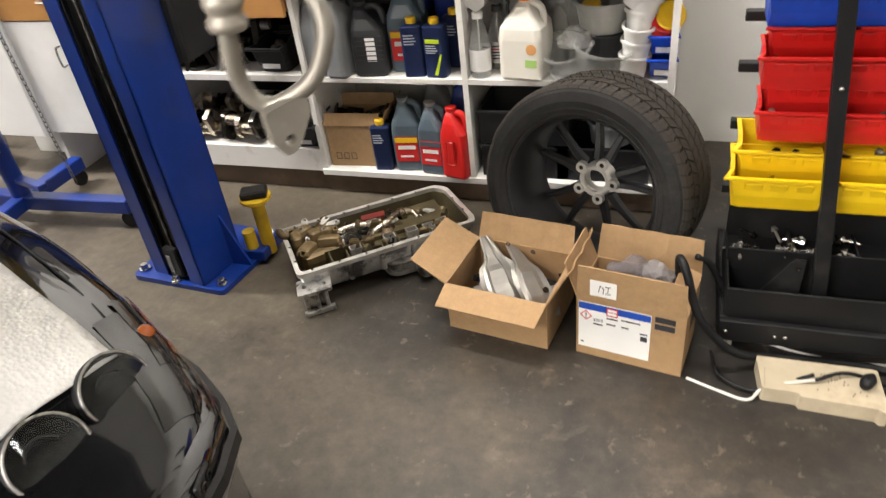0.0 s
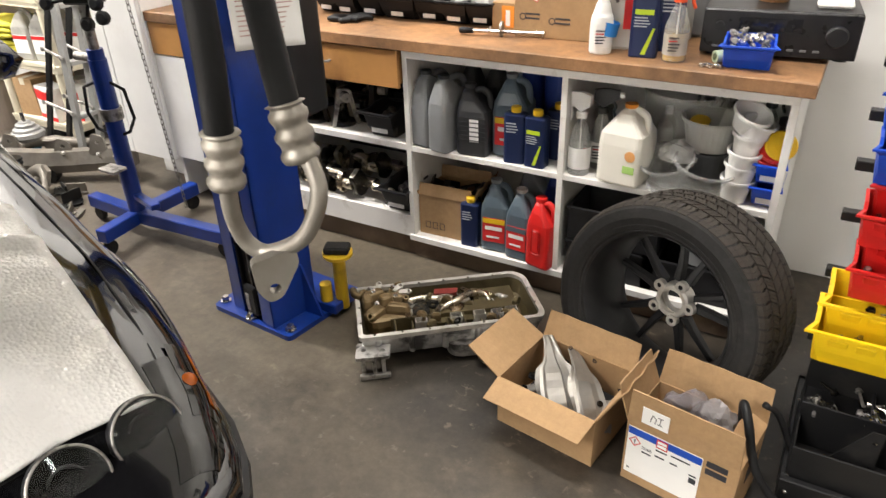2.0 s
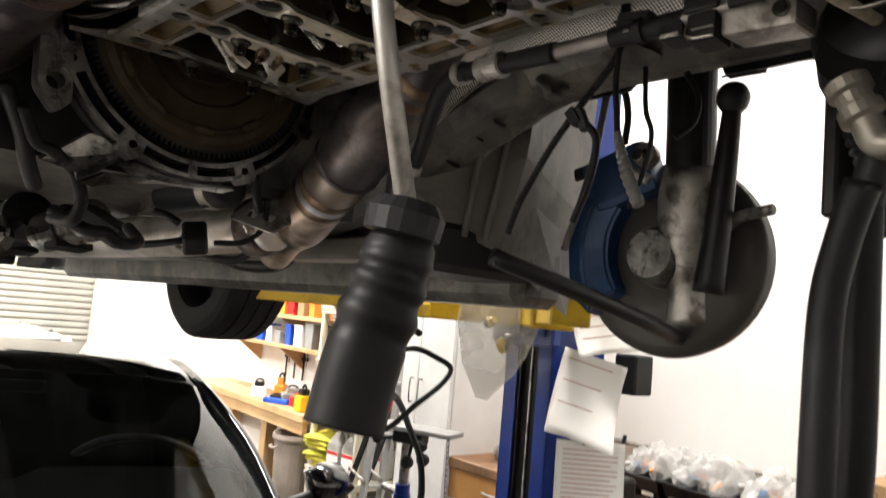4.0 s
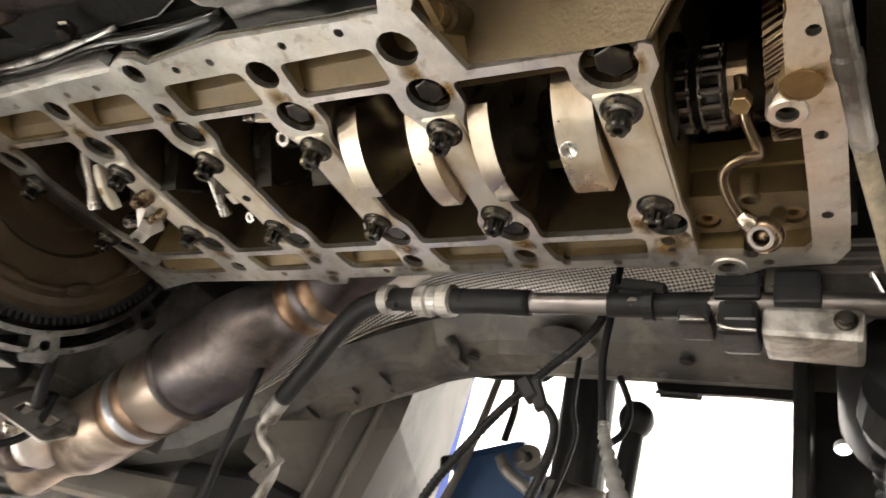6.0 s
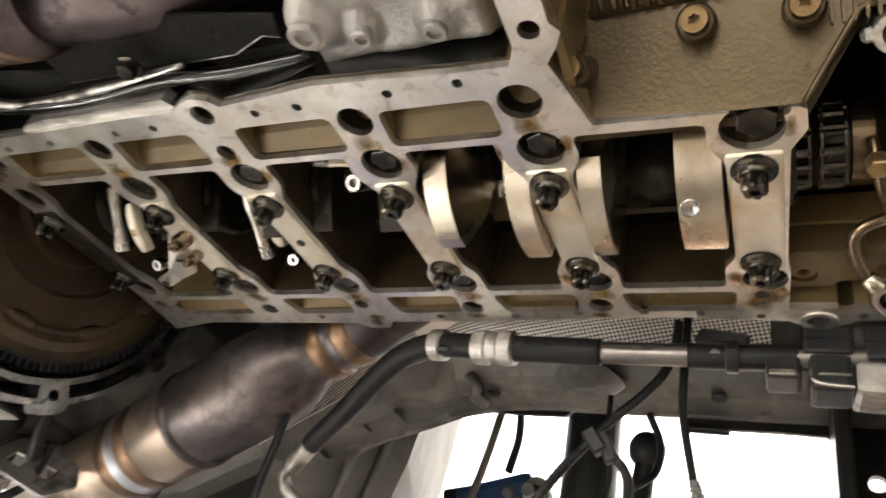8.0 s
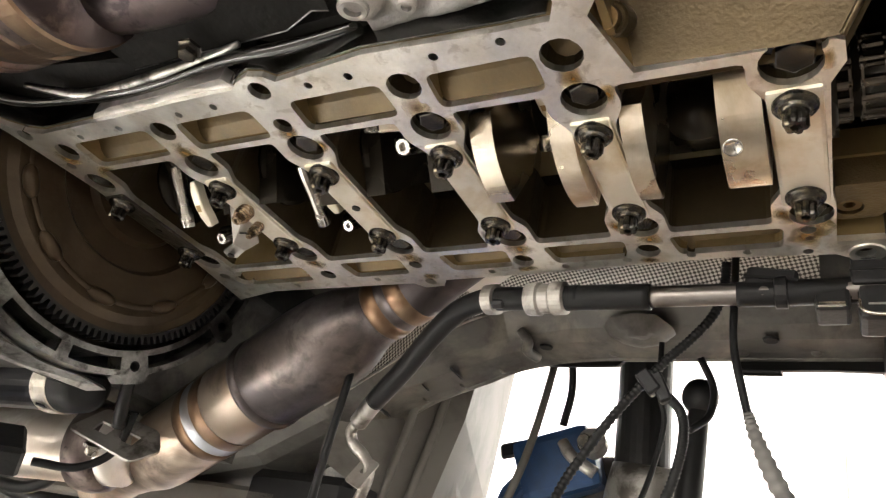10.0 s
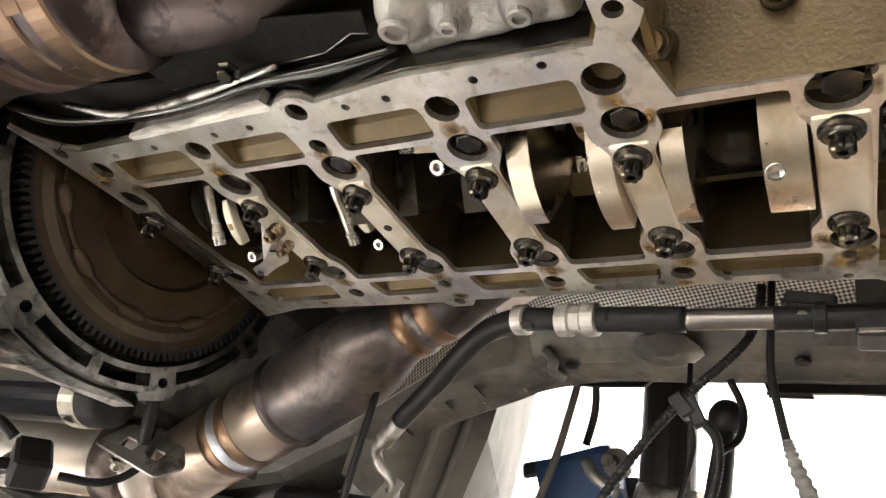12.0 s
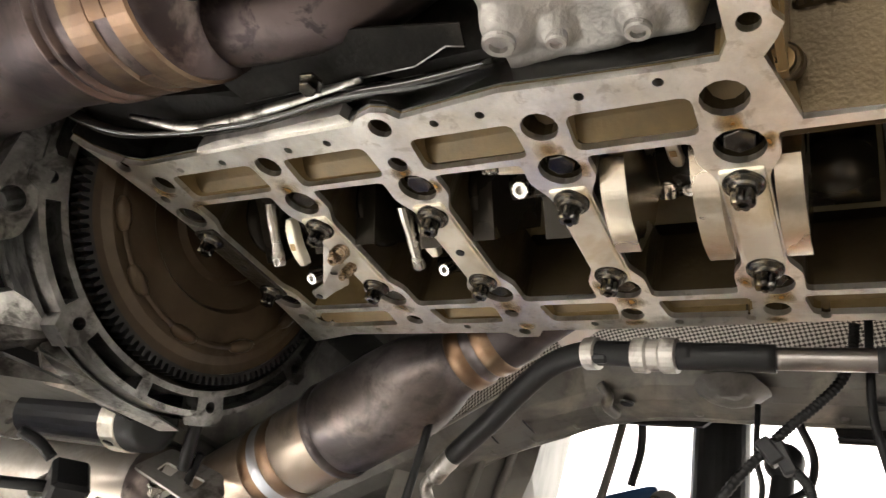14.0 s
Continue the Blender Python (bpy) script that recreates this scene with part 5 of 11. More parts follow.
part("joint", Lathe([(.041, -.02), (.047, -.015), (.049, 0), (.047, .015), (.041, .02)], 28, Matrix.Translation((-.635, .20, -.153)) @ Vector((-.1, -.03, -.01)).to_track_quat("Z", "Y").to_matrix().to_4x4()), M_RUST, rear, "brown pipe joint", smooth=True)
can = thing("starter_motor", ENG, "black cylindrical starter motor with a pale metal clamp", "motor")
part("body", Lathe([(0, 0), (.024, 0), (.0275, .004), (.0275, .16), (.024, .165), (0, .165)], 28, pose(-.618, .106, -.112, 0, -90, 0)), M_SATIN, can, "satin black motor body", smooth=False)
part("clamp", Lathe([(.0278, -.012), (.0305, -.010), (.0305, .014), (.0278, .016)], 28, pose(-.603, .106, -.112, 0, -90, 0)), M_RAIL, can, "pale metal clamp with an oval slot")
part("clamp_slot", Lathe([(0, 0), (.007, 0), (.007, .002), (0, .002)], 16, pose(-.603, .096, -.141, 0, 0, 0) @ Matrix.Diagonal((.55, 1.6, 1, 1))), M_BLACK, can)
part("rubber_cap", Lathe([(0, -.045), (.018, -.045), (.028, -.036), (.0295, -.01), (.0278, 0)], 28, pose(-.603, .106, -.112, 0, -90, 0)), M_HOSE, can, "round rubber end cap", smooth=True)
part("bracket", Sheet(round_poly([(-.03, -.02), (.03, -.02), (.03, .03), (-.03, .03)], .006), [ring_points(0, 0, .006, 12)], 0, .003, pose(-.80, .096, -.129, 70, 0, 20)), M_CRIMP, can)
brk = thing("pipe_bracket", ENG, "stamped steel exhaust bracket with square holes", "bracket")
bm = Sheet(round_poly([(-.045, -.02), (.035, -.026), (.05, .005), (.03, .03), (-.035, .028)], .006), [round_poly([(-.025, -.008), (-.008, -.008), (-.008, .008), (-.025, .008)], .002), round_poly([(.008, -.006), (.022, -.006), (.022, .01), (.008, .01)], .002)], 0, .003, pose(-.570, .166, -.146, 48, 12, 30))
part("plate", bm, M_CRIMP, brk)
part("arm", Tube([(-.56, .155, -.138), (-.548, .14, -.115), (-.54, .13, -.09)], .007, 10), M_BLACKMETAL, brk, smooth=True)
part("bolt", hexbolt(bmesh.new(), .007, .012, pose(-.59, .158, -.158, 200, 20, 0), 6, .010), M_BRIGHT, brk)
sens = thing("oxygen_sensor", ENG, "black plastic oxygen sensor plug with its wires", "sensor")
part("plug", Box(-.03, .03, -.018, .018, -.016, .016, .004), M_BLACK, sens, at=pose(-.645, .10, -.185, 10, 30, -20))
part("stub", Tube([(-.66, .08, -.165), (-.67, .065, -.155), (-.685, .05, -.150)], .006, 10), M_BLACKMETAL, sens, smooth=True)
part("ring", Lathe([(.012, -.003), (.018, -.003), (.018, .003), (.012, .003)], 20, pose(-.672, .098, -.188, 60, 20, 0)), M_CRIMP, sens)
part("wire", Tube([(-.62, .12, -.19), (-.59, .15, -.185), (-.57, .17, -.16), (-.55, .16, -.12)], .0045, 8), M_HOSE, sens, smooth=True)
part("wire", Tube([(-.66, .09, -.19), (-.72, .05, -.2), (-.80, .03, -.19), (-.9, .04, -.16)], .006, 8), M_HOSE, sens, smooth=True)
part("connector", Box(-.05, .05, -.02, .02, -.018, .018, .005), M_BLACK, sens, at=pose(-.80, .02, -.175, 0, 24, 30))

# heat shield of embossed metal along the rail
def shield(name, low, high, parent, label, du=.0042):
    bm = bmesh.new()
    uv = bm.loops.layers.uv.new("uv")
    a = smooth_path(low, 6)
    b = smooth_path(high, 6)
    rows = 6
    grid = []
    dist = 0
    us = []
    for i in range(len(a)):
        if i:
            dist += (a[i] - a[i - 1]).length
        us.append(dist)
        grid.append([bm.verts.new(a[i].lerp(b[i], k / rows) + Vector((0, 0, .004 * math.sin(math.pi * k / rows)))) for k in range(rows + 1)])
    for i in range(len(a) - 1):
        for k in range(rows):
            fc = bm.faces.new((grid[i][k], grid[i + 1][k], grid[i + 1][k + 1], grid[i][k + 1]))
            w = (a[i] - b[i]).length
            for lp, (ii, kk) in zip(fc.loops, ((i, k), (i + 1, k), (i + 1, k + 1), (i, k + 1))):
                lp[uv].uv = (us[ii] / du, kk / rows * w / du)
    me = bpy.data.meshes.new(name)
    bm.to_mesh(me)
    bm.free()
    ob = part(name, me, M_WEAVE, parent, label)
    so = ob.modifiers.new("thickness", "SOLIDIFY")
    so.thickness = .0012
    return ob


hs = thing("heat_shield", ENG, "embossed silver heat shield over the frame rail", "heat shield")
shield("mesh_panel", [(-.385, .262, -.066), (-.33, .262, -.026), (-.27, .262, .014), (-.21, .262, .040), (-.14, .262, .050), (.0, .262, .052), (.10, .262, .052)],
       [(-.36, .225, -.030), (-.31, .225, .012), (-.255, .222, .042), (-.20, .22, .062), (-.14, .22, .070), (.0, .22, .072), (.10, .22, .072)], hs, "")
part("edge", Tube([(-.388, .263, -.068), (-.33, .263, -.028), (-.27, .263, .012), (-.21, .263, .038), (-.14, .263, .048), (.0, .263, .050), (.10, .263, .050)], .0016, 6), M_CRIMP, hs, smooth=True)

# frame rail that rises from the floor over the wheel arch
bm = bmesh.new()
secs = []
for x, z, y0, y1, h in ((-1.6, -.15, .33, .45, .10), (-.70, -.145, .33, .45, .10), (-.55, -.115, .325, .45, .10), (-.45, -.060, .325, .445, .10), (-.365, -.002, .33, .43, .10), (-.278, .034, .335, .43, .10),
                        (-.233, .052, .34, .43, .10), (-.16, .064, .34, .43, .10), (-.05, .066, .34, .43, .10), (.10, .067, .34, .43, .10), (.20, .068, .34, .43, .10), (.34, .075, .34, .43, .10)):
    secs.append([(x, y0, z + h), (x, y0 + .004, z + .030), (x, y0 + .03, z + .008), (x, y0 + .05, z), (x, y1 - .012, z - .002), (x, y1, z - .004), (x, y1, z + h)])
loft(bm, secs)
rail = part("frame_rail", bm, M_UNDER, car, "grey painted frame rail with drain holes", smooth=False)
part("flange", Tube([(-.60, .445, -.130), (-.45, .44, -.064), (-.365, .434, -.005), (-.278, .432, .031), (-.233, .432, .049), (-.16, .432, .061), (-.05, .432, .063), (.2, .432, .066)], .004, 8), M_UNDER, rail, smooth=True)
for x, y, z, r in ((-.303, .385, .021, .010), (-.345, .39, .004, .006), (-.40, .39, -.028, .012), (-.19, .385, .056, .007), (.05, .385, .064, .007)):
    part("drain_hole", Lathe([(0, 0), (r, 0), (r * 1.15, .002), (0, .002)], 18, pose(x, y, z - .0015, 0, 38 if x < -.25 else 0, 0)), M_BLACK, rail)
for x, z in ((-.42, -.043), (-.36, -.002), (-.31, .018), (-.26, .039), (-.12, .062), (.02, .0635), (.09, .064)):
    part("spot_weld", Lathe([(0, -.0015), (.004, -.0015), (.006, .001)], 12, pose(x, .420, z, 0, 30 if x < -.22 else 0, 0)), M_UNDER, rail, smooth=True)
# dented jacking mount on the rail
bm = bmesh.new()
lathe(bm, [(0, -.003), (.008, -.004), (.012, -.001), (.020, -.003), (.028, -.001), (.036, .004)], 22)
for v in bm.verts:
    v.co += Vector((noise.noise(v.co * 60), noise.noise(v.co * 60 + Vector((5, 0, 0))), noise.noise(v.co * 70 + Vector((0, 7, 0))))) * .004
part("dented_mount", bm, M_UNDER, rail, "dented pale patch on the rail", smooth=True, at=pose(-.078, .365, .063, -6, 0, 0))
part("rail_clip", Tube([(-.215, .36, .066), (-.205, .365, .054), (-.21, .378, .048), (-.205, .40, .048)], .006, 8), M_UNDER, rail, smooth=True)
bm = Sheet(round_poly([(-.022, -.016), (.022, -.016), (.022, .016), (-.022, .016)], .003), [ring_points(0, 0, .006, 12)], 0, .003, pose(.034, .438, .050, 25, 0, 0))
box(bm, .012, .056, .446, .449, .050, .085)
part("rail_tab", bm, M_BLACKMETAL, rail, "dark bracket tab with a hole")
# floor pan, sill and the wheel-house panels
part("floor_pan", Box(-3.5, -.62, -.62, .62, -.105, -.085), M_UNDER, car, "grey floor pan")
part("tunnel_side", Box(-2.6, -.55, .30, .32, -.13, -.02), M_UNDER, car)
bm = bmesh.new()
loft(bm, [[(-.455, .36, -.10), (-.440, .36, .02), (-.430, .36, .20), (-.435, .36, .20), (-.447, .36, .02)], [(-.380, .50, -.16), (-.340, .50, .0), (-.315, .50, .20), (-.325, .50, .20), (-.350, .50, .0)], [(-.455, .80, -.25), (-.433, .80, -.05), (-.415, .80, .20), (-.425, .80, .20), (-.443, .80, -.05)]])
part("wheelhouse_rear", bm, M_LINER, car, "dusty grey wheelhouse panel")
for y in (.43, .465, .60):
    part("panel_bead", Tube([(-.430 + (y - .36) * .43, y, -.14), (-.415 + (y - .36) * .55, y, .0), (-.400 + (y - .36) * .6, y, .16)], .006, 8), M_LINER, car, smooth=True)
part("sill_box", Box(-.56, -.40, .36, .62, -.20, -.12, .012), M_BLACK, car, "black plastic underfloor box")
part("sill", Box(-3.0, -.42, .60, .74, -.24, -.12, .02), M_UNDER, car)
part("floor_rail", Box(-2.4, -.50, .36, .44, -.185, -.145, .006), M_LINER, car)
# black front carrier beside the arch opening, and the shell above
bm = Sheet(round_poly([(.15, -.15), (.152, .055), (.12, .068), (.12, .09), (.60, .09), (.60, -.155), (.50, -.135), (.42, -.128), (.26, -.135)], .02), [ring_points(.185, .01, .008, 14), ring_points(.36, -.05, .010, 14)], 0, .012, pose(0, .450, 0, 90, 0, 0))
part("front_carrier", bm, M_BLACKMETAL, car, "black front carrier panel with round holes")
for pts in ([(-.246, .052), (-.232, .0535), (-.180, .0520), (-.118, .0535), (-.108, .062), (-.106, .095), (-.246, .095)], [(.006, .070), (.012, .0525), (.034, .0500), (.100, .0515), (.160, .0500), (.160, .095), (.006, .095)]):
    part("arch_lip", Sheet(pts, [], 0, .006, pose(0, .4385, 0, 90, 0, 0)), M_BLACKMETAL, car, "black lip over the wheel arch")
part("carrier_return", Box(.148, .162, .36, .47, -.14, .07, .003), M_BLACKMETAL, car)
part("crossmember", Box(.24, .30, -.55, .47, .02, .09, .01), M_BLACKMETAL, car, "black front crossmember")
part("arch_inner", Box(-.30, .50, .46, .47, .15, .38), M_BLACKMETAL, car)
# panel added inside the wing to keep light out above the arch
part("fender_shell", Box(-.60, .62, .78, .80, .22, .40, .006), M_BLACKMETAL, car, "dark panel inside the front wing, added to block light")
part("bay_top", Box(-.60, .40, -.70, .70, .40, .42), M_BLACKMETAL, car)
part("firewall", Box(-.62, -.60, -.76, .76, -.09, .42), M_UNDER, car)
part("bay_front", Box(.56, .59, -.62, .62, -.05, .12), M_BLACKMETAL, car)
part("rear_shell", Box(-3.55, -.60, -.78, .78, .10, .16), M_BLACKMETAL, car)
part("side_skirt", Box(-3.0, -.6, -.80, -.70, -.22, .1, .02), M_BLACKMETAL, car)
part("far_rail", Box(-.6, .34, -.45, -.36, .14, .24, .01), M_UNDER, car)

# front suspension and brake on the far wheel
strut = thing("front_strut", ENG, "black front strut with its spring seat and damper tube", "strut")
part("tube", Lathe([(0, 0), (.036, 0), (.038, .01), (.038, .20), (.050, .205), (.050, .30), (.075, .31), (.075, .36), (0, .36)], 28, pose(-.140, .665, -.03, 4, 0, 0)), M_BLACKMETAL, strut, smooth=False)
part("knuckle", Tube([(-.135, .665, -.0), (-.14, .68, -.08), (-.15, .70, -.16), (-.15, .72, -.24)], lambda s: .045 + .01 * math.sin(6 * s), 16), M_CRIMP, strut, "cast steering knuckle", smooth=True)
part("pinch_bolt", Tube([(-.20, .645, -.02), (-.235, .64, .0), (-.25, .64, .02)], .009, 10), M_CRIMP, strut, smooth=True)
part("bracket_eye", Lathe([(.008, -.01), (.020, -.01), (.020, .01), (.008, .01)], 18, pose(-.205, .640, .02, 80, 10, 0)), M_CRIMP, strut)
link = thing("stabiliser_link", ENG, "black stabiliser link with a ball joint at its top", "link")
part("ball_joint", Lathe([(0, -.026), (.014, -.024), (.022, -.012), (.024, 0), (.022, .012), (.014, .024), (0, .026)], 20, pose(-.057, .617, .086, 80, 0, 20)), M_BLACK, link, smooth=True)
part("rod", Tube([(-.057, .617, .08), (-.066, .625, .0), (-.078, .635, -.10), (-.09, .64, -.2)], lambda s: .013 + .010 * s, 12), M_BLACKMETAL, link, smooth=True)
brake = thing("front_brake", ENG, "brake disc and dust shield with a blue caliper", "brake")
DISC = pose(-.195, .735, -.140, 90, 0, 0) @ Matrix.Diagonal((.86, .86, 1, 1))
part("disc", Lathe([(.07, -.015), (.185, -.015), (.187, -.012), (.187, .012), (.185, .015), (.07, .015)], 56, DISC), M_BLACKMETAL, brake, "dark brake disc", smooth=False)
part("dust_shield", Lathe([(.05, .036), (.09, .044), (.12, .040), (.165, .040), (.188, .028), (.192, .012), (.190, .012), (.186, .026), (.165, .037), (.05, .033)], 56, DISC), M_SHIELD, brake, "pressed grey dust shield", smooth=True)
part("hub", Lathe([(0, .09), (.045, .09), (.055, .07), (.062, .03), (.072, .02), (.072, -.05), (0, -.05)], 32, DISC), M_BELL, brake, "cast wheel hub", smooth=False)
bm = bmesh.new()
secs = []
for a in (52, 64, 76, 90, 104, 116, 128):
    ca, sa = math.cos(radians(a)), math.sin(radians(a))
    ro = .215 if 56 < a < 124 else .200
    secs.append([(-.165 - r * .92 * sa, y, -.130 + r * .92 * ca) for r, y in ((.125, .655), (.17, .640), (ro, .660), (ro + .006, .70), (ro, .775), (.13, .785), (.13, .755), (.195, .752), (.195, .712), (.125, .705))])
loft(bm, secs)
bmesh.ops.bevel(bm, geom=[e for e in bm.edges if e.calc_face_angle(0) > .5], offset=.005, segments=2, affect="EDGES")
caliper = part("caliper", bm, M_CALIPER, brake, "blue painted brake caliper")
part("caliper_slot", Box(-.058, .035, -.004, .004, -.012, .012, .004), M_BLACK, caliper, at=pose(-.290, .642, .012, 0, -14, 0))
part("caliper_block", Box(-.062, .058, -.035, .04, -.062, .030, .014, 2), M_CALIPER, caliper, at=pose(-.266, .672, .008, 6, -20, 4))
part("caliper_bolt", hexbolt(bmesh.new(), .010, .02, pose(-.215, .645, .02, 90, 0, 0), 12, .014), M_BRIGHT, caliper)
part("brake_hose", Tube([(-.26, .66, .05), (-.245, .64, .10), (-.24, .60, .14), (-.235, .52, .12)], .006, 10), M_HOSE, brake, smooth=True)
arm = thing("control_arm", ENG, "dark steel front control arm", "control arm")
part("arm", Tube([(-.16, .70, -.27), (-.14, .55, -.25), (-.16, .40, -.22), (-.20, .28, -.19)], .012, 12), M_BLACKMETAL, arm, smooth=True)
part("tie_rod", Tube([(-.10, .70, -.10), (-.06, .66, -.085), (.0, .63, -.080)], .009, 10), M_CRIMP, arm, "thin steel tie rod", smooth=True)

# coolant pipe with crimped sleeves and bent rubber hose beside the sump rail
pipe = thing("coolant_hose", ENG, "black rubber hose with pale clamps on a steel pipe", "hose")
HY, HZ = .132, -.018
part("rubber", Tube([(-.062, .129, -.017), (-.09, .131, -.016), (-.135, .138, -.011), (-.160, .144, -.011), (-.185, .153, -.018), (-.215, .170, -.034), (-.245, .190, -.052), (-.272, .207, -.066), (-.292, .220, -.076)], .0098, 16), M_HOSE, pipe, "black rubber hose", smooth=True)
part("clamp", Lathe([(.0100, -.006), (.0128, -.005), (.0128, .005), (.0100, .006)], 22, Matrix.Translation((-.1415, .1395, -.0105)) @ Vector((1, -.16, -.06)).to_track_quat("Z", "Y").to_matrix().to_4x4()), M_CRIMP, pipe, "pale metal clamp")
part("clamp_ear", Box(-.006, .006, -.004, .004, -.016, -.008, .002), M_BLACK, pipe, at=pose(-.132, .138, -.008, -30, 0, 0))
part("sleeve", Lathe([(.0100, -.017), (.0130, -.016), (.0135, -.006), (.0118, -.004), (.0118, .004), (.0135, .006), (.0130, .016), (.0100, .017)], 22, Matrix.Translation((-.0895, .1308, -.0160)) @ Vector((1, -.06, -.03)).to_track_quat("Z", "Y").to_matrix().to_4x4()), M_CRIMP, pipe, "pale crimped sleeve", smooth=False)
part("steel_pipe", Tube([(-.010, .128, -.019), (.03, .128, -.019), (.10, .130, -.018), (.20, .134, -.014), (.30, .15, -.01)], .0078, 16), M_DULLPIPE, pipe, "bare steel pipe", smooth=True)
part("rubber", Tube([(-.075, .130, -.017), (-.04, .128, -.018), (-.008, .128, -.019)], .0098, 16), M_HOSE, pipe, smooth=True)
part("rubber", Tube([(.050, .129, -.0188), (.07, .130, -.0185), (.10, .130, -.018), (.122, .132, -.0165)], .0088, 16), M_HOSE, pipe, "black rubber sleeve", smooth=True)
part("clamp", Lathe([(.0093, -.004), (.0112, -.0035), (.0112, .0035), (.0093, .004)], 20, pose(.078, .1293, -.0184, 0, 90, 0)), M_BLACKMETAL, pipe)
part("alloy_end", Tube([(-.289, .218, -.0745), (-.305, .229, -.0835), (-.318, .238, -.092)], .0094, 16), M_CRIMP, pipe, "pale alloy ferrule", smooth=True)
part("thin_pipe", Tube([(-.318, .238, -.092), (-.328, .243, -.100), (-.325, .25, -.112), (-.315, .256, -.12), (-.305, .258, -.135), (-.31, .26, -.16), (-.33, .27, -.19)], .0058, 12), M_CRIMP, pipe, "bent alloy pipe", smooth=True)
part("tag", Sheet(round_poly([(-.01, -.016), (.01, -.016), (.01, .016), (-.01, .016)], .003), [ring_points(0, .002, .004, 12)], 0, .002, pose(-.308, .252, -.138, 70, 20, 0)), M_CRIMP, pipe, "small drilled tag")

# plugs and sensor block in front of the pipe
plug = thing("plug_cluster", ENG, "black electrical plugs on a steel pipe with a grey cast bracket", "plugs")
part("wedge_plug", Box(-.016, .016, -.012, .012, -.009, .009, .002), M_BLACK, plug, "small slanted black plug", at=pose(.072, .135, -.0105, 0, 9, 0))
part("wedge_lip", Box(-.017, .0165, -.013, -.010, -.001, .001), M_HOSE, plug, at=pose(.072, .1345, -.0105, 0, 9, 0))
for x0, x1, z0, z1 in ((.119, .147, -.018, .002), (.1536, .180, -.021, .003)):
    sock = part("socket", Box(x0, x1, .120, .150, z0, z1, .0025, 2), M_BLACK, plug, "ribbed black socket")
    part("socket_seam", Box(x0 - .0006, x1 + .0006, .1192, .121, (z0 + z1) / 2 - .0012, (z0 + z1) / 2, .0003), M_HOSE, sock)
con = part("connector", Box(.0975, .118, .123, .150, -.034, -.0165, .003, 2), M_BLACK, plug, "black connector with a bare metal clip")
part("clip", Box(.099, .1155, .1215, .1235, -.0330, -.0290, .0008), M_BRIGHT, con)
con = part("connector", Box(.122, .146, .120, .152, -.042, -.0185, .004, 2), M_BLACK, plug)
part("clip", Tube([(.1225, .119, -.030), (.1235, .1185, -.037), (.1300, .118, -.0405), (.1455, .118, -.0415)], .0011, 8), M_BRIGHT, con, smooth=True)
part("clip", Box(.127, .1445, .1185, .1205, -.0335, -.0325, .0004), M_CRIMP, con)
bm = Box(-.0275, .0275, -.022, .022, -.0105, .0105, .004, 2)
part("bracket", bm, M_CRIMP, plug, "grey cast bracket", at=pose(.1745, .148, -.0285, 6, 3, 0))
part("bracket_top", Box(.1465, .1680, .128, .158, -.008, .020, .002), M_CRIMP, plug)
part("bracket_screw", hexbolt(bmesh.new(), .0045, .005, pose(.192, .125, -.030, 90, 0, 0), 12, .0065), M_BOLT, plug)
for k in range(3):
    part("fin", Box(.150, .215, .128, .131, .006 + k * .010, .010 + k * .010), M_CRIMP, plug)
part("wire_clip", Tube([(.205, .13, .01), (.213, .135, -.008), (.222, .14, -.028), (.24, .145, -.034), (.27, .15, -.026)], .0022, 8), M_BRIGHT, plug, smooth=True)
coil = thing("coil_spring", ENG, "small blue-black tensioner spring", "spring")
part("wire", Tube([(.222 + k * .0012, .112 + .012 * math.sin(k * .7), .012 + .012 * math.cos(k * .7)) for k in range(46)], .0024, 6, 2), M_BLACKMETAL, coil, smooth=True)

# looms hanging from the rail
loom = thing("wire_loom", ENG, "black corrugated wire loom hanging under the rail", "cable")
P = [(.038, .168, .030), (.036, .172, .012), (.028, .176, -.010), (.012, .180, -.028), (-.006, .180, -.046), (-.022, .178, -.066), (-.040, .176, -.090), (-.060, .174, -.122), (-.075, .172, -.150), (-.085, .17, -.18)]
part("sheath", tube(bmesh.new(), P, lambda s: .0036 + .0005 * math.sin(s * 420), 10, 26), M_HOSE, loom, "ribbed black sheath", smooth=True)
part("branch", tube(bmesh.new(), [(-.020, .178, -.066), (-.006, .180, -.074), (.006, .180, -.088), (.008, .178, -.110), (.002, .176, -.14), (-.01, .175, -.17)], lambda s: .0036 + .0005 * math.sin(s * 300), 10, 26), M_HOSE, loom, smooth=True)
part("splitter", Box(-.010, .010, -.005, .005, -.0055, .0055, .0015), M_BLACK, loom, at=pose(-.018, .177, -.066, 0, 52, 0))
part("splitter", Box(-.004, .006, -.004, .004, -.012, .012, .0015), M_BLACK, loom, at=pose(-.010, .178, -.070, 0, -25, 0))
part("thin_wire", Tube([(-.052, .36, .05), (-.054, .37, .0), (-.05, .38, -.03), (-.06, .38, -.08), (-.07, .37, -.12)], .003, 8), M_HOSE, loom, smooth=True)
part("thin_wire", Tube([(-.02, .40, .05), (-.008, .41, .02), (-.012, .41, -.01), (-.03, .40, -.03)], .004, 8), M_HOSE, loom, smooth=True)
lead = thing("sensor_lead", ENG, "grey sensor lead ending in a ribbed boot", "cable")
part("cable", Tube([(.047, .150, .030), (.046, .150, -.010), (.046, .146, -.050), (.052, .142, -.085), (.056, .139, -.104)], .0028, 10), M_HOSE, lead, smooth=True)
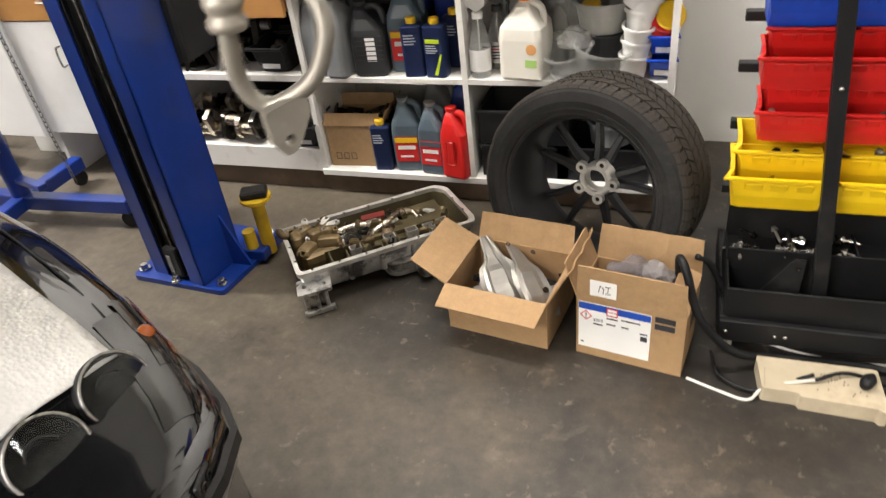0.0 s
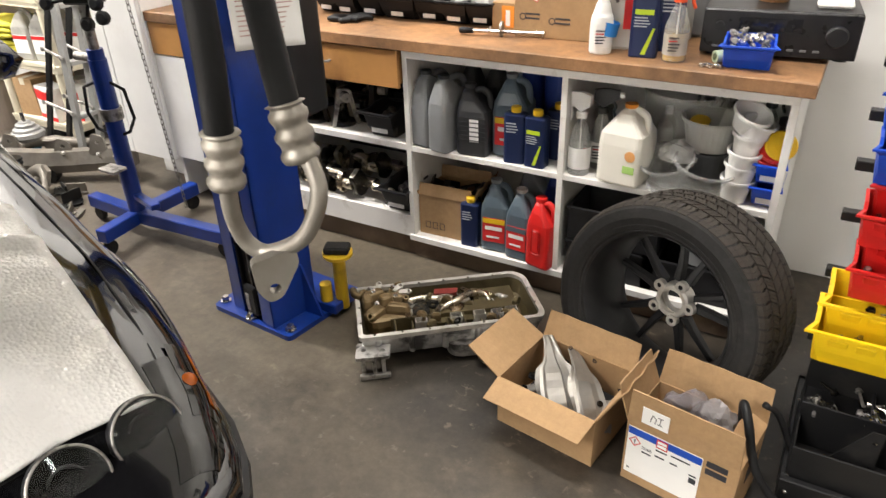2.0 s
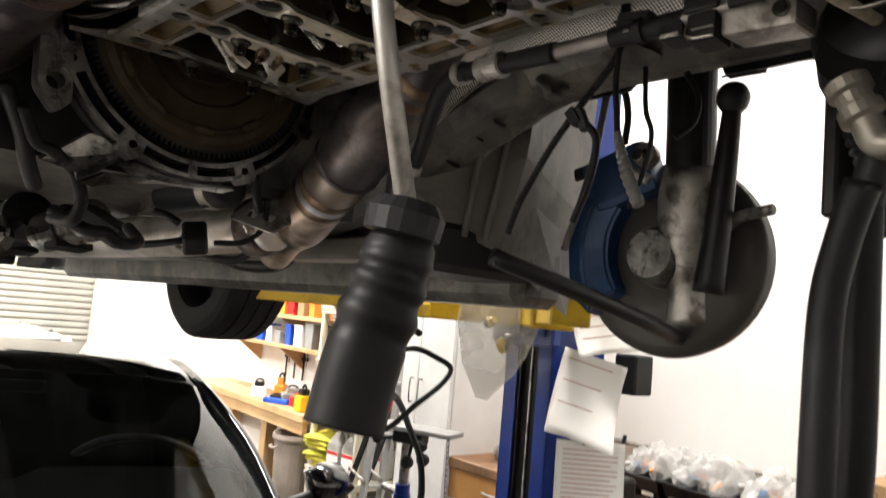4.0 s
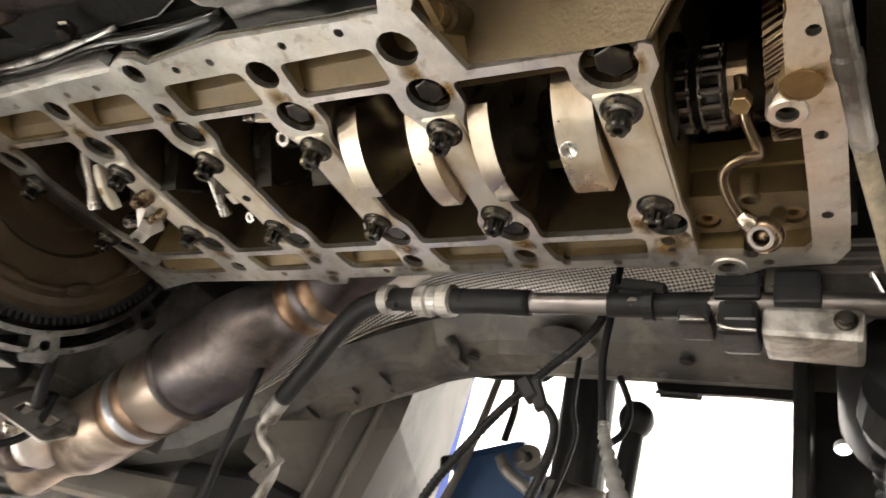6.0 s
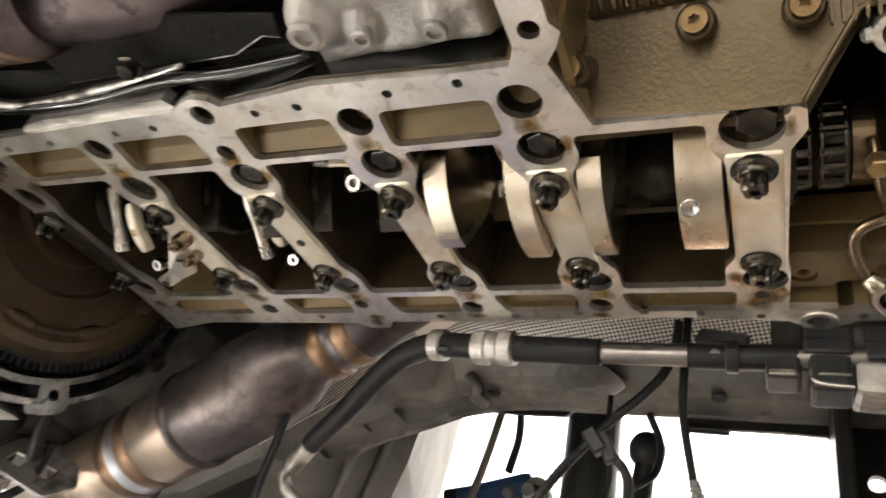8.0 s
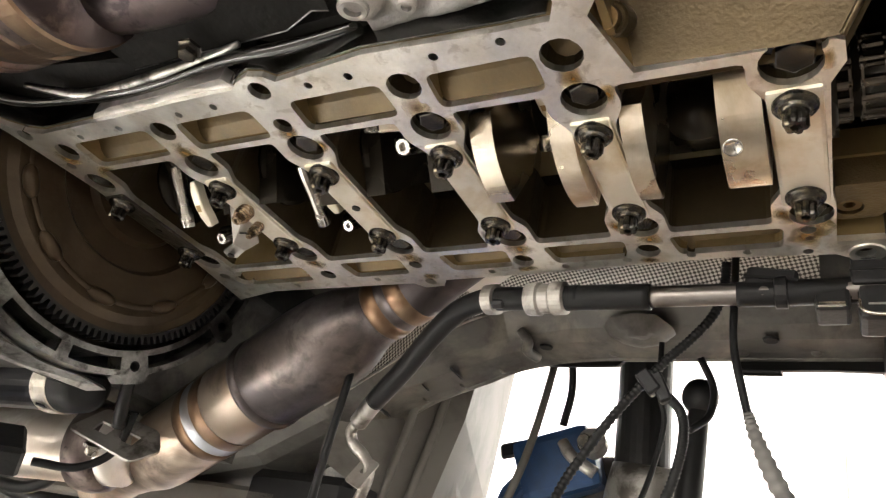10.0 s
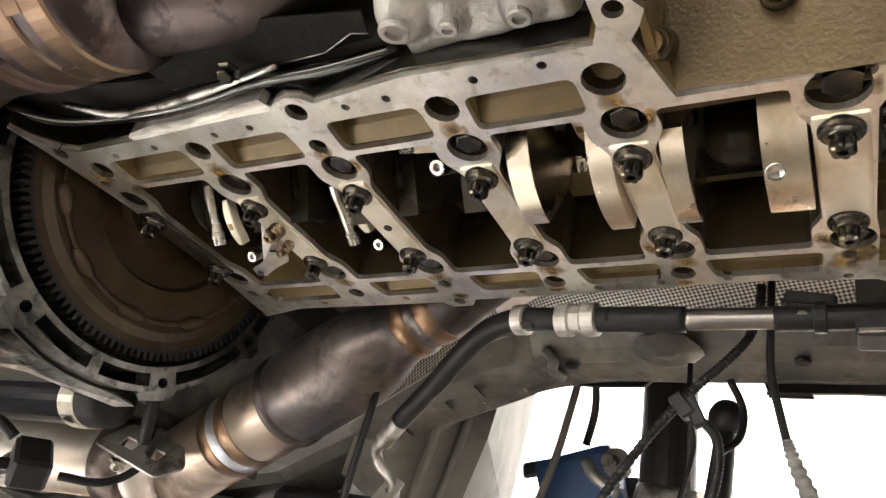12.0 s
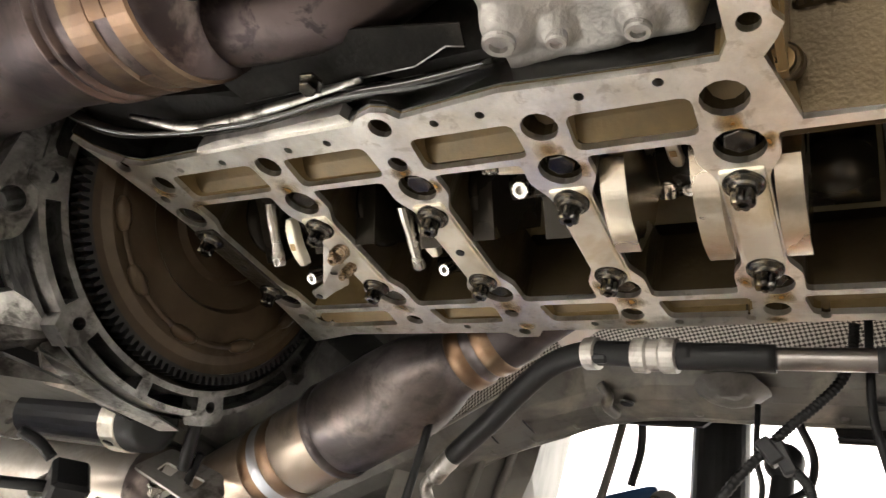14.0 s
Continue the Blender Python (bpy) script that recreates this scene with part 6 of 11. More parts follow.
part("boot", tube(bmesh.new(), [(.0555, .1390, -.100), (.0575, .1388, -.108), (.063, .138, -.124), (.071, .137, -.143), (.082, .136, -.165)], lambda s: .0030 + .0024 * min(1, s * 1.4) + .0006 * math.sin(s * 75), 14, 14), mat("grey_rubber_boot", (0.10, 0.097, 0.092), 0.6, 0, 20, 0.3), lead, "ribbed grey boot", smooth=True)

# braided line with an alloy ferrule at the front, and the pulley housing behind it
bh = thing("front_hose", ENG, "beige braided hose with a pale alloy ferrule", "hose")
part("elbow", Tube([(.228, -.150, .030), (.208, -.146, .006), (.194, -.136, -.012), (.1905, -.122, -.018), (.1915, -.108, -.020)], .0050, 16), M_CRIMP, bh, "alloy elbow", smooth=True)
FER = Matrix.Translation((.1912, -.112, -.0195)) @ Vector((.0098, .087, -.0045)).to_track_quat("Z", "Y").to_matrix().to_4x4()
part("ferrule", Lathe([(.0040, -.004), (.0056, -.003), (.0056, .014), (.0048, .016), (.0048, .040), (.0058, .042), (.0058, .052), (.0050, .054), (.0050, .086), (.0054, .087), (.0054, .092), (.0042, .094)], 22, FER), M_CRIMP, bh, "crimped alloy ferrule", smooth=False)
part("braid", Tube([(.2000, -.028, -.0240), (.2055, .010, -.0255), (.2100, .040, -.027), (.2170, .085, -.029), (.2310, .150, -.030), (.256, .25, -.030), (.285, .34, -.02)], .0046, 16), M_BRAIDH, bh, "beige braided hose", smooth=True)
part("tap", Tube([(.1955, -.056, .0105), (.1965, -.062, -.004), (.1965, -.064, -.016)], .0042, 12), M_CRIMP, bh, "small alloy tap", smooth=True)
pul = thing("front_pulley", ENG, "black belt pulley behind the front rail", "pulley")
part("rim", Lathe([(0, -.01), (.072, -.01), (.078, -.006), (.078, .02), (.074, .024), (0, .024)], 44, pose(.232, .03, .055, 0, 90, 6)), M_BLACK, pul, "smooth dark pulley", smooth=False)
part("boss", Lathe([(0, -.02), (.03, -.02), (.03, .0), (0, .0)], 28, pose(.235, .05, .03, 0, 90, 0)), M_BLACKMETAL, pul)
fn = thing("front_fan_housing", ENG, "grey round pump housing with a ribbed hose", "pump")
part("body", Lathe([(0, -.05), (.045, -.045), (.06, -.02), (.06, .03), (.045, .05), (0, .055)], 30, pose(.245, .235, -.03, 70, 0, 0)), M_BLACKMETAL, fn, smooth=True)
part("ribbed_hose", tube(bmesh.new(), [(.225, .21, -.075), (.23, .23, -.10), (.235, .25, -.13), (.24, .27, -.17)], lambda s: .022 + .003 * math.sin(s * 80), 16, 12), M_HOSE, fn, smooth=True)
part("cap", Lathe([(0, -.01), (.035, -.01), (.04, 0), (.04, .02), (0, .02)], 28, pose(.235, .20, -.06, 60, 20, 0)), M_BLACKMETAL, fn, smooth=False)

# ---- workbench along the wall ----
M_DRAWER = mat("orange_drawer_wood", (0.46, 0.23, 0.075), 0.4, 0, 3, 0.4, stain=(0.30, 0.14, 0.045), stain_scale=3.5, stain_amount=0.45, coat=0.2)
M_KICK = mat("old_dark_plank", (0.17, 0.12, 0.08), 0.8, 0, 4, 0.6, stain=(0.05, 0.035, 0.025), stain_scale=5, stain_amount=0.5, bump=0.2)
M_SHELF = mat("dirty_white_shelf", (0.76, 0.74, 0.70), 0.55, 0, 6, 0.1, stain=(0.42, 0.37, 0.30), stain_scale=14, stain_amount=0.15)
M_LABEL = mat("white_label", (0.80, 0.79, 0.76), 0.6, 0, 10, 0.05)
M_INK = mat("black_ink", (0.03, 0.03, 0.035), 0.6)

bench = thing("workbench", pose(0, 0, 0), "worn wooden worktop on white open shelves with an orange drawer", "workbench")
part("worktop", Box(-2.66, .035, 2.375, 2.998, .868, .910, .003), M_WOODTOP, bench, "brown wooden worktop, grey with grime")
for x in (-1.325, -.705):
    part("upright", Box(x, x + .020, 2.40, 2.99, .10, .862), M_SHELF, bench)
part("end_panel", Box(-.022, .0, 2.40, 2.99, .0, .868), M_WHITE, bench, "white painted end panel")
part("front_rail", Box(-1.325, .0, 2.398, 2.42, .838, .867), M_SHELF, bench)
part("back_panel", Box(-1.31, -.02, 2.972, 2.985, .10, .862), M_WHITE, bench)
for x0, x1 in ((-1.305, -.705), (-.685, -.022)):
    part("shelf", Box(x0, x1, 2.402, 2.975, .478, .498, .001), M_SHELF, bench, "scuffed white shelf")
part("bottom_shelf", Box(-1.325, .0, 2.39, 2.975, .088, .112, .001), M_SHELF, bench)
part("kick_board", Box(-1.32, -.02, 2.42, 2.44, .0, .088), M_KICK, bench, "dark old plank at the foot")
# open bay with the drawer above it
part("upright", Box(-2.07, -2.05, 2.40, 2.99, .0, .73), M_SHELF, bench)
part("shelf", Box(-2.05, -1.325, 2.41, 2.975, .475, .500, .001), M_SHELF, bench)
part("shelf", Box(-2.05, -1.325, 2.41, 2.975, .165, .195, .001), M_SHELF, bench)
part("shelf_face", Box(-2.05, -1.325, 2.40, 2.41, .10, .195), M_SHELF, bench)
part("kick_board", Box(-2.05, -1.325, 2.43, 2.45, .0, .10), M_KICK, bench)
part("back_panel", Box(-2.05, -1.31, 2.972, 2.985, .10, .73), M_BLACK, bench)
for x0, x1 in ((-2.05, -1.335), (-2.655, -2.06)):
    dr = part("drawer", Box(x0, x1, 2.382, 2.40, .725, .864, .002), M_DRAWER, bench, "orange wooden drawer front")
    part("drawer_pull", Tube([((x0 + x1) / 2 - .05, 2.382, .80), ((x0 + x1) / 2 - .045, 2.362, .80), ((x0 + x1) / 2 + .045, 2.362, .80), ((x0 + x1) / 2 + .05, 2.382, .80)], .005, 8), M_CRIMP, dr, "small metal pull")
part("drawer_carcass", Box(-2.655, -1.335, 2.402, 2.97, .74, .866), M_DRAWER, bench)
for x0, x1 in ((-2.655, -2.365), (-2.36, -2.07)):
    dr = part("cupboard_door", Box(x0, x1, 2.385, 2.403, .225, .72, .002), M_WHITE, bench, "white cupboard door")
    part("handle", Tube([(x1 - .04 if x0 < -2.5 else x0 + .04, 2.385, .62), (x1 - .04 if x0 < -2.5 else x0 + .04, 2.36, .615), (x1 - .04 if x0 < -2.5 else x0 + .04, 2.36, .545), (x1 - .04 if x0 < -2.5 else x0 + .04, 2.385, .54)], .004, 8), M_CRIMP, dr)
part("cupboard", Box(-2.655, -2.07, 2.405, 2.97, .22, .735), M_WHITE, bench)
part("plinth", Box(-2.60, -2.07, 2.58, 2.96, 0, .219), M_WHITE, bench, "pale recessed plinth")
part("end_panel", Box(-2.657, -2.635, 2.40, 2.96, 0, .219, .002), M_WHITE, bench)

tall = thing("tall_cabinet", pose(0, 0, 0), "tall white cabinet with two plain doors over a recessed plinth", "cabinet")
part("body", Box(-3.055, -2.662, 2.372, 2.99, .21, 2.10, .003), M_WHITE, tall)
for x0, x1 in ((-3.052, -2.925), (-2.920, -2.665)):
    dr = part("door", Box(x0, x1, 2.350, 2.370, .215, 2.09, .003), M_WHITE, tall)
    hx = x1 - .03 if x0 < -3 else x0 + .035
    part("handle", Tube([(hx, 2.350, 1.24), (hx, 2.328, 1.235), (hx, 2.328, 1.13), (hx, 2.350, 1.125)], .004, 8), M_CRIMP, dr)
part("plinth", Box(-3.05, -2.665, 2.60, 2.98, 0, .209), M_WHITE, tall, "pale recessed plinth")

# ---- blue two-post lift column with its arms ----
M_YELLOW = mat("yellow_enamel", (0.62, 0.40, 0.02), 0.4, 0.05, 7, 0.3, stain=(0.18, 0.12, 0.03), stain_scale=8, stain_amount=0.35)
lift = thing("lift_column", pose(0, 0, 0), "blue steel two-post car lift column bolted to the floor", "car lift")
POST = pose(-1.575, 1.830, 0, 0, 0, -12) @ Matrix.Diagonal((.845, .70, 1, 1)) @ Matrix.Translation((1.6, -1.9, 0))
bm = bmesh.new()
for x0, x1, y0, y1 in ((-1.745, -1.733, 1.76, 2.04), (-1.467, -1.455, 1.76, 2.04), (-1.745, -1.455, 2.028, 2.04), (-1.745, -1.665, 1.76, 1.772), (-1.535, -1.455, 1.76, 1.772)):
    box(bm, x0, x1, y0, y1, .02, 3.4, .002)
part("column", bm, M_BLUE, lift, "blue enamelled steel channel", at=POST)
part("inner_channel", Box(-1.70, -1.50, 1.79, 1.80, .03, 1.5), M_BLACKMETAL, lift, "dark inner slide", at=POST)
for x in (-1.662, -1.54):
    part("guide_rail", Box(x, x + .012, 1.770, 1.80, .05, 3.3, .002), M_BLACKMETAL, lift, at=POST)
part("cable", Tube([(-1.60, 1.785, .05), (-1.60, 1.785, 1.6), (-1.60, 1.785, 3.3)], .005, 8, 1, False), M_CRIMP, lift, at=POST)
bp = part("base_plate", Sheet(round_poly([(-1.79, 1.725), (-1.395, 1.695), (-1.345, 2.07), (-1.775, 2.10)], .02), [], 0, .020), M_BLUE, lift)
for x, y in ((-1.765, 1.765), (-1.60, 1.725), (-1.42, 1.735), (-1.375, 1.98), (-1.76, 2.06)):
    part("anchor_bolt", hexbolt(bmesh.new(), .014, .022, pose(x, y, .020, 0, 0, 15), 6, .022), M_BRIGHT, bp)
part("gusset", Sheet([(0, 0), (.085, 0), (.004, .22), (0, .22)], [], 0, .010, pose(-1.455, 1.86, .02, 90, 0, 0)), M_BLUE, lift)
part("latch_box", Box(-1.64, -1.56, 1.755, 1.79, .03, .15, .008), M_BLACK, lift, "small black sheave cover", at=POST)
part("latch_plate", Box(-1.625, -1.60, 1.750, 1.757, .05, .12, .002), M_CRIMP, lift, at=POST)
# carriage with two arms and lifting pads
car_z = 1.60
part("carriage", Box(-1.73, -1.47, 1.70, 1.80, 1.50, 1.78, .008), M_BLUE, lift)
for a, b, c in (((-1.66, 1.70), (-2.05, 1.42), (-2.38, 1.20)), ((-1.54, 1.70), (-1.30, 1.48), (-1.08, 1.30))):
    d = Vector((c[0] - a[0], c[1] - a[1], 0))
    turn = math.degrees(math.atan2(d.y, d.x))
    L = d.length
    bm = Box(-.03, L * .62, -.055, .055, -.045, .045, .006)
    arm = part("swing_arm", bm, M_YELLOW, lift, "yellow telescopic lift arm", at=pose(a[0], a[1], car_z, 0, 0, turn))
    part("inner_arm", Box(L * .45, L + .05, -.042, .042, -.034, .034, .004), M_YELLOW, arm)
    part("pad_post", Lathe([(.028, 0), (.028, .06), (.06, .065), (.065, .075), (.065, .09), (0, .09)], 20, pose(L, 0, .03)), M_YELLOW, arm)
    part("rubber_pad", Lathe([(0, .09), (.055, .09), (.055, .108), (0, .108)], 20, pose(L, 0, .03)), M_RUBBER, arm)
    part("pivot", Lathe([(0, -.07), (.04, -.07), (.04, .07), (0, .07)], 20), M_BLUE, arm)
part("arm_lock_bar", Box(-2.15, -1.72, 1.36, 1.44, 1.555, 1.60, .006), M_YELLOW, lift, at=pose(0, 0, 0))
part("arm_head", Box(-1.60, -1.47, 1.57, 1.67, 1.665, 1.775, .010), M_YELLOW, lift, "yellow steel arm head")
# height adapters on their rack
for x, y, h, r in ((-1.345, 1.945, .235, .024), (-1.385, 1.905, .13, .022)):
    ad = part("adapter", Lathe([(0, .02), (r, .02), (r, h), (0, h)], 20, pose(x, y, 0)), M_YELLOW, lift, "yellow height adapter")
    if h > .2:
        part("cap", Lathe([(0, h), (.05, h), (.055, h + .006), (.055, h + .016), (0, h + .018)], 24, pose(x, y, 0)), M_YELLOW, ad)
        part("rubber_block", Box(-.045, .045, -.03, .03, h + .018, h + .045, .006), M_RUBBER, ad, at=pose(x, y, 0, 0, 0, 25))
part("adapter_rack", Box(-1.455, -1.33, 1.88, 2.0, .02, .06, .004), M_BLUE, lift)
pu = thing("power_unit", pose(0, 0, 0), "black hydraulic power unit behind the lift column", "power unit")
part("tank", Box(-1.455, -1.40, 1.90, 2.06, .74, 1.12, .015, 2), M_BLACK, pu)
part("cap", Lathe([(.03, 0), (.03, .02), (.012, .03), (0, .03)], 18, pose(-1.428, 1.97, 1.12)), M_BLACK, pu)
part("switch_box", Box(-1.42, -1.34, 1.93, 2.02, 1.38, 1.50, .006), M_BLACK, pu, "grey and black control box")
part("lever", Tube([(-1.42, 1.95, 1.12), (-1.39, 1.94, 1.18), (-1.37, 1.94, 1.26)], .006, 8), M_BLACK, pu, smooth=True)


def paper(name, w, h, m, curl, label, bars):
    """A sheet held at its top; curl bends its lower corners forward. Text shows as rows of bars."""
    bm = bmesh.new()
    n = 10
    g = [[bm.verts.new((w * (i / n - .5), -curl * (j / n) ** 2 * (0.4 + abs(i / n - .35) * 1.3), -h * j / n)) for i in range(n + 1)] for j in range(n + 1)]
    for j in range(n):
        for i in range(n):
            bm.faces.new((g[j][i], g[j][i + 1], g[j + 1][i + 1], g[j + 1][i]))
    t = thing(name, m, label, "paper")
    ob = part("sheet", bm, M_LABEL, t, smooth=True)
    ob.modifiers.new("thickness", "SOLIDIFY").thickness = .0006
    for k in range(bars):
        z = -h * (.10 + .78 * k / max(1, bars))
        y = -curl * (-z / h) ** 2 * .75 - .0025
        part("printed_line", Box(-w * .40, w * (.40 - .1 * (k % 3 == 0)), y - .0002, y, z - .0035, z), M_PALEINK, t)
    return t


M_PALEINK = mat("pale_print", (0.50, 0.34, 0.30), 0.7)
paper("wall_chart", .20, .24, pose(-1.385, 1.80, 1.245, 0, 0, 52), .02, "printed paper chart clipped to the blue column", 14)
paper("notice_sheet", .19, .24, pose(-1.385, 1.80, 1.485, 0, 14, 50), .10, "curled white notice taped to the blue column", 3)
paper("notice_sheet", .20, .16, pose(-1.385, 1.81, 1.66, 0, -12, 46), .09, "curled pale notice taped to the blue column", 4)
clip = thing("bulldog_clip", pose(-1.390, 1.795, 1.245, 0, 0, -38), "small steel clip holding the chart", "clip")
part("body", Box(-.003, .012, -.02, .02, -.012, .018, .003), M_CRIMP, clip)

# zip bag with parts hanging from the carriage
M_BAG = mat("clear_plastic_bag", (0.50, 0.48, 0.42), 0.25, 0, 9, 0.3, alpha=0.42, bump=0.6, bump_scale=30)
bag = thing("parts_bag", pose(-1.52, 1.545, 1.665, 0, 8, 46), "clear zip bag of small parts hanging from the lift arm", "bag")
bm = bmesh.new()
secs = []
for z, w, d in ((0, .118, .005), (-.02, .118, .008), (-.06, .120, .018), (-.12, .112, .034), (-.18, .100, .045), (-.24, .075, .034), (-.29, .040, .018), (-.325, .012, .006)):
    secs.append([(w * math.cos(a) + .012 * noise.noise(Vector((z * 20, a, 1))), d * math.sin(a) + .01 * noise.noise(Vector((z * 17, a, 5))), z) for a in [2 * math.pi * k / 16 for k in range(16)]])
loft(bm, secs)
part("film", bm, M_BAG, bag, smooth=True)
part("zip_strip", Box(-.12, .12, -.007, .007, -.016, .0, .002), mat("green_zip", (0.35, 0.50, 0.38), 0.4), bag)
for k in range(7):
    part("part_inside", hexbolt(bmesh.new(), .012, .02, pose(random.uniform(-.05, .05), random.uniform(-.012, .012), random.uniform(-.17, -.10), random.uniform(0, 180), random.uniform(0, 90), 0), 6, .016), M_YELLOW if k % 2 else M_BOLT, bag)

# ---- wheel leaning on the shelves ----
M_RIM = mat("gunmetal_rim", (0.022, 0.022, 0.023), 0.42, 0.3, 8, 0.4, stain=(0.05, 0.046, 0.042), stain_scale=6, stain_amount=0.2)
M_HUB = mat("bare_hub_alloy", (0.62, 0.60, 0.56), 0.38, 0.6, 12, 0.2, stain=(0.3, 0.26, 0.2), stain_scale=14, stain_amount=0.15)
TILT = pose(-.205, 2.040, .331, -9, 0, -17) @ Matrix.Diagonal((.955, .955, .955, 1))
wheel = thing("mounted_tyre", TILT, "worn low-profile tyre on a black alloy rim, leaning on the shelves", "tyre")
TO_Y = pose(0, 0, 0, 90, 0, 0)      # local axis along -y: the open back of the rim faces out
prof = [(.243, .112), (.252, .122), (.285, .130), (.312, .124), (.326, .110), (.331, .095)]
grooves = []
for y in (.066, .022, -.022, -.066):
    grooves += [(.3270, y + .007), (.323, y + .006), (.323, y - .006), (.3270, y - .007)]
tyre = Lathe([(.235, .108)] + prof + grooves + [(r, -h) for r, h in reversed(prof)] + [(.235, -.108)], 96, TO_Y)
ty = part("tyre", tyre, M_RUBBER, wheel, "worn black tyre", smooth=False)
M_TREAD = mat("dusty_tread_rubber", (0.048, 0.042, 0.036), 0.8, 0, 14, 0.5, spec=0.2, stain=(0.060, 0.052, 0.042), stain_scale=9, stain_amount=0.4, bump=0.2, bump_scale=220)
blk, edge = bmesh.new(), bmesh.new()
for a, b in ((-.0145, -.0052), (-.0038, .0046), (.0058, .0145)):
    loft(blk, [[(r, y, q + y * .45) for r, q in ((.3235, a), (.3335, a), (.3335, b), (.3235, b))] for y in (-.0178, .0178)])
for a, b in ((-.0138, .0), (.0010, .0138)):
    loft(edge, [[(r - dr, y, q + 9 * y * y) for r, q in ((.3220, a), (.3335, a), (.3335, b), (.3220, b))] for y, dr in ((-.0200, 0), (.0, .0006), (.0180, .0045), (.0300, .0125))])
blk, edge = mesh_of(blk, "tread_block"), mesh_of(edge, "shoulder_block")
for me in (blk, edge):
    me.materials.append(M_TREAD)
for row, y in enumerate((-.088, -.044, .0, .044, .088)):
    for k in range(60):
        turn = pose(0, y, 0, 0, 360 / 60 * (k + .27 * row), 0)
        part("tread_block", edge if row in (0, 4) else blk, M_TREAD, ty, at=turn @ Matrix.Diagonal((1, -1 if y < 0 else 1, 1, 1)))
part("side_ring", Lathe([(.262, .1265), (.264, .129), (.266, .1275)], 80, TO_Y), M_RUBBER, ty, smooth=True)
barrel = Lathe([(.243, .115), (.247, .118), (.247, .108), (.238, .103), (.232, .095), (.224, .06), (.221, -.05), (.226, -.098), (.236, -.108), (.236, -.113), (.228, -.112), (.222, -.102), (.214, -.06), (.216, .05), (.226, .095), (.236, .112)], 80, TO_Y)
part("barrel", barrel, M_RIM, wheel, "dark deep rim barrel", smooth=True)
spoke = bmesh.new()
for s in (-1, 1):
    secs = []
    for r, off, w, d0, d1 in ((.060, .016, .014, .055, .085), (.11, .026, .013, .062, .090), (.17, .044, .0115, .072, .096), (.222, .060, .0120, .080, .100)):
        secs.append([(s * off - w, d1, r), (s * off - w * .8, d0, r), (s * off + w * .8, d0, r), (s * off + w, d1, r)])
    loft(spoke, secs)
bmesh.ops.bevel(spoke, geom=spoke.edges[:], offset=.003, segments=1, affect="EDGES")
spoke = mesh_of(spoke, "spoke")
spoke.materials.append(M_RIM)
for k in range(5):
    part("spoke", spoke, M_RIM, wheel, "dark split spoke", at=pose(0, 0, 0, 0, 72 * k + 8, 0))
hub = part("hub_face", Lathe([(.0365, -.034), (.046, -.034), (.053, -.040), (.055, -.050), (.055, -.085), (.0365, -.085)], 44, TO_Y), M_HUB, wheel, "bare silver hub face", smooth=False)
for k in range(5):
    a = radians(72 * k + 20)
    lug = part("lug_pad", Lathe([(.008, -.030), (.017, -.030), (.018, -.034), (.018, -.05), (.008, -.05)], 20, pose(.060 * math.sin(a), 0, .060 * math.cos(a)) @ TO_Y), M_HUB, hub)
    part("lug_hole", Lathe([(0, -.034), (.0079, -.034), (.0079, -.036), (0, -.036)], 14, pose(.060 * math.sin(a), 0, .060 * math.cos(a)) @ TO_Y), M_BLACK, lug)
part("valve", Tube([(.02, .09, .205), (.02, .07, .20), (.02, .055, .197)], .005, 8), M_BRIGHT, wheel)

for piece in [hub] + [ob for ob in wheel.children if ob.name.startswith("spoke")]:
    piece.matrix_basis = Matrix.Translation((0, -.028, 0)) @ piece.matrix_basis

# ---- things on the floor ----
def rsec(w, d, r, z, n=3, ox=0.0, oy=0.0):
    """A rounded rectangle as a loop at height z."""
    out = []
    for cx, cy, a0 in ((1, 1, 0), (-1, 1, 90), (-1, -1, 180), (1, -1, 270)):
        for k in range(n + 1):
            a = radians(a0 + 90 * k / n)
            out.append((ox + cx * (w / 2 - r) + r * math.cos(a), oy + cy * (d / 2 - r) + r * math.sin(a), z))
    return out


def body(sections):
    return loft(bmesh.new(), [rsec(*s) for s in sections])


def carton(name, m, w, d, h, flaps, label, wear=0.004):
    """An open cardboard box; flaps holds the outward lean in degrees of front, right, back and left (0 stands up, 90 lies flat)."""
    t = thing(name, m, label, "cardboard box")
    th = .004
    ring = lambda o, z: [(x * (w / 2 - o), y * (d / 2 - o), z) for x, y in ((-1, -1), (1, -1), (1, 1), (-1, 1))]
    bm = loft(bmesh.new(), [ring(0, 0), ring(0, h), ring(th, h), ring(th, .006)])
    part("body", bm, M_CARD, t)
    for k, (lean, length) in enumerate(flaps):
        if lean is None:
            continue
        side, off, turn = ((w, d / 2, 0), (d, w / 2, 90), (w, d / 2, 180), (d, w / 2, 270))[k]
        bm = bmesh.new()
        n = 6
        a = [[bm.verts.new((side * (i / n - .5) * (1 - .04 * j), -.003 + wear * math.sin(3.1 * i + k) * j, length * j)) for i in range(n + 1)] for j in (0, .5, 1)]
        b = [[bm.verts.new((v.co.x, v.co.y + th, v.co.z)) for v in row] for row in a]
        for j in range(2):
            for i in range(n):
                bm.faces.new((a[j][i], a[j][i + 1], a[j + 1][i + 1], a[j + 1][i]))
                bm.faces.new((b[j][i + 1], b[j][i], b[j + 1][i], b[j + 1][i + 1]))
        for i in range(n):
            bm.faces.new((a[2][i], a[2][i + 1], b[2][i + 1], b[2][i]))
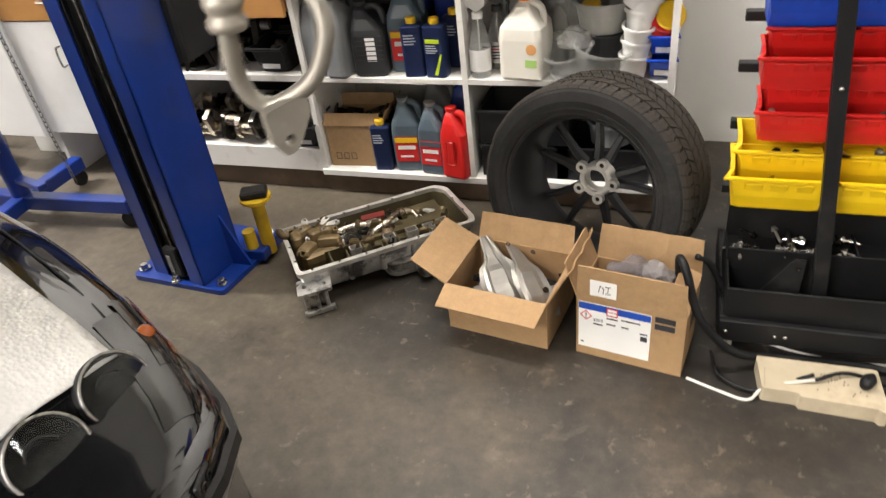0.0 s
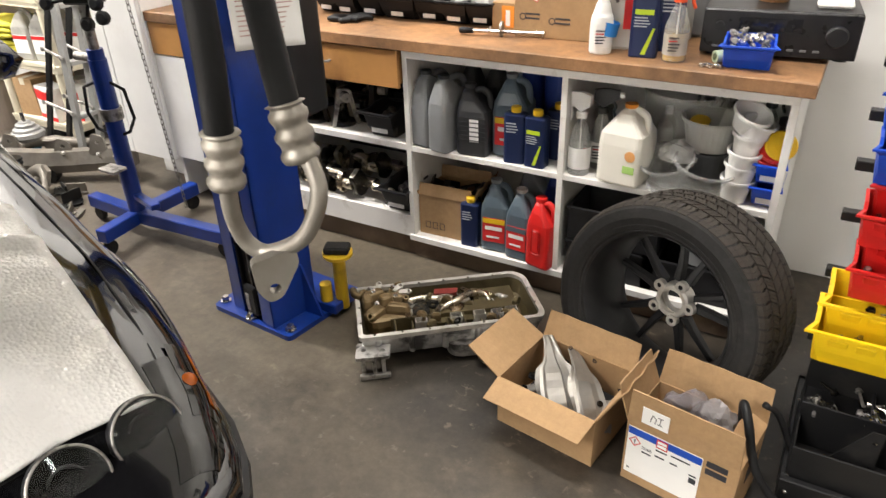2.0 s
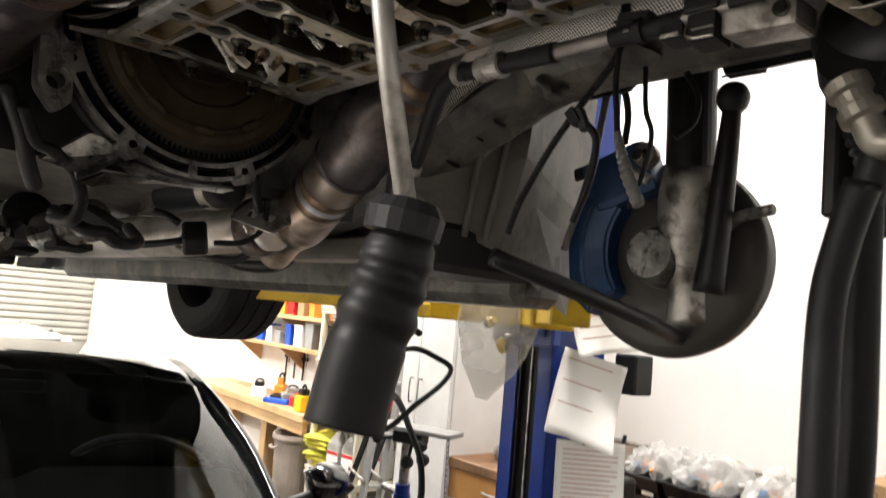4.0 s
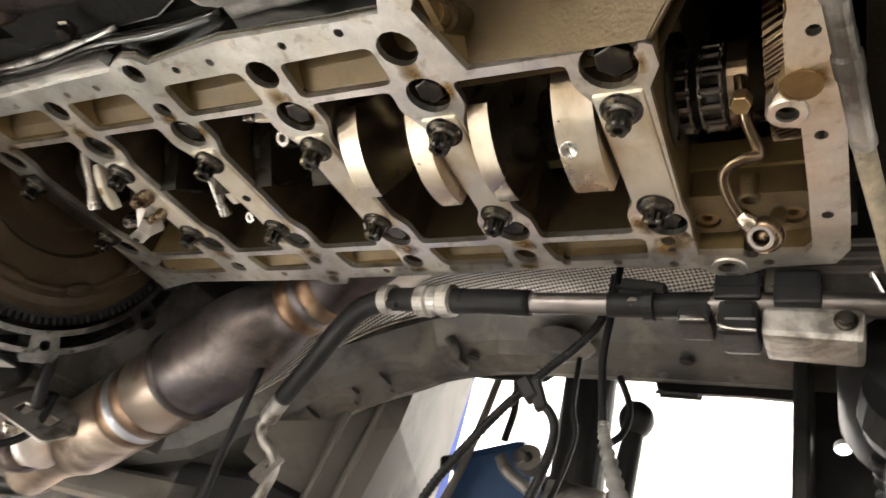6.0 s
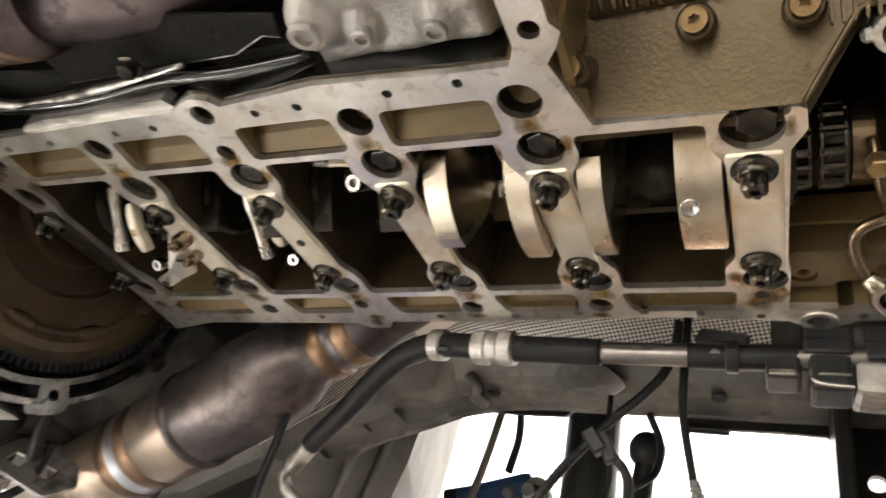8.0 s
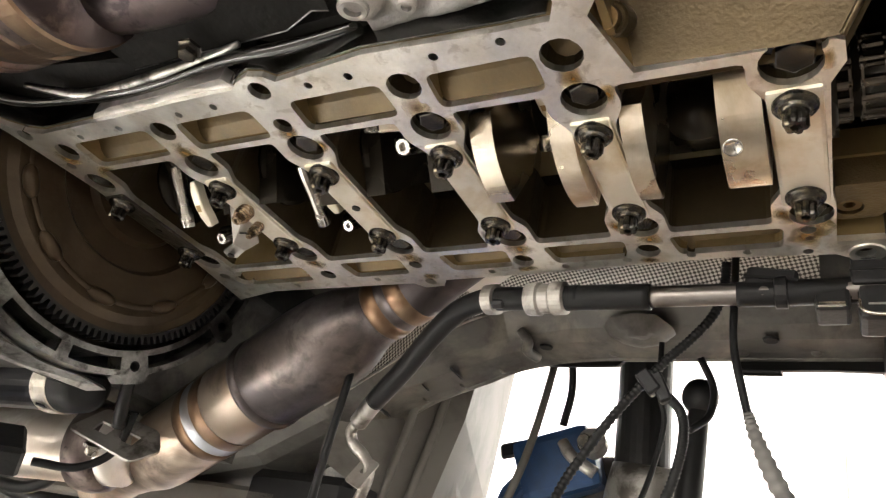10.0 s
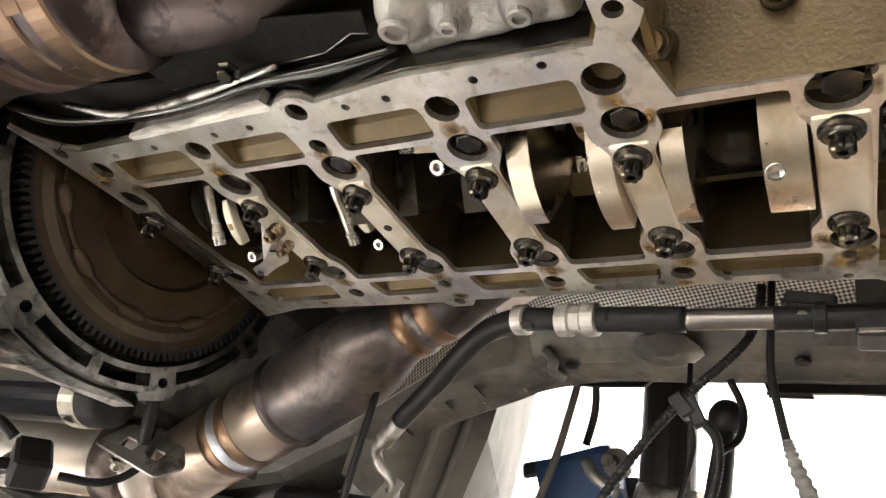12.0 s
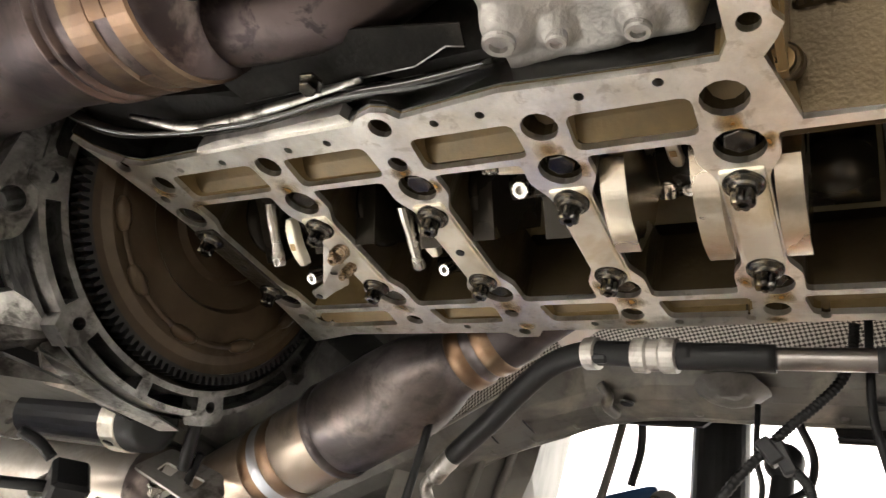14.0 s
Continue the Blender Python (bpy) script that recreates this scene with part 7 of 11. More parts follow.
        for j in range(2):
            bm.faces.new((a[j][0], a[j + 1][0], b[j + 1][0], b[j][0]))
            bm.faces.new((a[j][n], b[j][n], b[j + 1][n], a[j + 1][n]))
        part("flap", bm, M_CARD, t, at=pose(0, 0, h, 0, 0, turn) @ pose(0, -off, 0, lean, 0, 0))
    return t


def words(name, text, size, material, parent, m, label=""):
    """Raised lettering as a mesh under a thing."""
    cu = bpy.data.curves.new(name, "FONT")
    cu.body, cu.size, cu.extrude = text, size, .0003
    cu.align_x = "CENTER"
    tmp = bpy.data.objects.new("tmp", cu)
    scene.collection.objects.link(tmp)
    dg = bpy.context.evaluated_depsgraph_get()
    me = bpy.data.meshes.new_from_object(tmp.evaluated_get(dg))
    bpy.data.objects.remove(tmp)
    return part(name, me, material, parent, label, at=m)


M_RED = mat("red_plastic", (0.55, 0.014, 0.012), 0.38, 0, 8, 0.2, stain=(0.30, 0.012, 0.010), stain_scale=9, stain_amount=0.15)
M_BINBLUE = mat("blue_bin_plastic", (0.012, 0.075, 0.55), 0.38, 0, 8, 0.2)
M_BINYEL = mat("yellow_bin_plastic", (0.78, 0.52, 0.010), 0.38, 0, 8, 0.2, stain=(0.45, 0.30, 0.02), stain_scale=9, stain_amount=0.15)
M_PRINTBLUE = mat("blue_print", (0.012, 0.07, 0.42), 0.5)
M_PRINTRED = mat("red_print", (0.60, 0.02, 0.02), 0.5)
M_FOIL = mat("pressed_aluminium", (0.30, 0.285, 0.26), 0.46, 0.75, 9, 0.35, stain=(0.40, 0.36, 0.30), stain_scale=7, stain_amount=0.3, bump=0.12, bump_scale=40)
M_FILM = mat("thin_clear_film", (0.80, 0.79, 0.76), 0.18, 0, 14, 0.2, alpha=0.38, bump=0.7, bump_scale=30)


def face_label(parent, w, h, m, material=None, name="label"):
    return part(name, Box(-w / 2, w / 2, -.0012, 0, -h / 2, h / 2), material or M_LABEL, parent, at=m)


def crumple(name, m, w, d, h, label, material, category="bag", seed=0, group=""):
    """A crumpled plastic bag: a lump with sharp uneven folds."""
    bm = bmesh.new()
    bmesh.ops.create_icosphere(bm, subdivisions=3, radius=1)
    for v in bm.verts:
        q = v.co.copy()
        s = 1 + .28 * noise.noise(q * 1.7 + Vector((seed, 0, 0))) + .22 * noise.noise(q * 4.5 + Vector((0, seed, 3))) + .10 * noise.noise(q * 9 + Vector((seed, 2, 3)))
        v.co = Vector((q.x * w * s, q.y * d * s, max(-.35, q.z * s) * h + h * .35))
    t = thing(name, m, label, category, group)
    part("film", bm, material, t)
    return t


# open box with heat shields
B1 = pose(-.413, 1.79, 0, 0, 0, -8.7)
b1 = carton("open_cardboard_box", B1, .31, .25, .165, ((102, .085), (28, .125), (24, .085), (62, .125)), "open brown cardboard box holding silver heat shields")
for dx in (-.135, -.105):
    f = part("print_mark", Sheet([(0, 0), (.026, 0), (.026, .04), (0, .04)], [[(.002, .002), (.024, .002), (.024, .038), (.002, .038)]], 0, .0008, pose(dx, -.1251, .09, 90, 0, 0)), M_INK, b1)
    part("print_glyph", Box(dx + .008, dx + .018, -.1258, -.1250, .096, .118), M_INK, f)


def heat_shield(m, L, w, tip, label):
    """A folded sheet pressing: two raised panels with a crease between, stepped flanges and a pointed, notched end."""
    bm = bmesh.new()
    secs = []
    n = 13
    for i in range(n + 1):
        u = i / n
        ww = w * (.80 + .2 * math.sin(u * 5)) * (1 if u < .62 else 1 - tip * (.35 + .65 * (u - .62) / .38))
        swell = (1 if .16 < u < .58 else .3) - .25 * (.34 < u < .42)
        row = []
        for k, (px, pz) in enumerate(((-1, -.16), (-.90, -.02), (-.74, .03), (-.66, .13), (.10, .16), (.22, .02), (.60, .0), (.90, .04), (1, -.14))):
            row.append((ww * px * .5 + .006 * math.sin(u * 9) * (k in (0, 8)), L * (u - .5), ww * .5 * pz * (.5 + swell) - .030 * (u > .55) * (u - .55) / .45 + .003 * noise.noise(Vector((u * 6, k * .8, L * 9)))))
        secs.append(row)
    loft(bm, secs, closed=False)
    t = thing("heat_shield", m, label, "heat shield", "heat shields in the box")
    ob = part("pressing", bm, M_FOIL, t, smooth=False)
    ob.modifiers.new("thickness", "SOLIDIFY").thickness = .0012
    for y in (-L * .36, L * .30):
        part("hole_rim", Lathe([(.004, 0), (.0065, 0), (.0065, .0015), (.004, .0015)], 12, pose(w * .40, y, .002)), M_BLACK, t)
    return t


heat_shield(B1 @ pose(-.030, .005, .135, 30, 4, 46), .30, .135, .62, "bent silver pressed heat shield, leaning in the box")
heat_shield(B1 @ pose(.055, .02, .135, 24, 16, 50), .28, .11, .45, "long silver pressed heat shield, leaning in the box")
for k, (dx, dy, rz) in enumerate(((-.10, .02, 20), (-.10, -.05, 70), (-.06, .07, 120), (.09, .07, 10), (.11, .02, 60), (.02, .09, 140))):
    sc = thing("bracket", B1 @ pose(dx, dy, .085 + .01 * (k % 3), 20 * k % 50, 15, rz), "small dark metal bracket lying in the box", "bracket", "brackets in the box")
    bm = Box(-.035, .035, -.012, .012, -.003, .003, .001)
    box(bm, .029, .035, -.012, .012, -.003, .03, .001)
    part("plate", bm, (M_BLACKMETAL, M_CRIMP, M_DARKOIL)[k % 3], sc)
    part("boss", hexbolt(bmesh.new(), .010, .012, pose(-.018, 0, .003), 6, .014), M_BOLT, sc)
for k in range(2):
    sc = thing("rubber_mount", B1 @ pose(-.08 + .17 * k, .0, .04, 20, 30, 0), "black rubber mount under the shields", "mount", "mounts in the box")
    part("block", Lathe([(0, -.04), (.045, -.04), (.05, -.02), (.038, 0), (.05, .02), (.045, .04), (0, .04)], 20), M_RUBBER, sc, smooth=True)

# box of car-care liquid with a printed label
B2 = pose(-.0405, 1.722, 0, 0, 0, -9.6)
b2 = carton("labelled_cardboard_box", B2, .287, .19, .205, ((2, .105), (-62, .06), (14, .10), (20, .10)), "brown carton with a white product label and open flaps", .003)
BF = B2 @ pose(0, -.0955, 0)
lab = part("label", Box(-.137, .057, -.0965, -.0952, .030, .190), M_LABEL, b2, "white product label with a blue band")
part("blue_band", Box(-.136, .056, -.0975, -.0966, .166, .188), M_PRINTBLUE, lab)
part("mark_plate", Box(-.060, -.030, -.0985, -.0976, .158, .186), M_PRINTRED, lab, "plain red and white mark")
part("mark_bar", Box(-.057, -.033, -.0990, -.0986, .162, .171), M_LABEL, lab)
part("mark_bar", Box(-.057, -.033, -.0990, -.0986, .174, .182), M_LABEL, lab)
part("warning_diamond", Sheet([(0, -.017), (.017, 0), (0, .017), (-.017, 0)], [[(0, -.0135), (.0135, 0), (0, .0135), (-.0135, 0)]], 0, .0008, pose(-.116, -.0966, .145, 90, 0, 0)), M_PRINTRED, lab, "red-edged warning diamond")
part("warning_stroke", Box(-.1175, -.1145, -.0975, -.0966, .142, .153), M_INK, lab)
part("warning_dot", Box(-.1175, -.1145, -.0975, -.0966, .136, .139), M_INK, lab)
words("number", "2068", .014, M_INK, lab, pose(-.083, -.0966, .130, 90, 0, 0))
for x0, x1, z in ((-.060, -.030, .146), (-.020, .030, .150), (-.060, -.035, .126), (-.020, .0, .126), (.030, .050, .118), (-.130, -.122, .045), (-.095, -.070, .118)):
    part("text_bar", Box(x0, x1, -.0972, -.0966, z, z + .0045), M_INK, lab)
part("bar_code", Box(.032, .050, -.0972, -.0966, .095, .112), M_INK, lab)
for z0, z1, x0, x1 in ((.172, .190, .066, .118), (.148, .166, .066, .118)):
    part("logo_plate", Box(x0, x1, -.0962, -.0952, z0, z1, .001), M_INK, b2, "plain black printed mark")
part("logo_plate", Box(.1436, .1446, -.02, .06, .10, .15), M_INK, b2)
tag = part("paper_tag", Box(-.105, -.035, -.1025, -.1015, .222, .272), M_LABEL, b2, "white tag with a handwritten mark")
for a, b in (((-.082, .236), (-.078, .258)), ((-.078, .258), (-.068, .250)), ((-.068, .250), (-.070, .234)), ((-.058, .236), (-.056, .258)), ((-.064, .258), (-.050, .258)), ((-.064, .236), (-.050, .236))):
    part("pen_stroke", rod(bmesh.new(), (a[0], -.1027, a[1]), (b[0], -.1027, b[1]), .0012, 6), M_INK, tag)
crumple("plastic_bag", B2 @ pose(-.03, .0, .16, 0, 0, 10), .075, .05, .09, "crumpled clear bag of parts in the carton", mat("smoky_film", (0.22, 0.20, 0.21), 0.25, 0, 9, 0.4, alpha=0.5), seed=3)
crumple("plastic_bag", B2 @ pose(.03, .02, .17, 0, 0, 50), .06, .05, .075, "crumpled white bag in the carton", mat("white_film", (0.36, 0.34, 0.34), 0.3, 0, 9, 0.3, alpha=0.5), seed=8)
for k in range(5):
    h = thing("rubber_elbow", B2 @ pose(-.08 + .04 * k, .02 * (k % 2), .13, 30 * k, 20, 50 * k), "dark rubber elbow lying in the carton", "hose", "hoses in the carton")
    part("tube", Tube([(-.04, 0, 0), (0, .01, .02), (.04, 0, 0)], .012, 10), (M_HOSE, M_FLY, M_HOSE)[k % 3], h, smooth=True)
hose = thing("floor_hose", pose(0, 0, 0), "black rubber hose looping from the carton across the floor", "hose")
part("tube", Tube([(.06, 1.78, .20), (.055, 1.73, .30), (.075, 1.68, .29), (.12, 1.65, .17), (.22, 1.66, .06), (.36, 1.72, .012), (.55, 1.72, .012), (.8, 1.65, .012)], .011, 12), M_HOSE, hose, smooth=True)
for pts, r in (([(.10, 1.80, .26), (.14, 1.82, .22), (.20, 1.82, .10), (.27, 1.80, .02), (.42, 1.79, .010), (.62, 1.80, .010), (.9, 1.84, .010)], .009), ([(.16, 1.70, .02), (.18, 1.62, .012), (.26, 1.58, .012), (.33, 1.60, .03), (.40, 1.62, .055)], .005), ([(.40, 1.60, .056), (.48, 1.64, .056), (.60, 1.64, .02), (.8, 1.58, .006)], .005)):
    h = thing("cable", pose(0, 0, 0), "black cable lying on the floor beside the carton", "cable", "cables on the floor")
    part("sheath", Tube(pts, r, 8), M_HOSE, h, smooth=True)
cw = thing("cable", pose(0, 0, 0), "pale cable running over the floor", "cable", "cables on the floor")
part("sheath", Tube([(.10, 1.60, .005), (.18, 1.57, .004), (.25, 1.55, .006), (.29, 1.58, .03), (.40, 1.60, .058)], .004, 8), M_SLAT, cw, smooth=True)
cw = thing("cable", pose(0, 0, 0), "pale cable running over the floor", "cable", "cables on the floor")
part("sheath", Tube([(.30, 1.78, .004), (.38, 1.755, .004), (.50, 1.74, .004), (.64, 1.745, .004)], .0035, 8), M_SLAT, cw, smooth=True)

# pale wood offcut with pin marks
M_BEIGE = mat("pale_bare_wood", (0.42, 0.355, 0.25), 0.7, 0, 8, 0.25, stain=(0.30, 0.24, 0.16), stain_scale=12, stain_amount=0.4)
pd = thing("wood_offcut", pose(.412, 1.612, 0, 0, 0, 2), "pale bare wood offcut with pin marks, lying on the floor", "wood block")
part("shell", Sheet(round_poly([(-.135, -.045), (-.05, -.05), (-.05, -.062), (.12, -.075), (.125, -.085), (.142, -.085), (.142, .06), (-.14, .07)], .008), [], 0, .045), M_BEIGE, pd)
for k in range(34):
    px, py = -.02 + .13 * random.random(), -.045 + .085 * random.random()
    part("pin_slot", Box(-.0012, .0012, -.0035, .0035, .0447, .0457, .0002), M_KICK, pd, at=pose(px, py, 0, 0, 0, -25))
for k in range(6):
    part("staple_mark", Lathe([(0, .0450), (.0016, .0450), (.0012, .0457), (0, .0457)], 6, pose(-.128 + .001 * k, -.035 + .012 * k, 0)), M_KICK, pd)
plug = thing("cable_plug", pose(.52, 1.615, .046, 0, 0, 60), "black rubber cable plug lying on the pale wood offcut", "plug")
part("body", Lathe([(0, 0), (.012, .001), (.016, .012), (.017, .03), (.010, .045), (.005, .052), (0, .052)], 16, pose(-.026, 0, .017, 0, 90, 0)), M_HOSE, plug, smooth=True)

# ---- aluminium oil pan ----
M_PANIN = mat("olive_oily_pan", (0.135, 0.108, 0.056), 0.32, 0.5, 18, 0.5, stain=(0.06, 0.046, 0.024), stain_scale=9, stain_amount=0.5, bump=0.15, bump_scale=150)
M_PANRIM = mat("scraped_gasket_face", (0.52, 0.50, 0.46), 0.42, 0.5, 20, 0.3, stain=(0.30, 0.26, 0.20), stain_scale=26, stain_amount=0.35)
PAN = pose(-.925, 1.992, 0, 0, 0, 39)
pan = thing("oil_pan", PAN, "cast aluminium oil pan, upturned, wet with oil inside", "oil pan")
outer = round_poly([(-.312, -.155), (.30, -.150), (.312, -.12), (.305, .11), (.27, .152), (-.31, .152)], .02)
inner = round_poly([(-.297, -.138), (.284, -.135), (.294, -.11), (.288, .10), (.258, .136), (-.296, .136)], .015)
rim_holes = [ring_points(x, y, .0055, 8) for x in (-.26, -.17, -.08, .01, .10, .19) for y in (-.1425, .140)] + [ring_points(x, y, .0055, 8) for x, y in ((-.30, -.07), (-.30, .02), (-.30, .09), (.294, -.06), (.292, .03))]
part("rim", Sheet(outer, [inner] + rim_holes, .125, .140), M_PANRIM, pan, "bright machined gasket rim with bolt holes")
bm = bmesh.new()
loft(bm, [[(x, y, .125) for x, y in inner], [(x * .97, y * .93, .075) for x, y in inner], [(x * .9, y * .86, .055) for x, y in inner]], caps=False)
loft(bm, [[(x * .9, y * .86, .055) for x, y in inner], [(x * .3, y * .3, .050) for x, y in inner], [(x * .02, y * .02, .050) for x, y in inner]], caps=False)
part("tray", bm, M_PANIN, pan, "olive oil-filmed inside of the pan")
bm = bmesh.new()
loft(bm, [[(x * 1.03, y * 1.08, .125) for x, y in inner], [(x * 1.0, y * .98, .07) for x, y in inner], [(x * .92, y * .90, .045) for x, y in inner], [(x * .05, y * .05, .040) for x, y in inner]], caps=False)
part("outer_shell", bm, M_ALU, pan)
bm = body([(.20, .17, .03, .002), (.24, .21, .04, .02), (.25, .22, .04, .07)])
part("sump_bowl", bm, M_ALU, pan, "rough cast sump bowl", at=pose(.10, -.05, 0))
part("drain_boss", Lathe([(0, 0), (.03, 0), (.034, .02), (.034, .04), (0, .045)], 18, pose(.10, -.165, .05, 90, 0, 0)), M_ALU, pan)
for k in range(5):
    part("bolt_boss", Lathe([(.011, .06), (.012, .125), (0, .126)], 10, pose(-.25 + k * .11, -.140, 0)), M_ALU, pan)
# baffle with cut-outs along the near side, ribs across
bm = bmesh.new()
box(bm, -.20, .24, -.050, -.044, .06, .128, .001)
for k in range(8):
    box(bm, -.19 + k * .058, -.184 + k * .058, -.126, -.045, .06, .124 - .010 * (k % 2), .001)
part("baffle", bm, M_PANIN, pan)
part("baffle_plate", Sheet([(-.05, -.08), (.245, -.08), (.245, .10), (.12, .10), (.12, .03), (-.05, .03)], [ring_points(.03, -.02, .018), ring_points(.18, .03, .02)], .108, .112), M_PANIN, pan)
for x, y in ((.10, -.07), (.16, -.075), (.21, -.07), (.02, -.07), (-.10, -.075)):
    part("cast_pocket", Sheet([(-.02, -.014), (.02, -.014), (.02, .014), (-.02, .014)], [[(-.017, -.012), (.017, -.012), (.017, .012), (-.017, .012)]], .06, .131, pose(x, y, 0)), M_PANRIM, pan)
# oil pump with its ports
M_PUMP = mat("brown_pump_casting", (0.17, 0.118, 0.055), 0.46, 0.4, 14, 0.4, stain=(0.10, 0.07, 0.035), stain_scale=9, stain_amount=0.4, bump=0.15)
pump = part("oil_pump", body([(.15, .15, .03, .05), (.165, .165, .035, .09), (.16, .16, .03, .112), (.14, .14, .03, .120)]), M_PUMP, pan, "brown cast oil pump body", at=pose(-.205, .045, 0, 0, 0, 6))
for k, (x, y, z, w, d, h, rz) in enumerate(((-.035, .045, .112, .085, .050, .045, 18), (.040, .035, .112, .060, .075, .036, -12), (-.045, -.035, .110, .070, .050, .030, 35), (.030, -.045, .108, .085, .040, .042, -25), (.0, .0, .115, .050, .045, .050, 10), (-.065, .010, .112, .035, .060, .055, 0))):
    part("pump_lobe", body([(w, d, .010, 0), (w * 1.03, d * 1.03, .012, h * .5), (w * .85, d * .8, .010, h * .9), (w * .6, d * .55, .008, h)]), M_PUMP, pump, at=pose(x, y, z, 6 * (k % 3) - 6, 5 * (k % 2) - 3, rz))
for x, y, z, r, tilt in ((-.070, .070, .135, .017, 50), (.060, .075, .142, .013, -30), (.065, -.010, .138, .011, 20), (-.075, -.060, .130, .012, 60)):
    part("port", Lathe([(r * .6, -.012), (r * .6, .016), (r, .016), (r, -.012)], 16, pose(x, y, z, tilt, 0, 20)), M_PUMP, pump)
    part("bolt", hexbolt(bmesh.new(), .006, .008, pose(x * .5, y * .6, .160, 8, 0, 0), 6, .009), M_BRIGHT, pump)
for k, (x, y, rz) in enumerate(((.055, .055, 30), (.075, .020, -20), (-.01, .085, 70))):
    part("ear", Sheet(round_poly([(-.024, -.008), (.010, -.012), (.024, 0), (.010, .012), (-.024, .008)], .005), [ring_points(.010, 0, .006, 12)], 0, .008), M_PANRIM, pump, "bright machined ear", at=pose(x, y, .148, 10, -8, rz))
part("pump_arm", Tube([(-.29, .08, .14), (-.31, .10, .146), (-.315, .13, .145)], .014, 10), M_OILY, pan, smooth=True)
part("pickup_pipe", Tube([(-.15, .055, .12), (-.08, .06, .125), (-.02, .045, .125), (.03, .05, .12)], .012, 12), M_STEEL, pan, "bright curved pickup pipe", smooth=True)
part("return_pipe", Tube([(-.02, .00, .115), (.04, .015, .13), (.09, .05, .13), (.14, .055, .12), (.155, .02, .105)], .0115, 12), M_STEEL, pan, smooth=True)
part("strainer", Lathe([(0, .07), (.045, .07), (.05, .085), (.035, .11), (.02, .122), (0, .122)], 24, pose(.03, .01, 0)), M_NOSE, pan, smooth=False)
part("chain_guide", Sheet([(-.04, -.014), (.04, -.02), (.05, .01), (-.035, .018)], [], .118, .13, pose(.005, .085, 0)), mat("dark_red_plastic", (0.16, 0.025, 0.02), 0.4), pan, "dark red plastic guide")
link = mesh_of(Lathe([(.0035, -.002), (.0062, -.002), (.0062, .002), (.0035, .002)], 8), "chain_link")
link.materials.append(M_BOLT)
for k in range(13):
    part("chain_link", link, M_BOLT, pan, at=pose(-.145 + .0085 * k, .015 + .0035 * k, .122, 70 if k % 2 else 20, 0, 0))
for x, y in ((-.16, .02), (-.09, -.02), (.02, -.03), (.06, .09), (.16, .09), (.20, -.03)):
    part("bolt", hexbolt(bmesh.new(), .009, .01, pose(x, y, .084), 6, .013, shank=.03), M_BRIGHT, pan)
for k, (x, y, z, rz) in enumerate(((-.12, .03, .115, 30), (-.07, .075, .118, -20), (-.03, -.01, .118, 60), (.06, .02, .120, 10), (.09, .085, .112, -40), (-.14, -.03, .125, 80), (.0, .05, .126, 15))):
    part("pump_bracket", Sheet(round_poly([(-.03, -.008), (.012, -.011), (.026, .0), (.012, .011), (-.03, .008)], .004), [ring_points(.012, 0, .005, 10), ring_points(-.02, 0, .004, 10)], 0, .007), (M_PANRIM, M_NOSE, M_STEEL)[k % 3], pan, at=pose(x, y, z, 14 * (k % 3) - 12, 10, rz))
for x, y, r in ((-.10, .005, .030), (-.055, .035, .022)):
    part("sprocket", Lathe([(.008, .118), (r, .118), (r * 1.04, .122), (r, .127), (r * .7, .127), (r * .6, .124), (.008, .124)], 22, pose(x, y, 0, 6, 4, 0)), M_BOLT, pan, "dark chain sprocket", smooth=False)
rnd = random.Random(5)
for k in range(26):
    x, y = rnd.uniform(-.13, .25), rnd.uniform(-.115, .115)
    lump = Tube([(-.022, 0, 0), (-.006, rnd.uniform(-.008, .008), .004), (.010, 0, .002), (.024, rnd.uniform(-.01, .01), 0)], lambda s: .006 + .004 * math.sin(3 * s + 1), 8, 3) if k % 2 else body([(.036, .022, .005, 0), (.034, .020, .005, .018), (.020, .012, .004, .026)])
    part("oil_pump_piece", lump, (M_OILY, M_PANRIM, M_PANIN, M_BOLT)[k % 4], pan, at=pose(x, y, .098 + rnd.uniform(0, .02), rnd.uniform(-15, 15), rnd.uniform(-15, 15), rnd.uniform(0, 180)))
br = part("end_bracket", Sheet(round_poly([(-.06, -.04), (.05, -.045), (.06, .03), (-.05, .04)], .01), [ring_points(-.03, 0, .009, 10), ring_points(.03, -.01, .009, 10)], .0, .012), M_ALU, pan, "silver cast foot bracket", at=pose(-.27, -.16, .085))
bm = bmesh.new()
for x in (-.035, 0, .03):
    box(bm, x - .006, x + .006, -.03, .03, -.075, .0, .002)
box(bm, -.05, .05, -.035, -.02, -.085, -.065, .003)
part("foot", bm, M_ALU, br)

# ---- bin rack ----
def bin_mesh(w, d, h, th=.003):
    """An open stacking bin in one skin: sloped front with a jutting lip, high sides and back, rolled rim."""
    def loop(g, front, z, flare=0.0):
        x, back = w / 2 + g, d + g
        return [(a, b, c) for (a, b), c in zip(((-x - flare, front - g), (x + flare, front - g), (x, d * .16), (x, d * .34), (x, back), (-x, back), (-x, d * .34), (-x, d * .16)), z)]
    flat = lambda v: [v] * 8
    top = [h * .93, h * .93, h * .90, h, h, h, h, h * .90]
    rim = [c - .007 for c in top]
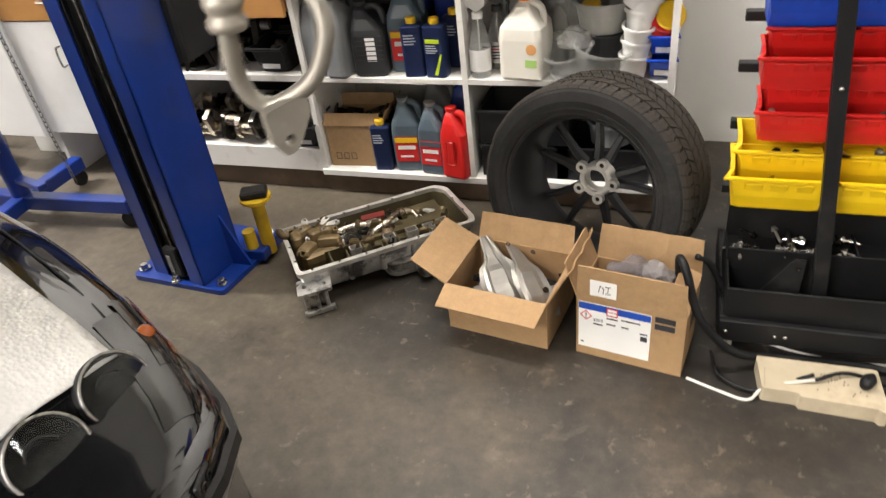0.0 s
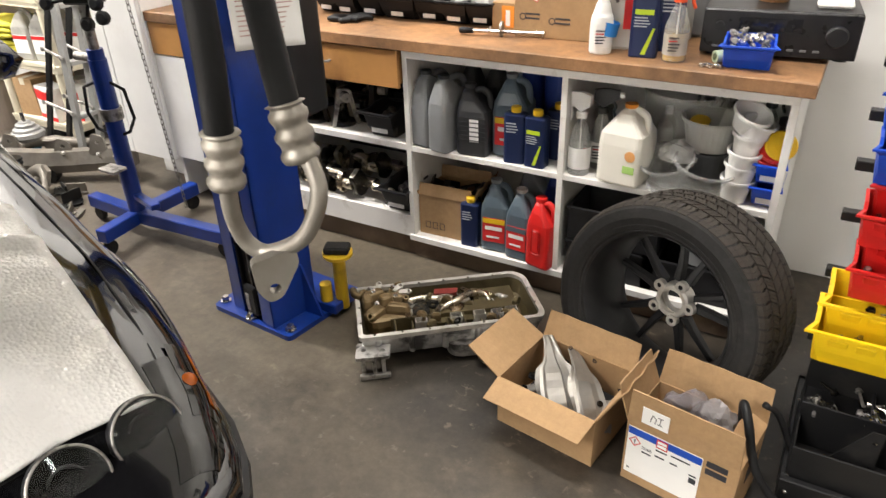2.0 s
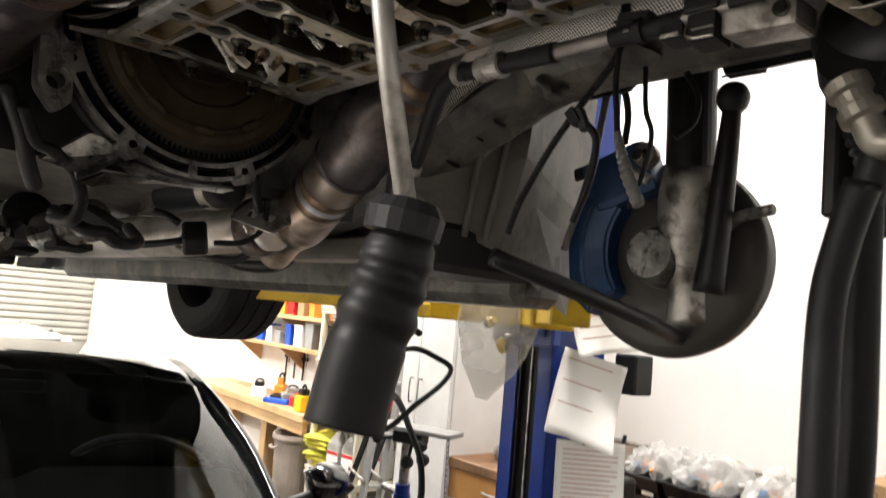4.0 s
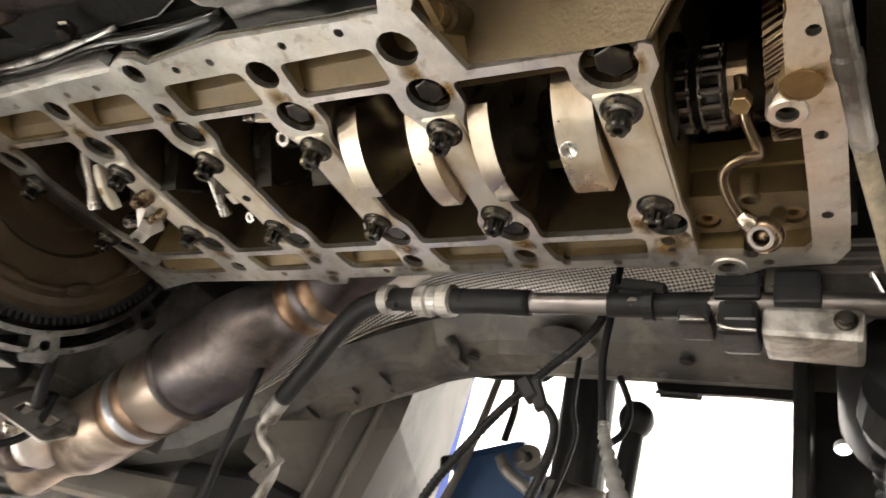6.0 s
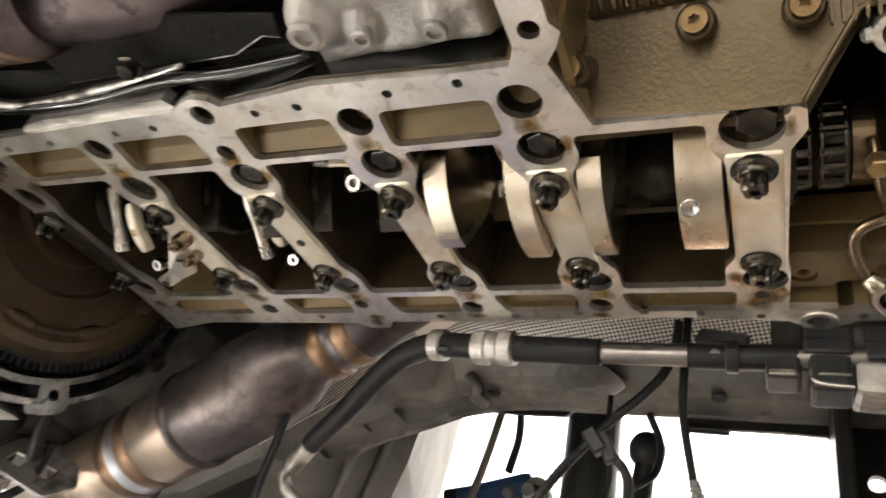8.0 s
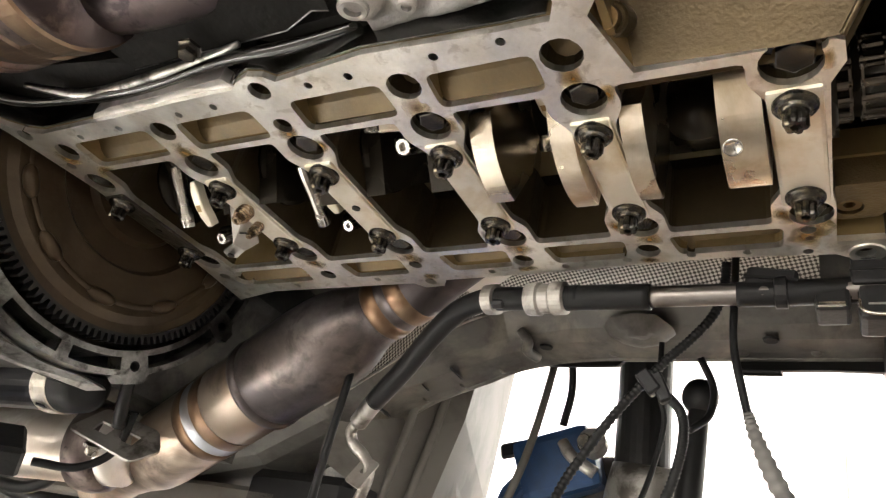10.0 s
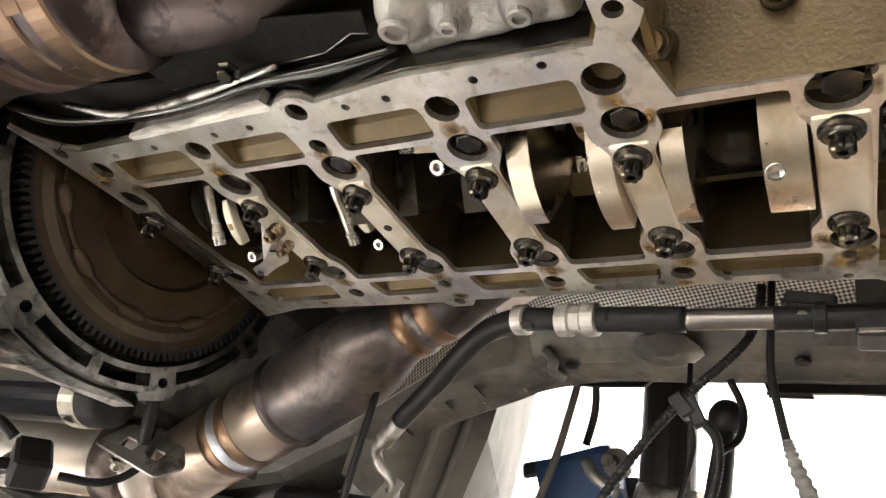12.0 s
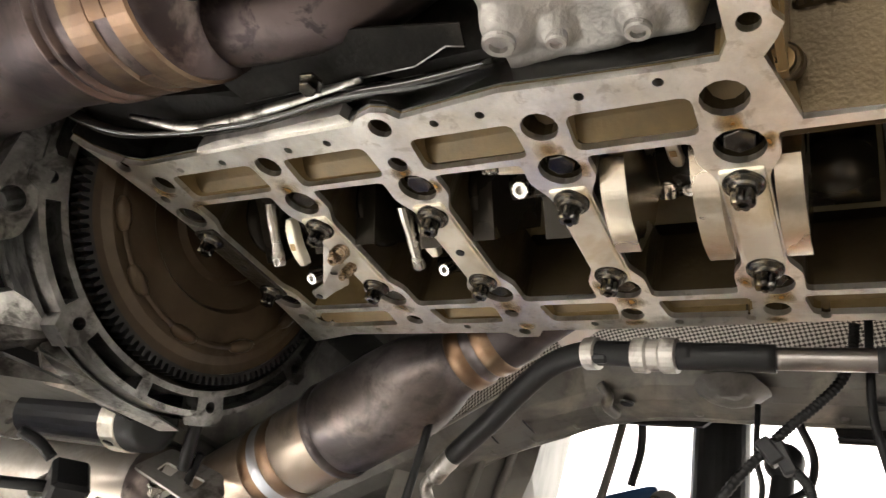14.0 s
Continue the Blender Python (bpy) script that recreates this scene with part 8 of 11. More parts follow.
    rows = [loop(-.004, d * .10, flat(0), -.014), loop(0, d * .01, [h * .36] * 8, -.006), loop(0, -d * .06, [c - .022 for c in top], .001), loop(0, -d * .15, [c - .010 for c in top], .010), loop(.005, -d * .19, rim, .014), loop(.005, -d * .19, top, .014),
            loop(-th, -d * .16, top, .011), loop(-th, -d * .04, [c - .022 for c in top], .001), loop(-th, d * .03, [h * .36] * 8, -.006), loop(-th - .004, d * .11, flat(th), -.014)]
    return mesh_of(loft(bmesh.new(), rows), "shell")


BIN = bin_mesh(.168, .22, .125)
M_RACK = mat("black_rack_enamel", (0.0075, 0.0075, 0.008), 0.45, 0, 9, 0.4, spec=0.35, stain=(0.03, 0.028, 0.025), stain_scale=7, stain_amount=0.25)
rack = thing("bin_rack", pose(0, 0, 0), "black steel rack base and posts carrying coloured bins", "rack")
for dx in (0, .36):
    bm = bmesh.new()
    loft(bm, [[(x + dx + .0165 * a, 1.775 + .0125 * (1 + b), z) for a, b in ((-1, -1), (1, -1), (1, 1), (-1, 1))] for x, z in ((.415, .10), (.235, 1.75))])
    part("post", bm, M_RACK, rack, "leaning black steel post")
part("back_post", Box(.40, .43, 2.13, 2.155, .10, 1.3, .003), M_RACK, rack)
part("foot_rail", Box(.17, .90, 1.715, 1.735, .05, .12, .003), M_RACK, rack)
part("side_rail", Box(.17, .19, 1.735, 2.16, .05, .12, .003), M_RACK, rack)
part("back_rail", Box(.17, .90, 2.14, 2.16, .05, .12, .003), M_RACK, rack)
part("gusset", Sheet([(-.13, 0), (.02, 0), (.02, .20), (-.005, .20)], [ring_points(.006, .17, .006, 10)], 0, .004, pose(.335, 1.770, .10, 90, 0, 0)), M_RACK, rack, "triangular black brace")
for x, z in ((.345, .26), (.19, .085), (.31, .085), (.335, .085), (.345, .75)):
    part("bolt", Lathe([(0, 0), (.006, 0), (.005, .004), (0, .005)], 10, pose(x, 1.7725 if z > .1 else 1.714, z, 90, 0, 0)), M_BRIGHT, rack, smooth=True)
for x in (.20, .85):
    part("castor", Lathe([(0, -.012), (.024, -.012), (.026, 0), (.024, .012), (0, .012)], 16, pose(x, 1.75, .026, 90, 0, 90)), M_CRIMP, rack)
for z in (.285, .49, .655, .79, .915, 1.04):
    part("shelf_bar", Box(.16, .90, 2.10, 2.13, z, z + .025, .002), M_RACK, rack)
RIBS = {}
for colour, m_ in (("yellow", M_BINYEL), ("red", M_RED), ("blue", M_BINBLUE)):
    RIBS[colour] = mesh_of(Box(-.017, .017, -.0045, .0015, -.020, .016, .003), "front_rib")
    RIBS[colour].materials.append(m_)
ROWS = [(1.868, .372, .163, M_BINYEL, "yellow", 1.25), (1.872, .565, .203, M_RED, "red", 1.05), (1.86, .705, .192, M_RED, "red", 1.0), (1.88, .845, .187, M_BINBLUE, "blue", 1.0), (1.88, .965, .177, M_BINBLUE, "blue", .95), (1.88, 1.085, .168, M_BINBLUE, "blue", .95)]
for y, z, left, m_, colour, grow in ROWS:
    mid = .426 - .106 * z
    for col in range(2):
        for back in range(2):
            bn = thing("parts_bin", pose(left + (mid - left) * (.5 + col) + .012 * back, y + .042 * back, z + .054 * back, 0, 0, 0), colour + " plastic stacking bin of small fasteners on the rack", "bin", "bins on the rack")
            me = BIN.copy()
            me.materials.append(m_)
            shape = Matrix.Diagonal(((mid - left) / .172, .52 * grow, .76 * grow, 1))
            sh = part("shell", me, m_, bn, at=shape)
            for x in (-.045, .0, .045):
                part("front_rib", RIBS[colour], m_, sh, at=pose(x, -.0085, .080, 33, 0, 0))
            for k in range(9 if z < .8 else 3):
                part("fastener", hexbolt(bmesh.new(), .008, .018, pose(random.uniform(-.06, .06), random.uniform(.03, .10), .035 + random.uniform(0, .03), random.uniform(0, 180), random.uniform(0, 180), 0), 6, .012), (M_BRIGHT, M_CRIMP, M_BOLT)[k % 3], bn)
tr = thing("bolt_tray", pose(.35, 1.74, .11), "black plastic tray of loose bolts at the rack's foot", "tray")
for y0, z in ((0, .10), (.13, .14), (.27, .19)):
    part("tray_wall", Box(-.17, .40, y0, y0 + .006, 0, z, .002), M_RACK, tr)
for x, z in ((-.17, .10), (.394, .14)):
    part("tray_side", Box(x, x + .006, .006, .27, 0, z, .002), M_RACK, tr)
part("tray_base", Box(-.164, .394, .006, .27, 0, .006), M_RACK, tr)
for x in (-.01, .15):
    part("divider", Box(x, x + .005, .136, .27, .091, .125, .001), M_RACK, tr)
for k in range(26):
    part("loose_bolt", hexbolt(bmesh.new(), .008, .010, pose(random.uniform(-.14, .14), random.uniform(.15, .25), .10 + random.uniform(0, .03), 80 + random.uniform(-25, 25), 0, random.uniform(0, 360)), 6, .011, shank=random.uniform(.03, .06)), (M_BRIGHT, M_CRIMP, M_BRIGHT, M_BOLT)[k % 4], tr)
part("floor_of_tray", Box(-.164, .394, .14, .268, .075, .09), M_RACK, tr)

# ---- refrigerant hoses hanging from the raised car ----
M_ACPIPE = mat("dull_oxidised_alloy", (0.34, 0.315, 0.275), 0.50, 0.7, 14, 0.4, stain=(0.17, 0.145, 0.12), stain_scale=22, stain_amount=0.4, bump=0.05, bump_scale=200)
ac = thing("refrigerant_hose_pair", pose(0, 0, 0), "two black rubber hoses joined by a bent alloy pipe, hanging loose", "hose")
part("hose", Tube([(-0.2708, 0.5738, 1.3161), (-0.2667, 0.5738, 1.3797), (-0.2657, 0.5738, 1.4536), (-0.2653, 0.5738, 1.5155), (-0.2633, 0.5738, 1.5887), (-0.2561, 0.5738, 1.6279), (-0.2457, 0.5738, 1.663)], .0102, 16), M_HOSE, ac, "ribbed black rubber hose", smooth=True)
part("hose", Tube([(-0.245, 0.6157, 1.325), (-0.2552, 0.6157, 1.393), (-0.262, 0.6157, 1.4508), (-0.2598, 0.6156, 1.5145), (-0.2598, 0.6156, 1.645), (-0.2586, 0.6156, 1.6641), (-0.2407, 0.6156, 1.7395)], .0108, 16), M_HOSE, ac, smooth=True)
part("pipe", Tube([(-0.2713, 0.5738, 1.2979), (-0.2792, 0.579, 1.2661), (-0.2824, 0.5843, 1.245), (-0.2792, 0.5895, 1.2287), (-0.2662, 0.5947, 1.2216), (-0.2385, 0.6, 1.2351), (-0.2253, 0.6052, 1.2535), (-0.2205, 0.6105, 1.2792), (-0.2337, 0.6157, 1.3035)], .0066, 14), M_ACPIPE, ac, "dull bent aluminium pipe", smooth=True)


def ferrule(a, b, r):
    a, b = Vector(a), Vector(b)
    L = (b - a).length
    m = Matrix.Translation(a) @ (b - a).to_track_quat("Z", "Y").to_matrix().to_4x4()
    pr = [(r * .7, 0)]
    for k in range(3):
        pr += [(r * 1.0, L * (.02 + k * .33)), (r * 1.12, L * (.09 + k * .33)), (r * 1.12, L * (.17 + k * .33)), (r * .93, L * (.24 + k * .33)), (r * .93, L * (.30 + k * .33))]
    pr += [(r * 1.15, L * .97), (r * .8, L)]
    return part("ferrule", Lathe(pr, 24, m), M_ACPIPE, ac, "crimped aluminium ferrule", smooth=True)


ferrule((-0.2723, 0.5738, 1.2837), (-0.2693, 0.5738, 1.3262), .0122)
ferrule((-0.2371, 0.6157, 1.2944), (-0.2467, 0.6157, 1.3375), .0128)
part("flange", Sheet(round_poly([(-.017, .010), (.017, .016), (.019, .004), (.003, -.024), (-.008, -.027), (-.016, -.014)], .005), [ring_points(-.002, -.015, .0045, 14)], -.005, .005, pose(-0.2538, 0.5871, 1.2147, 90, 0, 50)), M_ACPIPE, ac, "pipe flange with a bolt hole")
# alloy pipe fitting from which the hoses hang
part("manifold", Tube([(-0.2673, 0.6045, 1.729), (-0.2563, 0.6045, 1.7081), (-0.2464, 0.6045, 1.6927), (-0.2178, 0.6045, 1.696), (-0.1265, 0.6045, 1.7191), (0.0055, 0.6045, 1.7521)], .010, 14), M_ACPIPE, ac, smooth=True)
part("collar", Lathe([(.010, 0), (.014, .002), (.014, .010), (.011, .012), (.011, .02), (.014, .022), (.014, .03), (0, .03)], 18, pose(-0.2563, 0.6045, 1.7081, 0, -25, 0)), M_ACPIPE, ac, smooth=False)

# ---- containers on the shelves and the worktop ----
M_GREYJUG = mat("grey_jug_plastic", (0.20, 0.205, 0.21), 0.42, 0, 8, 0.2, stain=(0.12, 0.12, 0.12), stain_scale=8, stain_amount=0.2)
M_DARKJUG = mat("dark_jug_plastic", (0.028, 0.029, 0.031), 0.42, 0, 8, 0.3)
M_TEALJUG = mat("blue_grey_jug_plastic", (0.085, 0.115, 0.14), 0.35, 0, 8, 0.25)
M_NAVY = mat("navy_tin_print", (0.012, 0.022, 0.075), 0.35, 0.2, 8, 0.2)
M_ROYAL = mat("royal_blue_plastic", (0.012, 0.035, 0.20), 0.4, 0, 8, 0.25)
M_CAPY = mat("yellow_cap", (0.80, 0.50, 0.015), 0.4)
M_CAPO = mat("orange_cap", (0.75, 0.26, 0.03), 0.4)
M_MILK = mat("cream_jug_plastic", (0.78, 0.75, 0.66), 0.4, 0, 6, 0.1)
M_CLEAR = mat("clear_bottle_plastic", (0.50, 0.50, 0.48), 0.16, 0, 8, 0.2, alpha=0.30)
M_FROST = mat("frosted_plastic", (0.56, 0.55, 0.51), 0.3, 0, 8, 0.2, alpha=0.58)
M_WHITEP = mat("white_plastic", (0.78, 0.77, 0.74), 0.4, 0, 8, 0.08, stain=(0.5, 0.47, 0.42), stain_scale=9, stain_amount=0.15)
M_AMBER = mat("amber_liquid", (0.60, 0.36, 0.06), 0.2, 0, 8, 0.1)
M_LIME = mat("lime_print", (0.45, 0.60, 0.02), 0.5)
M_TEXT = mat("pale_grey_print", (0.42, 0.45, 0.50), 0.6)
M_TAPE = mat("blue_tape", (0.03, 0.22, 0.60), 0.5)


def jug(name, m, w, d, h, material, cap, label, print_label=None, neck=0.30, group="jugs on the shelf"):
    """A moulded jug: square body, shoulder running to an off-centre neck, open hand grip, screw cap, printed label."""
    t = thing(name, m, label, "jug", group)
    nx = -w * .5 + w * neck
    rows = [(w * .9, d * .9, .012, 0), (w, d, .018, .010), (w, d, .018, h * .52), (w * .97, d * .95, .022, h * .66)]
    bm = loft(bmesh.new(), [rsec(*r) for r in rows] + [rsec(w * .62, d * .78, .02, h * .80, 3, nx * .55), rsec(w * .36, d * .52, .012, h * .90, 3, nx * .95), rsec(.036, .036, .0175, h * .94, 3, nx), rsec(.036, .036, .0175, h * .97, 3, nx)])
    part("bottle", bm, material, t, smooth=False)
    part("grip", Tube([(nx * .6 + .01, 0, h * .90), (w * .18, 0, h * .93), (w * .38, 0, h * .86), (w * .42, 0, h * .72), (w * .40, 0, h * .60)], .012, 10), material, t, "moulded hand grip", smooth=True)
    part("cap", Lathe([(0, h * .955), (.021, h * .955), (.0215, h), (.019, h * 1.005), (0, h * 1.006)], 20, pose(nx, 0, 0)), cap, t)
    if print_label:
        lb = face_label(t, w * .78, h * .36, pose(0, -d / 2 - .0004, h * .33), print_label[0])
        part("print_band", Box(-w * .39, w * .39, -.0022, -.0013, h * .10, h * .17), print_label[1], lb)
        part("text_bar", Box(-w * .30, w * .30, -.0022, -.0013, h * .0, h * .055), M_LABEL, lb)
        part("text_bar", Box(-w * .25, w * .20, -.0022, -.0013, -h * .12, -h * .09), M_LABEL, lb)
    return t


def tin(name, m, w, d, h, label, group="brake fluid tins", stripe=True):
    """A narrow printed tin with a yellow screw cap."""
    t = thing(name, m, label, "tin", group)
    part("tin_body", body([(w * .97, d * .97, .012, 0), (w, d, .014, .004), (w, d, .014, h * .86), (w * .96, d * .96, .014, h * .875), (w * .5, d * .6, .012, h * .90)]), M_NAVY, t)
    part("cap", Lathe([(0, h * .89), (.017, h * .89), (.018, h * .93), (.018, h * .99), (.015, h), (0, h)], 18), M_CAPY, t, "yellow screw cap")
    if stripe:
        part("stripe", Sheet([(-w * .05, .01), (w * .12, .01), (w * .40, h * .42), (w * .32, h * .42)], [], 0, .0008, pose(0, -d / 2 - .0002, 0, 90, 0, 0)), M_LIME, t)
        part("title_bar", Box(-w * .36, w * .3, -d / 2 - .0012, -d / 2 - .0002, h * .60, h * .67), M_LIME, t)
    for k in range(4):
        part("text_bar", Box(-w * .36, w * (.10 + .05 * (k % 3)), -d / 2 - .0012, -d / 2 - .0002, h * (.72 - .05 * k if not stripe else .55 - .04 * k), h * (.74 - .05 * k if not stripe else .565 - .04 * k)), M_TEXT, t)
    return t


def spray(name, m, r, h, bottle, trigger, label, liquid=None, tape=None, sq=False, group="spray bottles"):
    """A trigger sprayer on a waisted bottle."""
    t = thing(name, m, label, "spray bottle", group)
    hb = h * .70
    prof = [(0, 0), (r * .94, 0), (r, .006), (r, hb * .55), (r * .92, hb * .66), (r * .78, hb * .72), (r * .62, hb * .86), (.014, hb * .96), (.014, hb)]
    part("bottle", Lathe(prof, 24), bottle, t, smooth=False)
    if liquid:
        part("liquid", Lathe([(0, .004), (r * .93, .004), (r * .95, hb * .42), (0, hb * .42)], 24), liquid, t, "amber liquid")
    part("collar", Lathe([(0, hb), (.019, hb), (.019, hb + .018), (.014, hb + .022), (0, hb + .022)], 18), trigger, t)
    hd = bmesh.new()
    loft(hd, [[(x, y, z) for y, z in ((-.011, z0), (.011, z0), (.009, z1), (-.009, z1))] for x, z0, z1 in ((.052, hb + .052, h - .004), (.0, hb + .020, h), (-.032, hb + .044, h - .006))])
    part("head", hd, trigger, t)
    part("trigger", Tube([(.022, 0, hb + .045), (.040, 0, hb + .028), (.036, 0, hb + .004), (.044, 0, hb - .018)], .0055, 8), trigger, t, smooth=True)
    part("nozzle", Lathe([(0, 0), (.009, 0), (.010, .016), (0, .016)], 14, pose(.052, 0, (hb + h) / 2 + .022, 0, 90, 0)), M_WHITEP, t)
    part("dip_tube", rod(bmesh.new(), (0, 0, .01), (0, 0, hb), .0025, 8), M_WHITEP, t)
    lb = part("label", Lathe([(r * 1.004, hb * .12), (r * 1.01, hb * .12), (r * 1.01, hb * .50), (r * 1.004, hb * .50)], 24), M_LABEL if not liquid else M_FROST, t)
    for k in range(5):
        part("text_bar", Box(-r * .6, r * (.1 + .1 * (k % 3)), -r * 1.03, -r * .96, hb * (.20 + .055 * k), hb * (.22 + .055 * k)), M_INK if k != 3 else M_PRINTRED, lb)
    if tape:
        part("tape", Lathe([(r * 1.012, hb * .34), (r * 1.02, hb * .34), (r * 1.02, hb * .58), (r * 1.012, hb * .58)], 24, pose(0, 0, 0, 0, 12, 0)), tape, t, "strip of blue tape")
    return t


def tub(name, m, r0, r1, h, material, label, category="tub", rim=True, group=""):
    t = thing(name, m, label, category, group)
    pr = [(0, .002), (r0, 0), (r1, h)] + ([(r1 + .006, h), (r1 + .006, h - .008), (r1 + .004, h + .003)] if rim else []) + [(r1 - .003, h), (r0 - .003, .004), (0, .005)]
    part("shell", Lathe(pr, 32), material, t, smooth=False)
    return t


S1, S0 = .499, .113
# upper left bay
jug("oil_jug", pose(-1.255, 2.50, S1, 0, 0, 80), .19, .085, .285, M_GREYJUG, M_DARKJUG, "grey plastic oil jug on the shelf")
jug("oil_jug", pose(-1.165, 2.475, S1, 0, 0, 80), .19, .085, .285, M_GREYJUG, M_DARKJUG, "grey plastic oil jug on the shelf")
bj = jug("oil_jug", pose(-1.055, 2.475, S1, 0, 0, 6), .125, .13, .255, M_DARKJUG, M_DARKJUG, "black ribbed plastic oil jug with a white label")
face_label(bj, .035, .085, pose(.012, -.0655, .10))
for k in range(6):
    part("rib", Box(-.055, .055, -.067, -.064, .06 + .017 * k, .064 + .017 * k), M_DARKJUG, bj)
jug("coolant_jug", pose(-.925, 2.52, S1, 0, 0, 4), .135, .12, .295, M_TEALJUG, M_GREYJUG, "blue-grey translucent jug with a red label", (M_PRINTRED, M_CAPY), .42)
tin("brake_fluid_tin", pose(-.885, 2.445, S1, 0, 0, 8), .078, .060, .205, "navy printed brake fluid tin with a yellow cap", stripe=False)
tin("brake_fluid_tin", pose(-.800, 2.440, S1, 0, 0, -4), .078, .060, .205, "navy printed brake fluid tin with a yellow cap")
tin("brake_fluid_tin", pose(-.760, 2.540, S1, 0, 0, -2), .078, .060, .205, "navy printed brake fluid tin with a yellow cap", stripe=False)
for x, y in ((-.93, 2.74), (-.83, 2.72), (-.745, 2.70)):
    t = thing("blue_canister", pose(x, y, S1), "royal blue plastic canister at the back of the shelf", "canister", "blue canisters")
    part("shell", body([(.075, .14, .02, 0), (.08, .15, .022, .01), (.08, .15, .022, .27), (.07, .13, .02, .30), (.03, .05, .01, .31)]), M_ROYAL, t, smooth=False)
    part("cap", Lathe([(0, .31), (.018, .31), (.018, .33), (0, .33)], 16), M_ROYAL, t)
for x, y, r in ((-1.22, 2.76, .05), (-1.10, 2.74, .055)):
    t = thing("pump_bottle", pose(x, y, S1), "dark bottle at the back of the shelf", "bottle", "dark bottles")
    part("shell", Lathe([(0, 0), (r, 0), (r, .18), (r * .5, .24), (.015, .26), (.015, .30), (0, .30)], 20), M_DARKJUG, t, smooth=False)
tub("plastic_bowl", pose(-1.06, 2.80, S1 + .26), .07, .09, .05, M_FROST, "frosted plastic bowl set on the bottles", "bowl")
# lower left bay
sb = carton("cardboard_box", pose(-1.185, 2.535, S0, 0, 0, 3), .235, .20, .175, ((-8, .05), (25, .07), (10, .05), (38, .07)), "worn brown cardboard box of scrap parts on the shelf")
for k in range(3):
    part("print_mark", Sheet([(0, 0), (.022, 0), (.022, .028), (0, .028)], [[(.002, .002), (.020, .002), (.020, .026), (.002, .026)]], 0, .0008, pose(-.09 + .032 * k, -.1003, .03, 90, 0, 0)), M_INK, sb)
for k in range(9):
    t = thing("scrap_part", pose(-1.28 + .028 * k, 2.50 + .035 * (k % 3), S0 + .17 + .012 * (k % 2), 40 * k, 25, 35 * k), "rusty metal bracket heaped in the box", "bracket", "scrap in the box")
    bm = Box(-.045, .045, -.018, .018, -.003, .003, .001)
    box(bm, -.045, -.039, -.018, .018, -.003, .035, .001)
    part("plate", bm, (M_BLACKMETAL, M_FLY, M_DARKOIL, M_RUST)[k % 4], t)
    part("lug", Lathe([(.007, -.006), (.014, -.006), (.014, .006), (.007, .006)], 14, pose(.03, 0, 0)), M_FLY, t)
tin("brake_fluid_tin", pose(-1.065, 2.440, S0, 0, 0, 5), .075, .058, .205, "navy printed brake fluid tin with a yellow cap", stripe=False)
jug("coolant_jug", pose(-.962, 2.475, S0, 0, 0, 6), .115, .115, .285, M_TEALJUG, M_GREYJUG, "blue-grey translucent jug with a red label", (M_PRINTRED, M_CAPY), .42)
jug("coolant_jug", pose(-.850, 2.455, S0, 0, 0, -4), .105, .11, .275, M_TEALJUG, M_FROST, "blue-grey jug with a pale top and red label", (M_PRINTRED, M_TEALJUG), .42)
rj = jug("fuel_bottle", pose(-.752, 2.425, S0, 0, 0, -14), .105, .10, .27, M_RED, M_RED, "glossy red plastic fuel bottle with a hand grip", None, .35)
part("grip_panel", Box(-.018, .018, -.056, -.050, .06, .16, .006), M_RED, rj)
jug("oil_jug", pose(-.90, 2.70, S0), .13, .11, .27, M_GREYJUG, M_DARKJUG, "grey plastic jug at the back of the shelf")
jug("oil_jug", pose(-.78, 2.68, S0), .13, .11, .27, M_ROYAL, M_DARKJUG, "royal blue plastic jug at the back of the shelf")
# upper right bay
spray("spray_bottle", pose(-.645, 2.445, S1, 0, 0, 170), .038, .285, M_CLEAR, M_WHITEP, "clear spray bottle with a blue collar and white trigger")
spray("spray_bottle", pose(-.600, 2.53, S1, 0, 0, 10), .036, .28, M_CLEAR, M_DARKJUG, "clear spray bottle with a dark trigger")
mj = jug("milk_jug", pose(-.487, 2.465, S1, 0, 0, -8), .150, .145, .262, M_MILK, M_CAPO, "cream plastic milk jug with an orange cap", None, .5)
part("round_label", Lathe([(0, 0), (.018, 0), (.018, .001), (0, .001)], 18, pose(.042, -.0735, .11, 90, 0, 0)), mat("orange_print", (0.70, 0.34, 0.12), 0.5), mj)
part("text_bar", Box(.02, .06, -.0738, -.0730, .05, .075), mat("green_print", (0.35, 0.55, 0.15), 0.5), mj)
t = thing("squeeze_bottle", pose(-.395, 2.60, S1), "grey squeeze bottle with a white cap", "bottle")
part("shell", Lathe([(0, 0), (.030, 0), (.032, .01), (.032, .16), (.02, .19), (.012, .20), (.012, .215), (0, .215)], 20), M_FROST, t, smooth=False)
part("cap", Lathe([(0, .20), (.014, .20), (.013, .225), (0, .225)], 14), M_WHITEP, t)
tub("round_tub", pose(-.36, 2.72, S1), .13, .15, .26, M_CLEAR, "large clear plastic tub at the back", "tub")
tub("round_tub", pose(-.245, 2.57, S1 + .12), .075, .095, .10, M_FROST, "frosted round tub with an oily bottom", "tub")
tub("round_tub", pose(-.245, 2.57, S1), .085, .09, .118, M_DARKJUG, "dark tub under a frosted one", "tub")
tub("funnel_bowl", pose(-.34, 2.475, S1 + .02, 18, -8, 0), .05, .085, .09, M_CLEAR, "clear crumpled plastic bowl", "bowl")
tub("funnel_bowl", pose(-.245, 2.455, S1 + .012, 6, 10, 0), .065, .095, .10, M_CLEAR, "clear crumpled plastic bowl", "bowl")
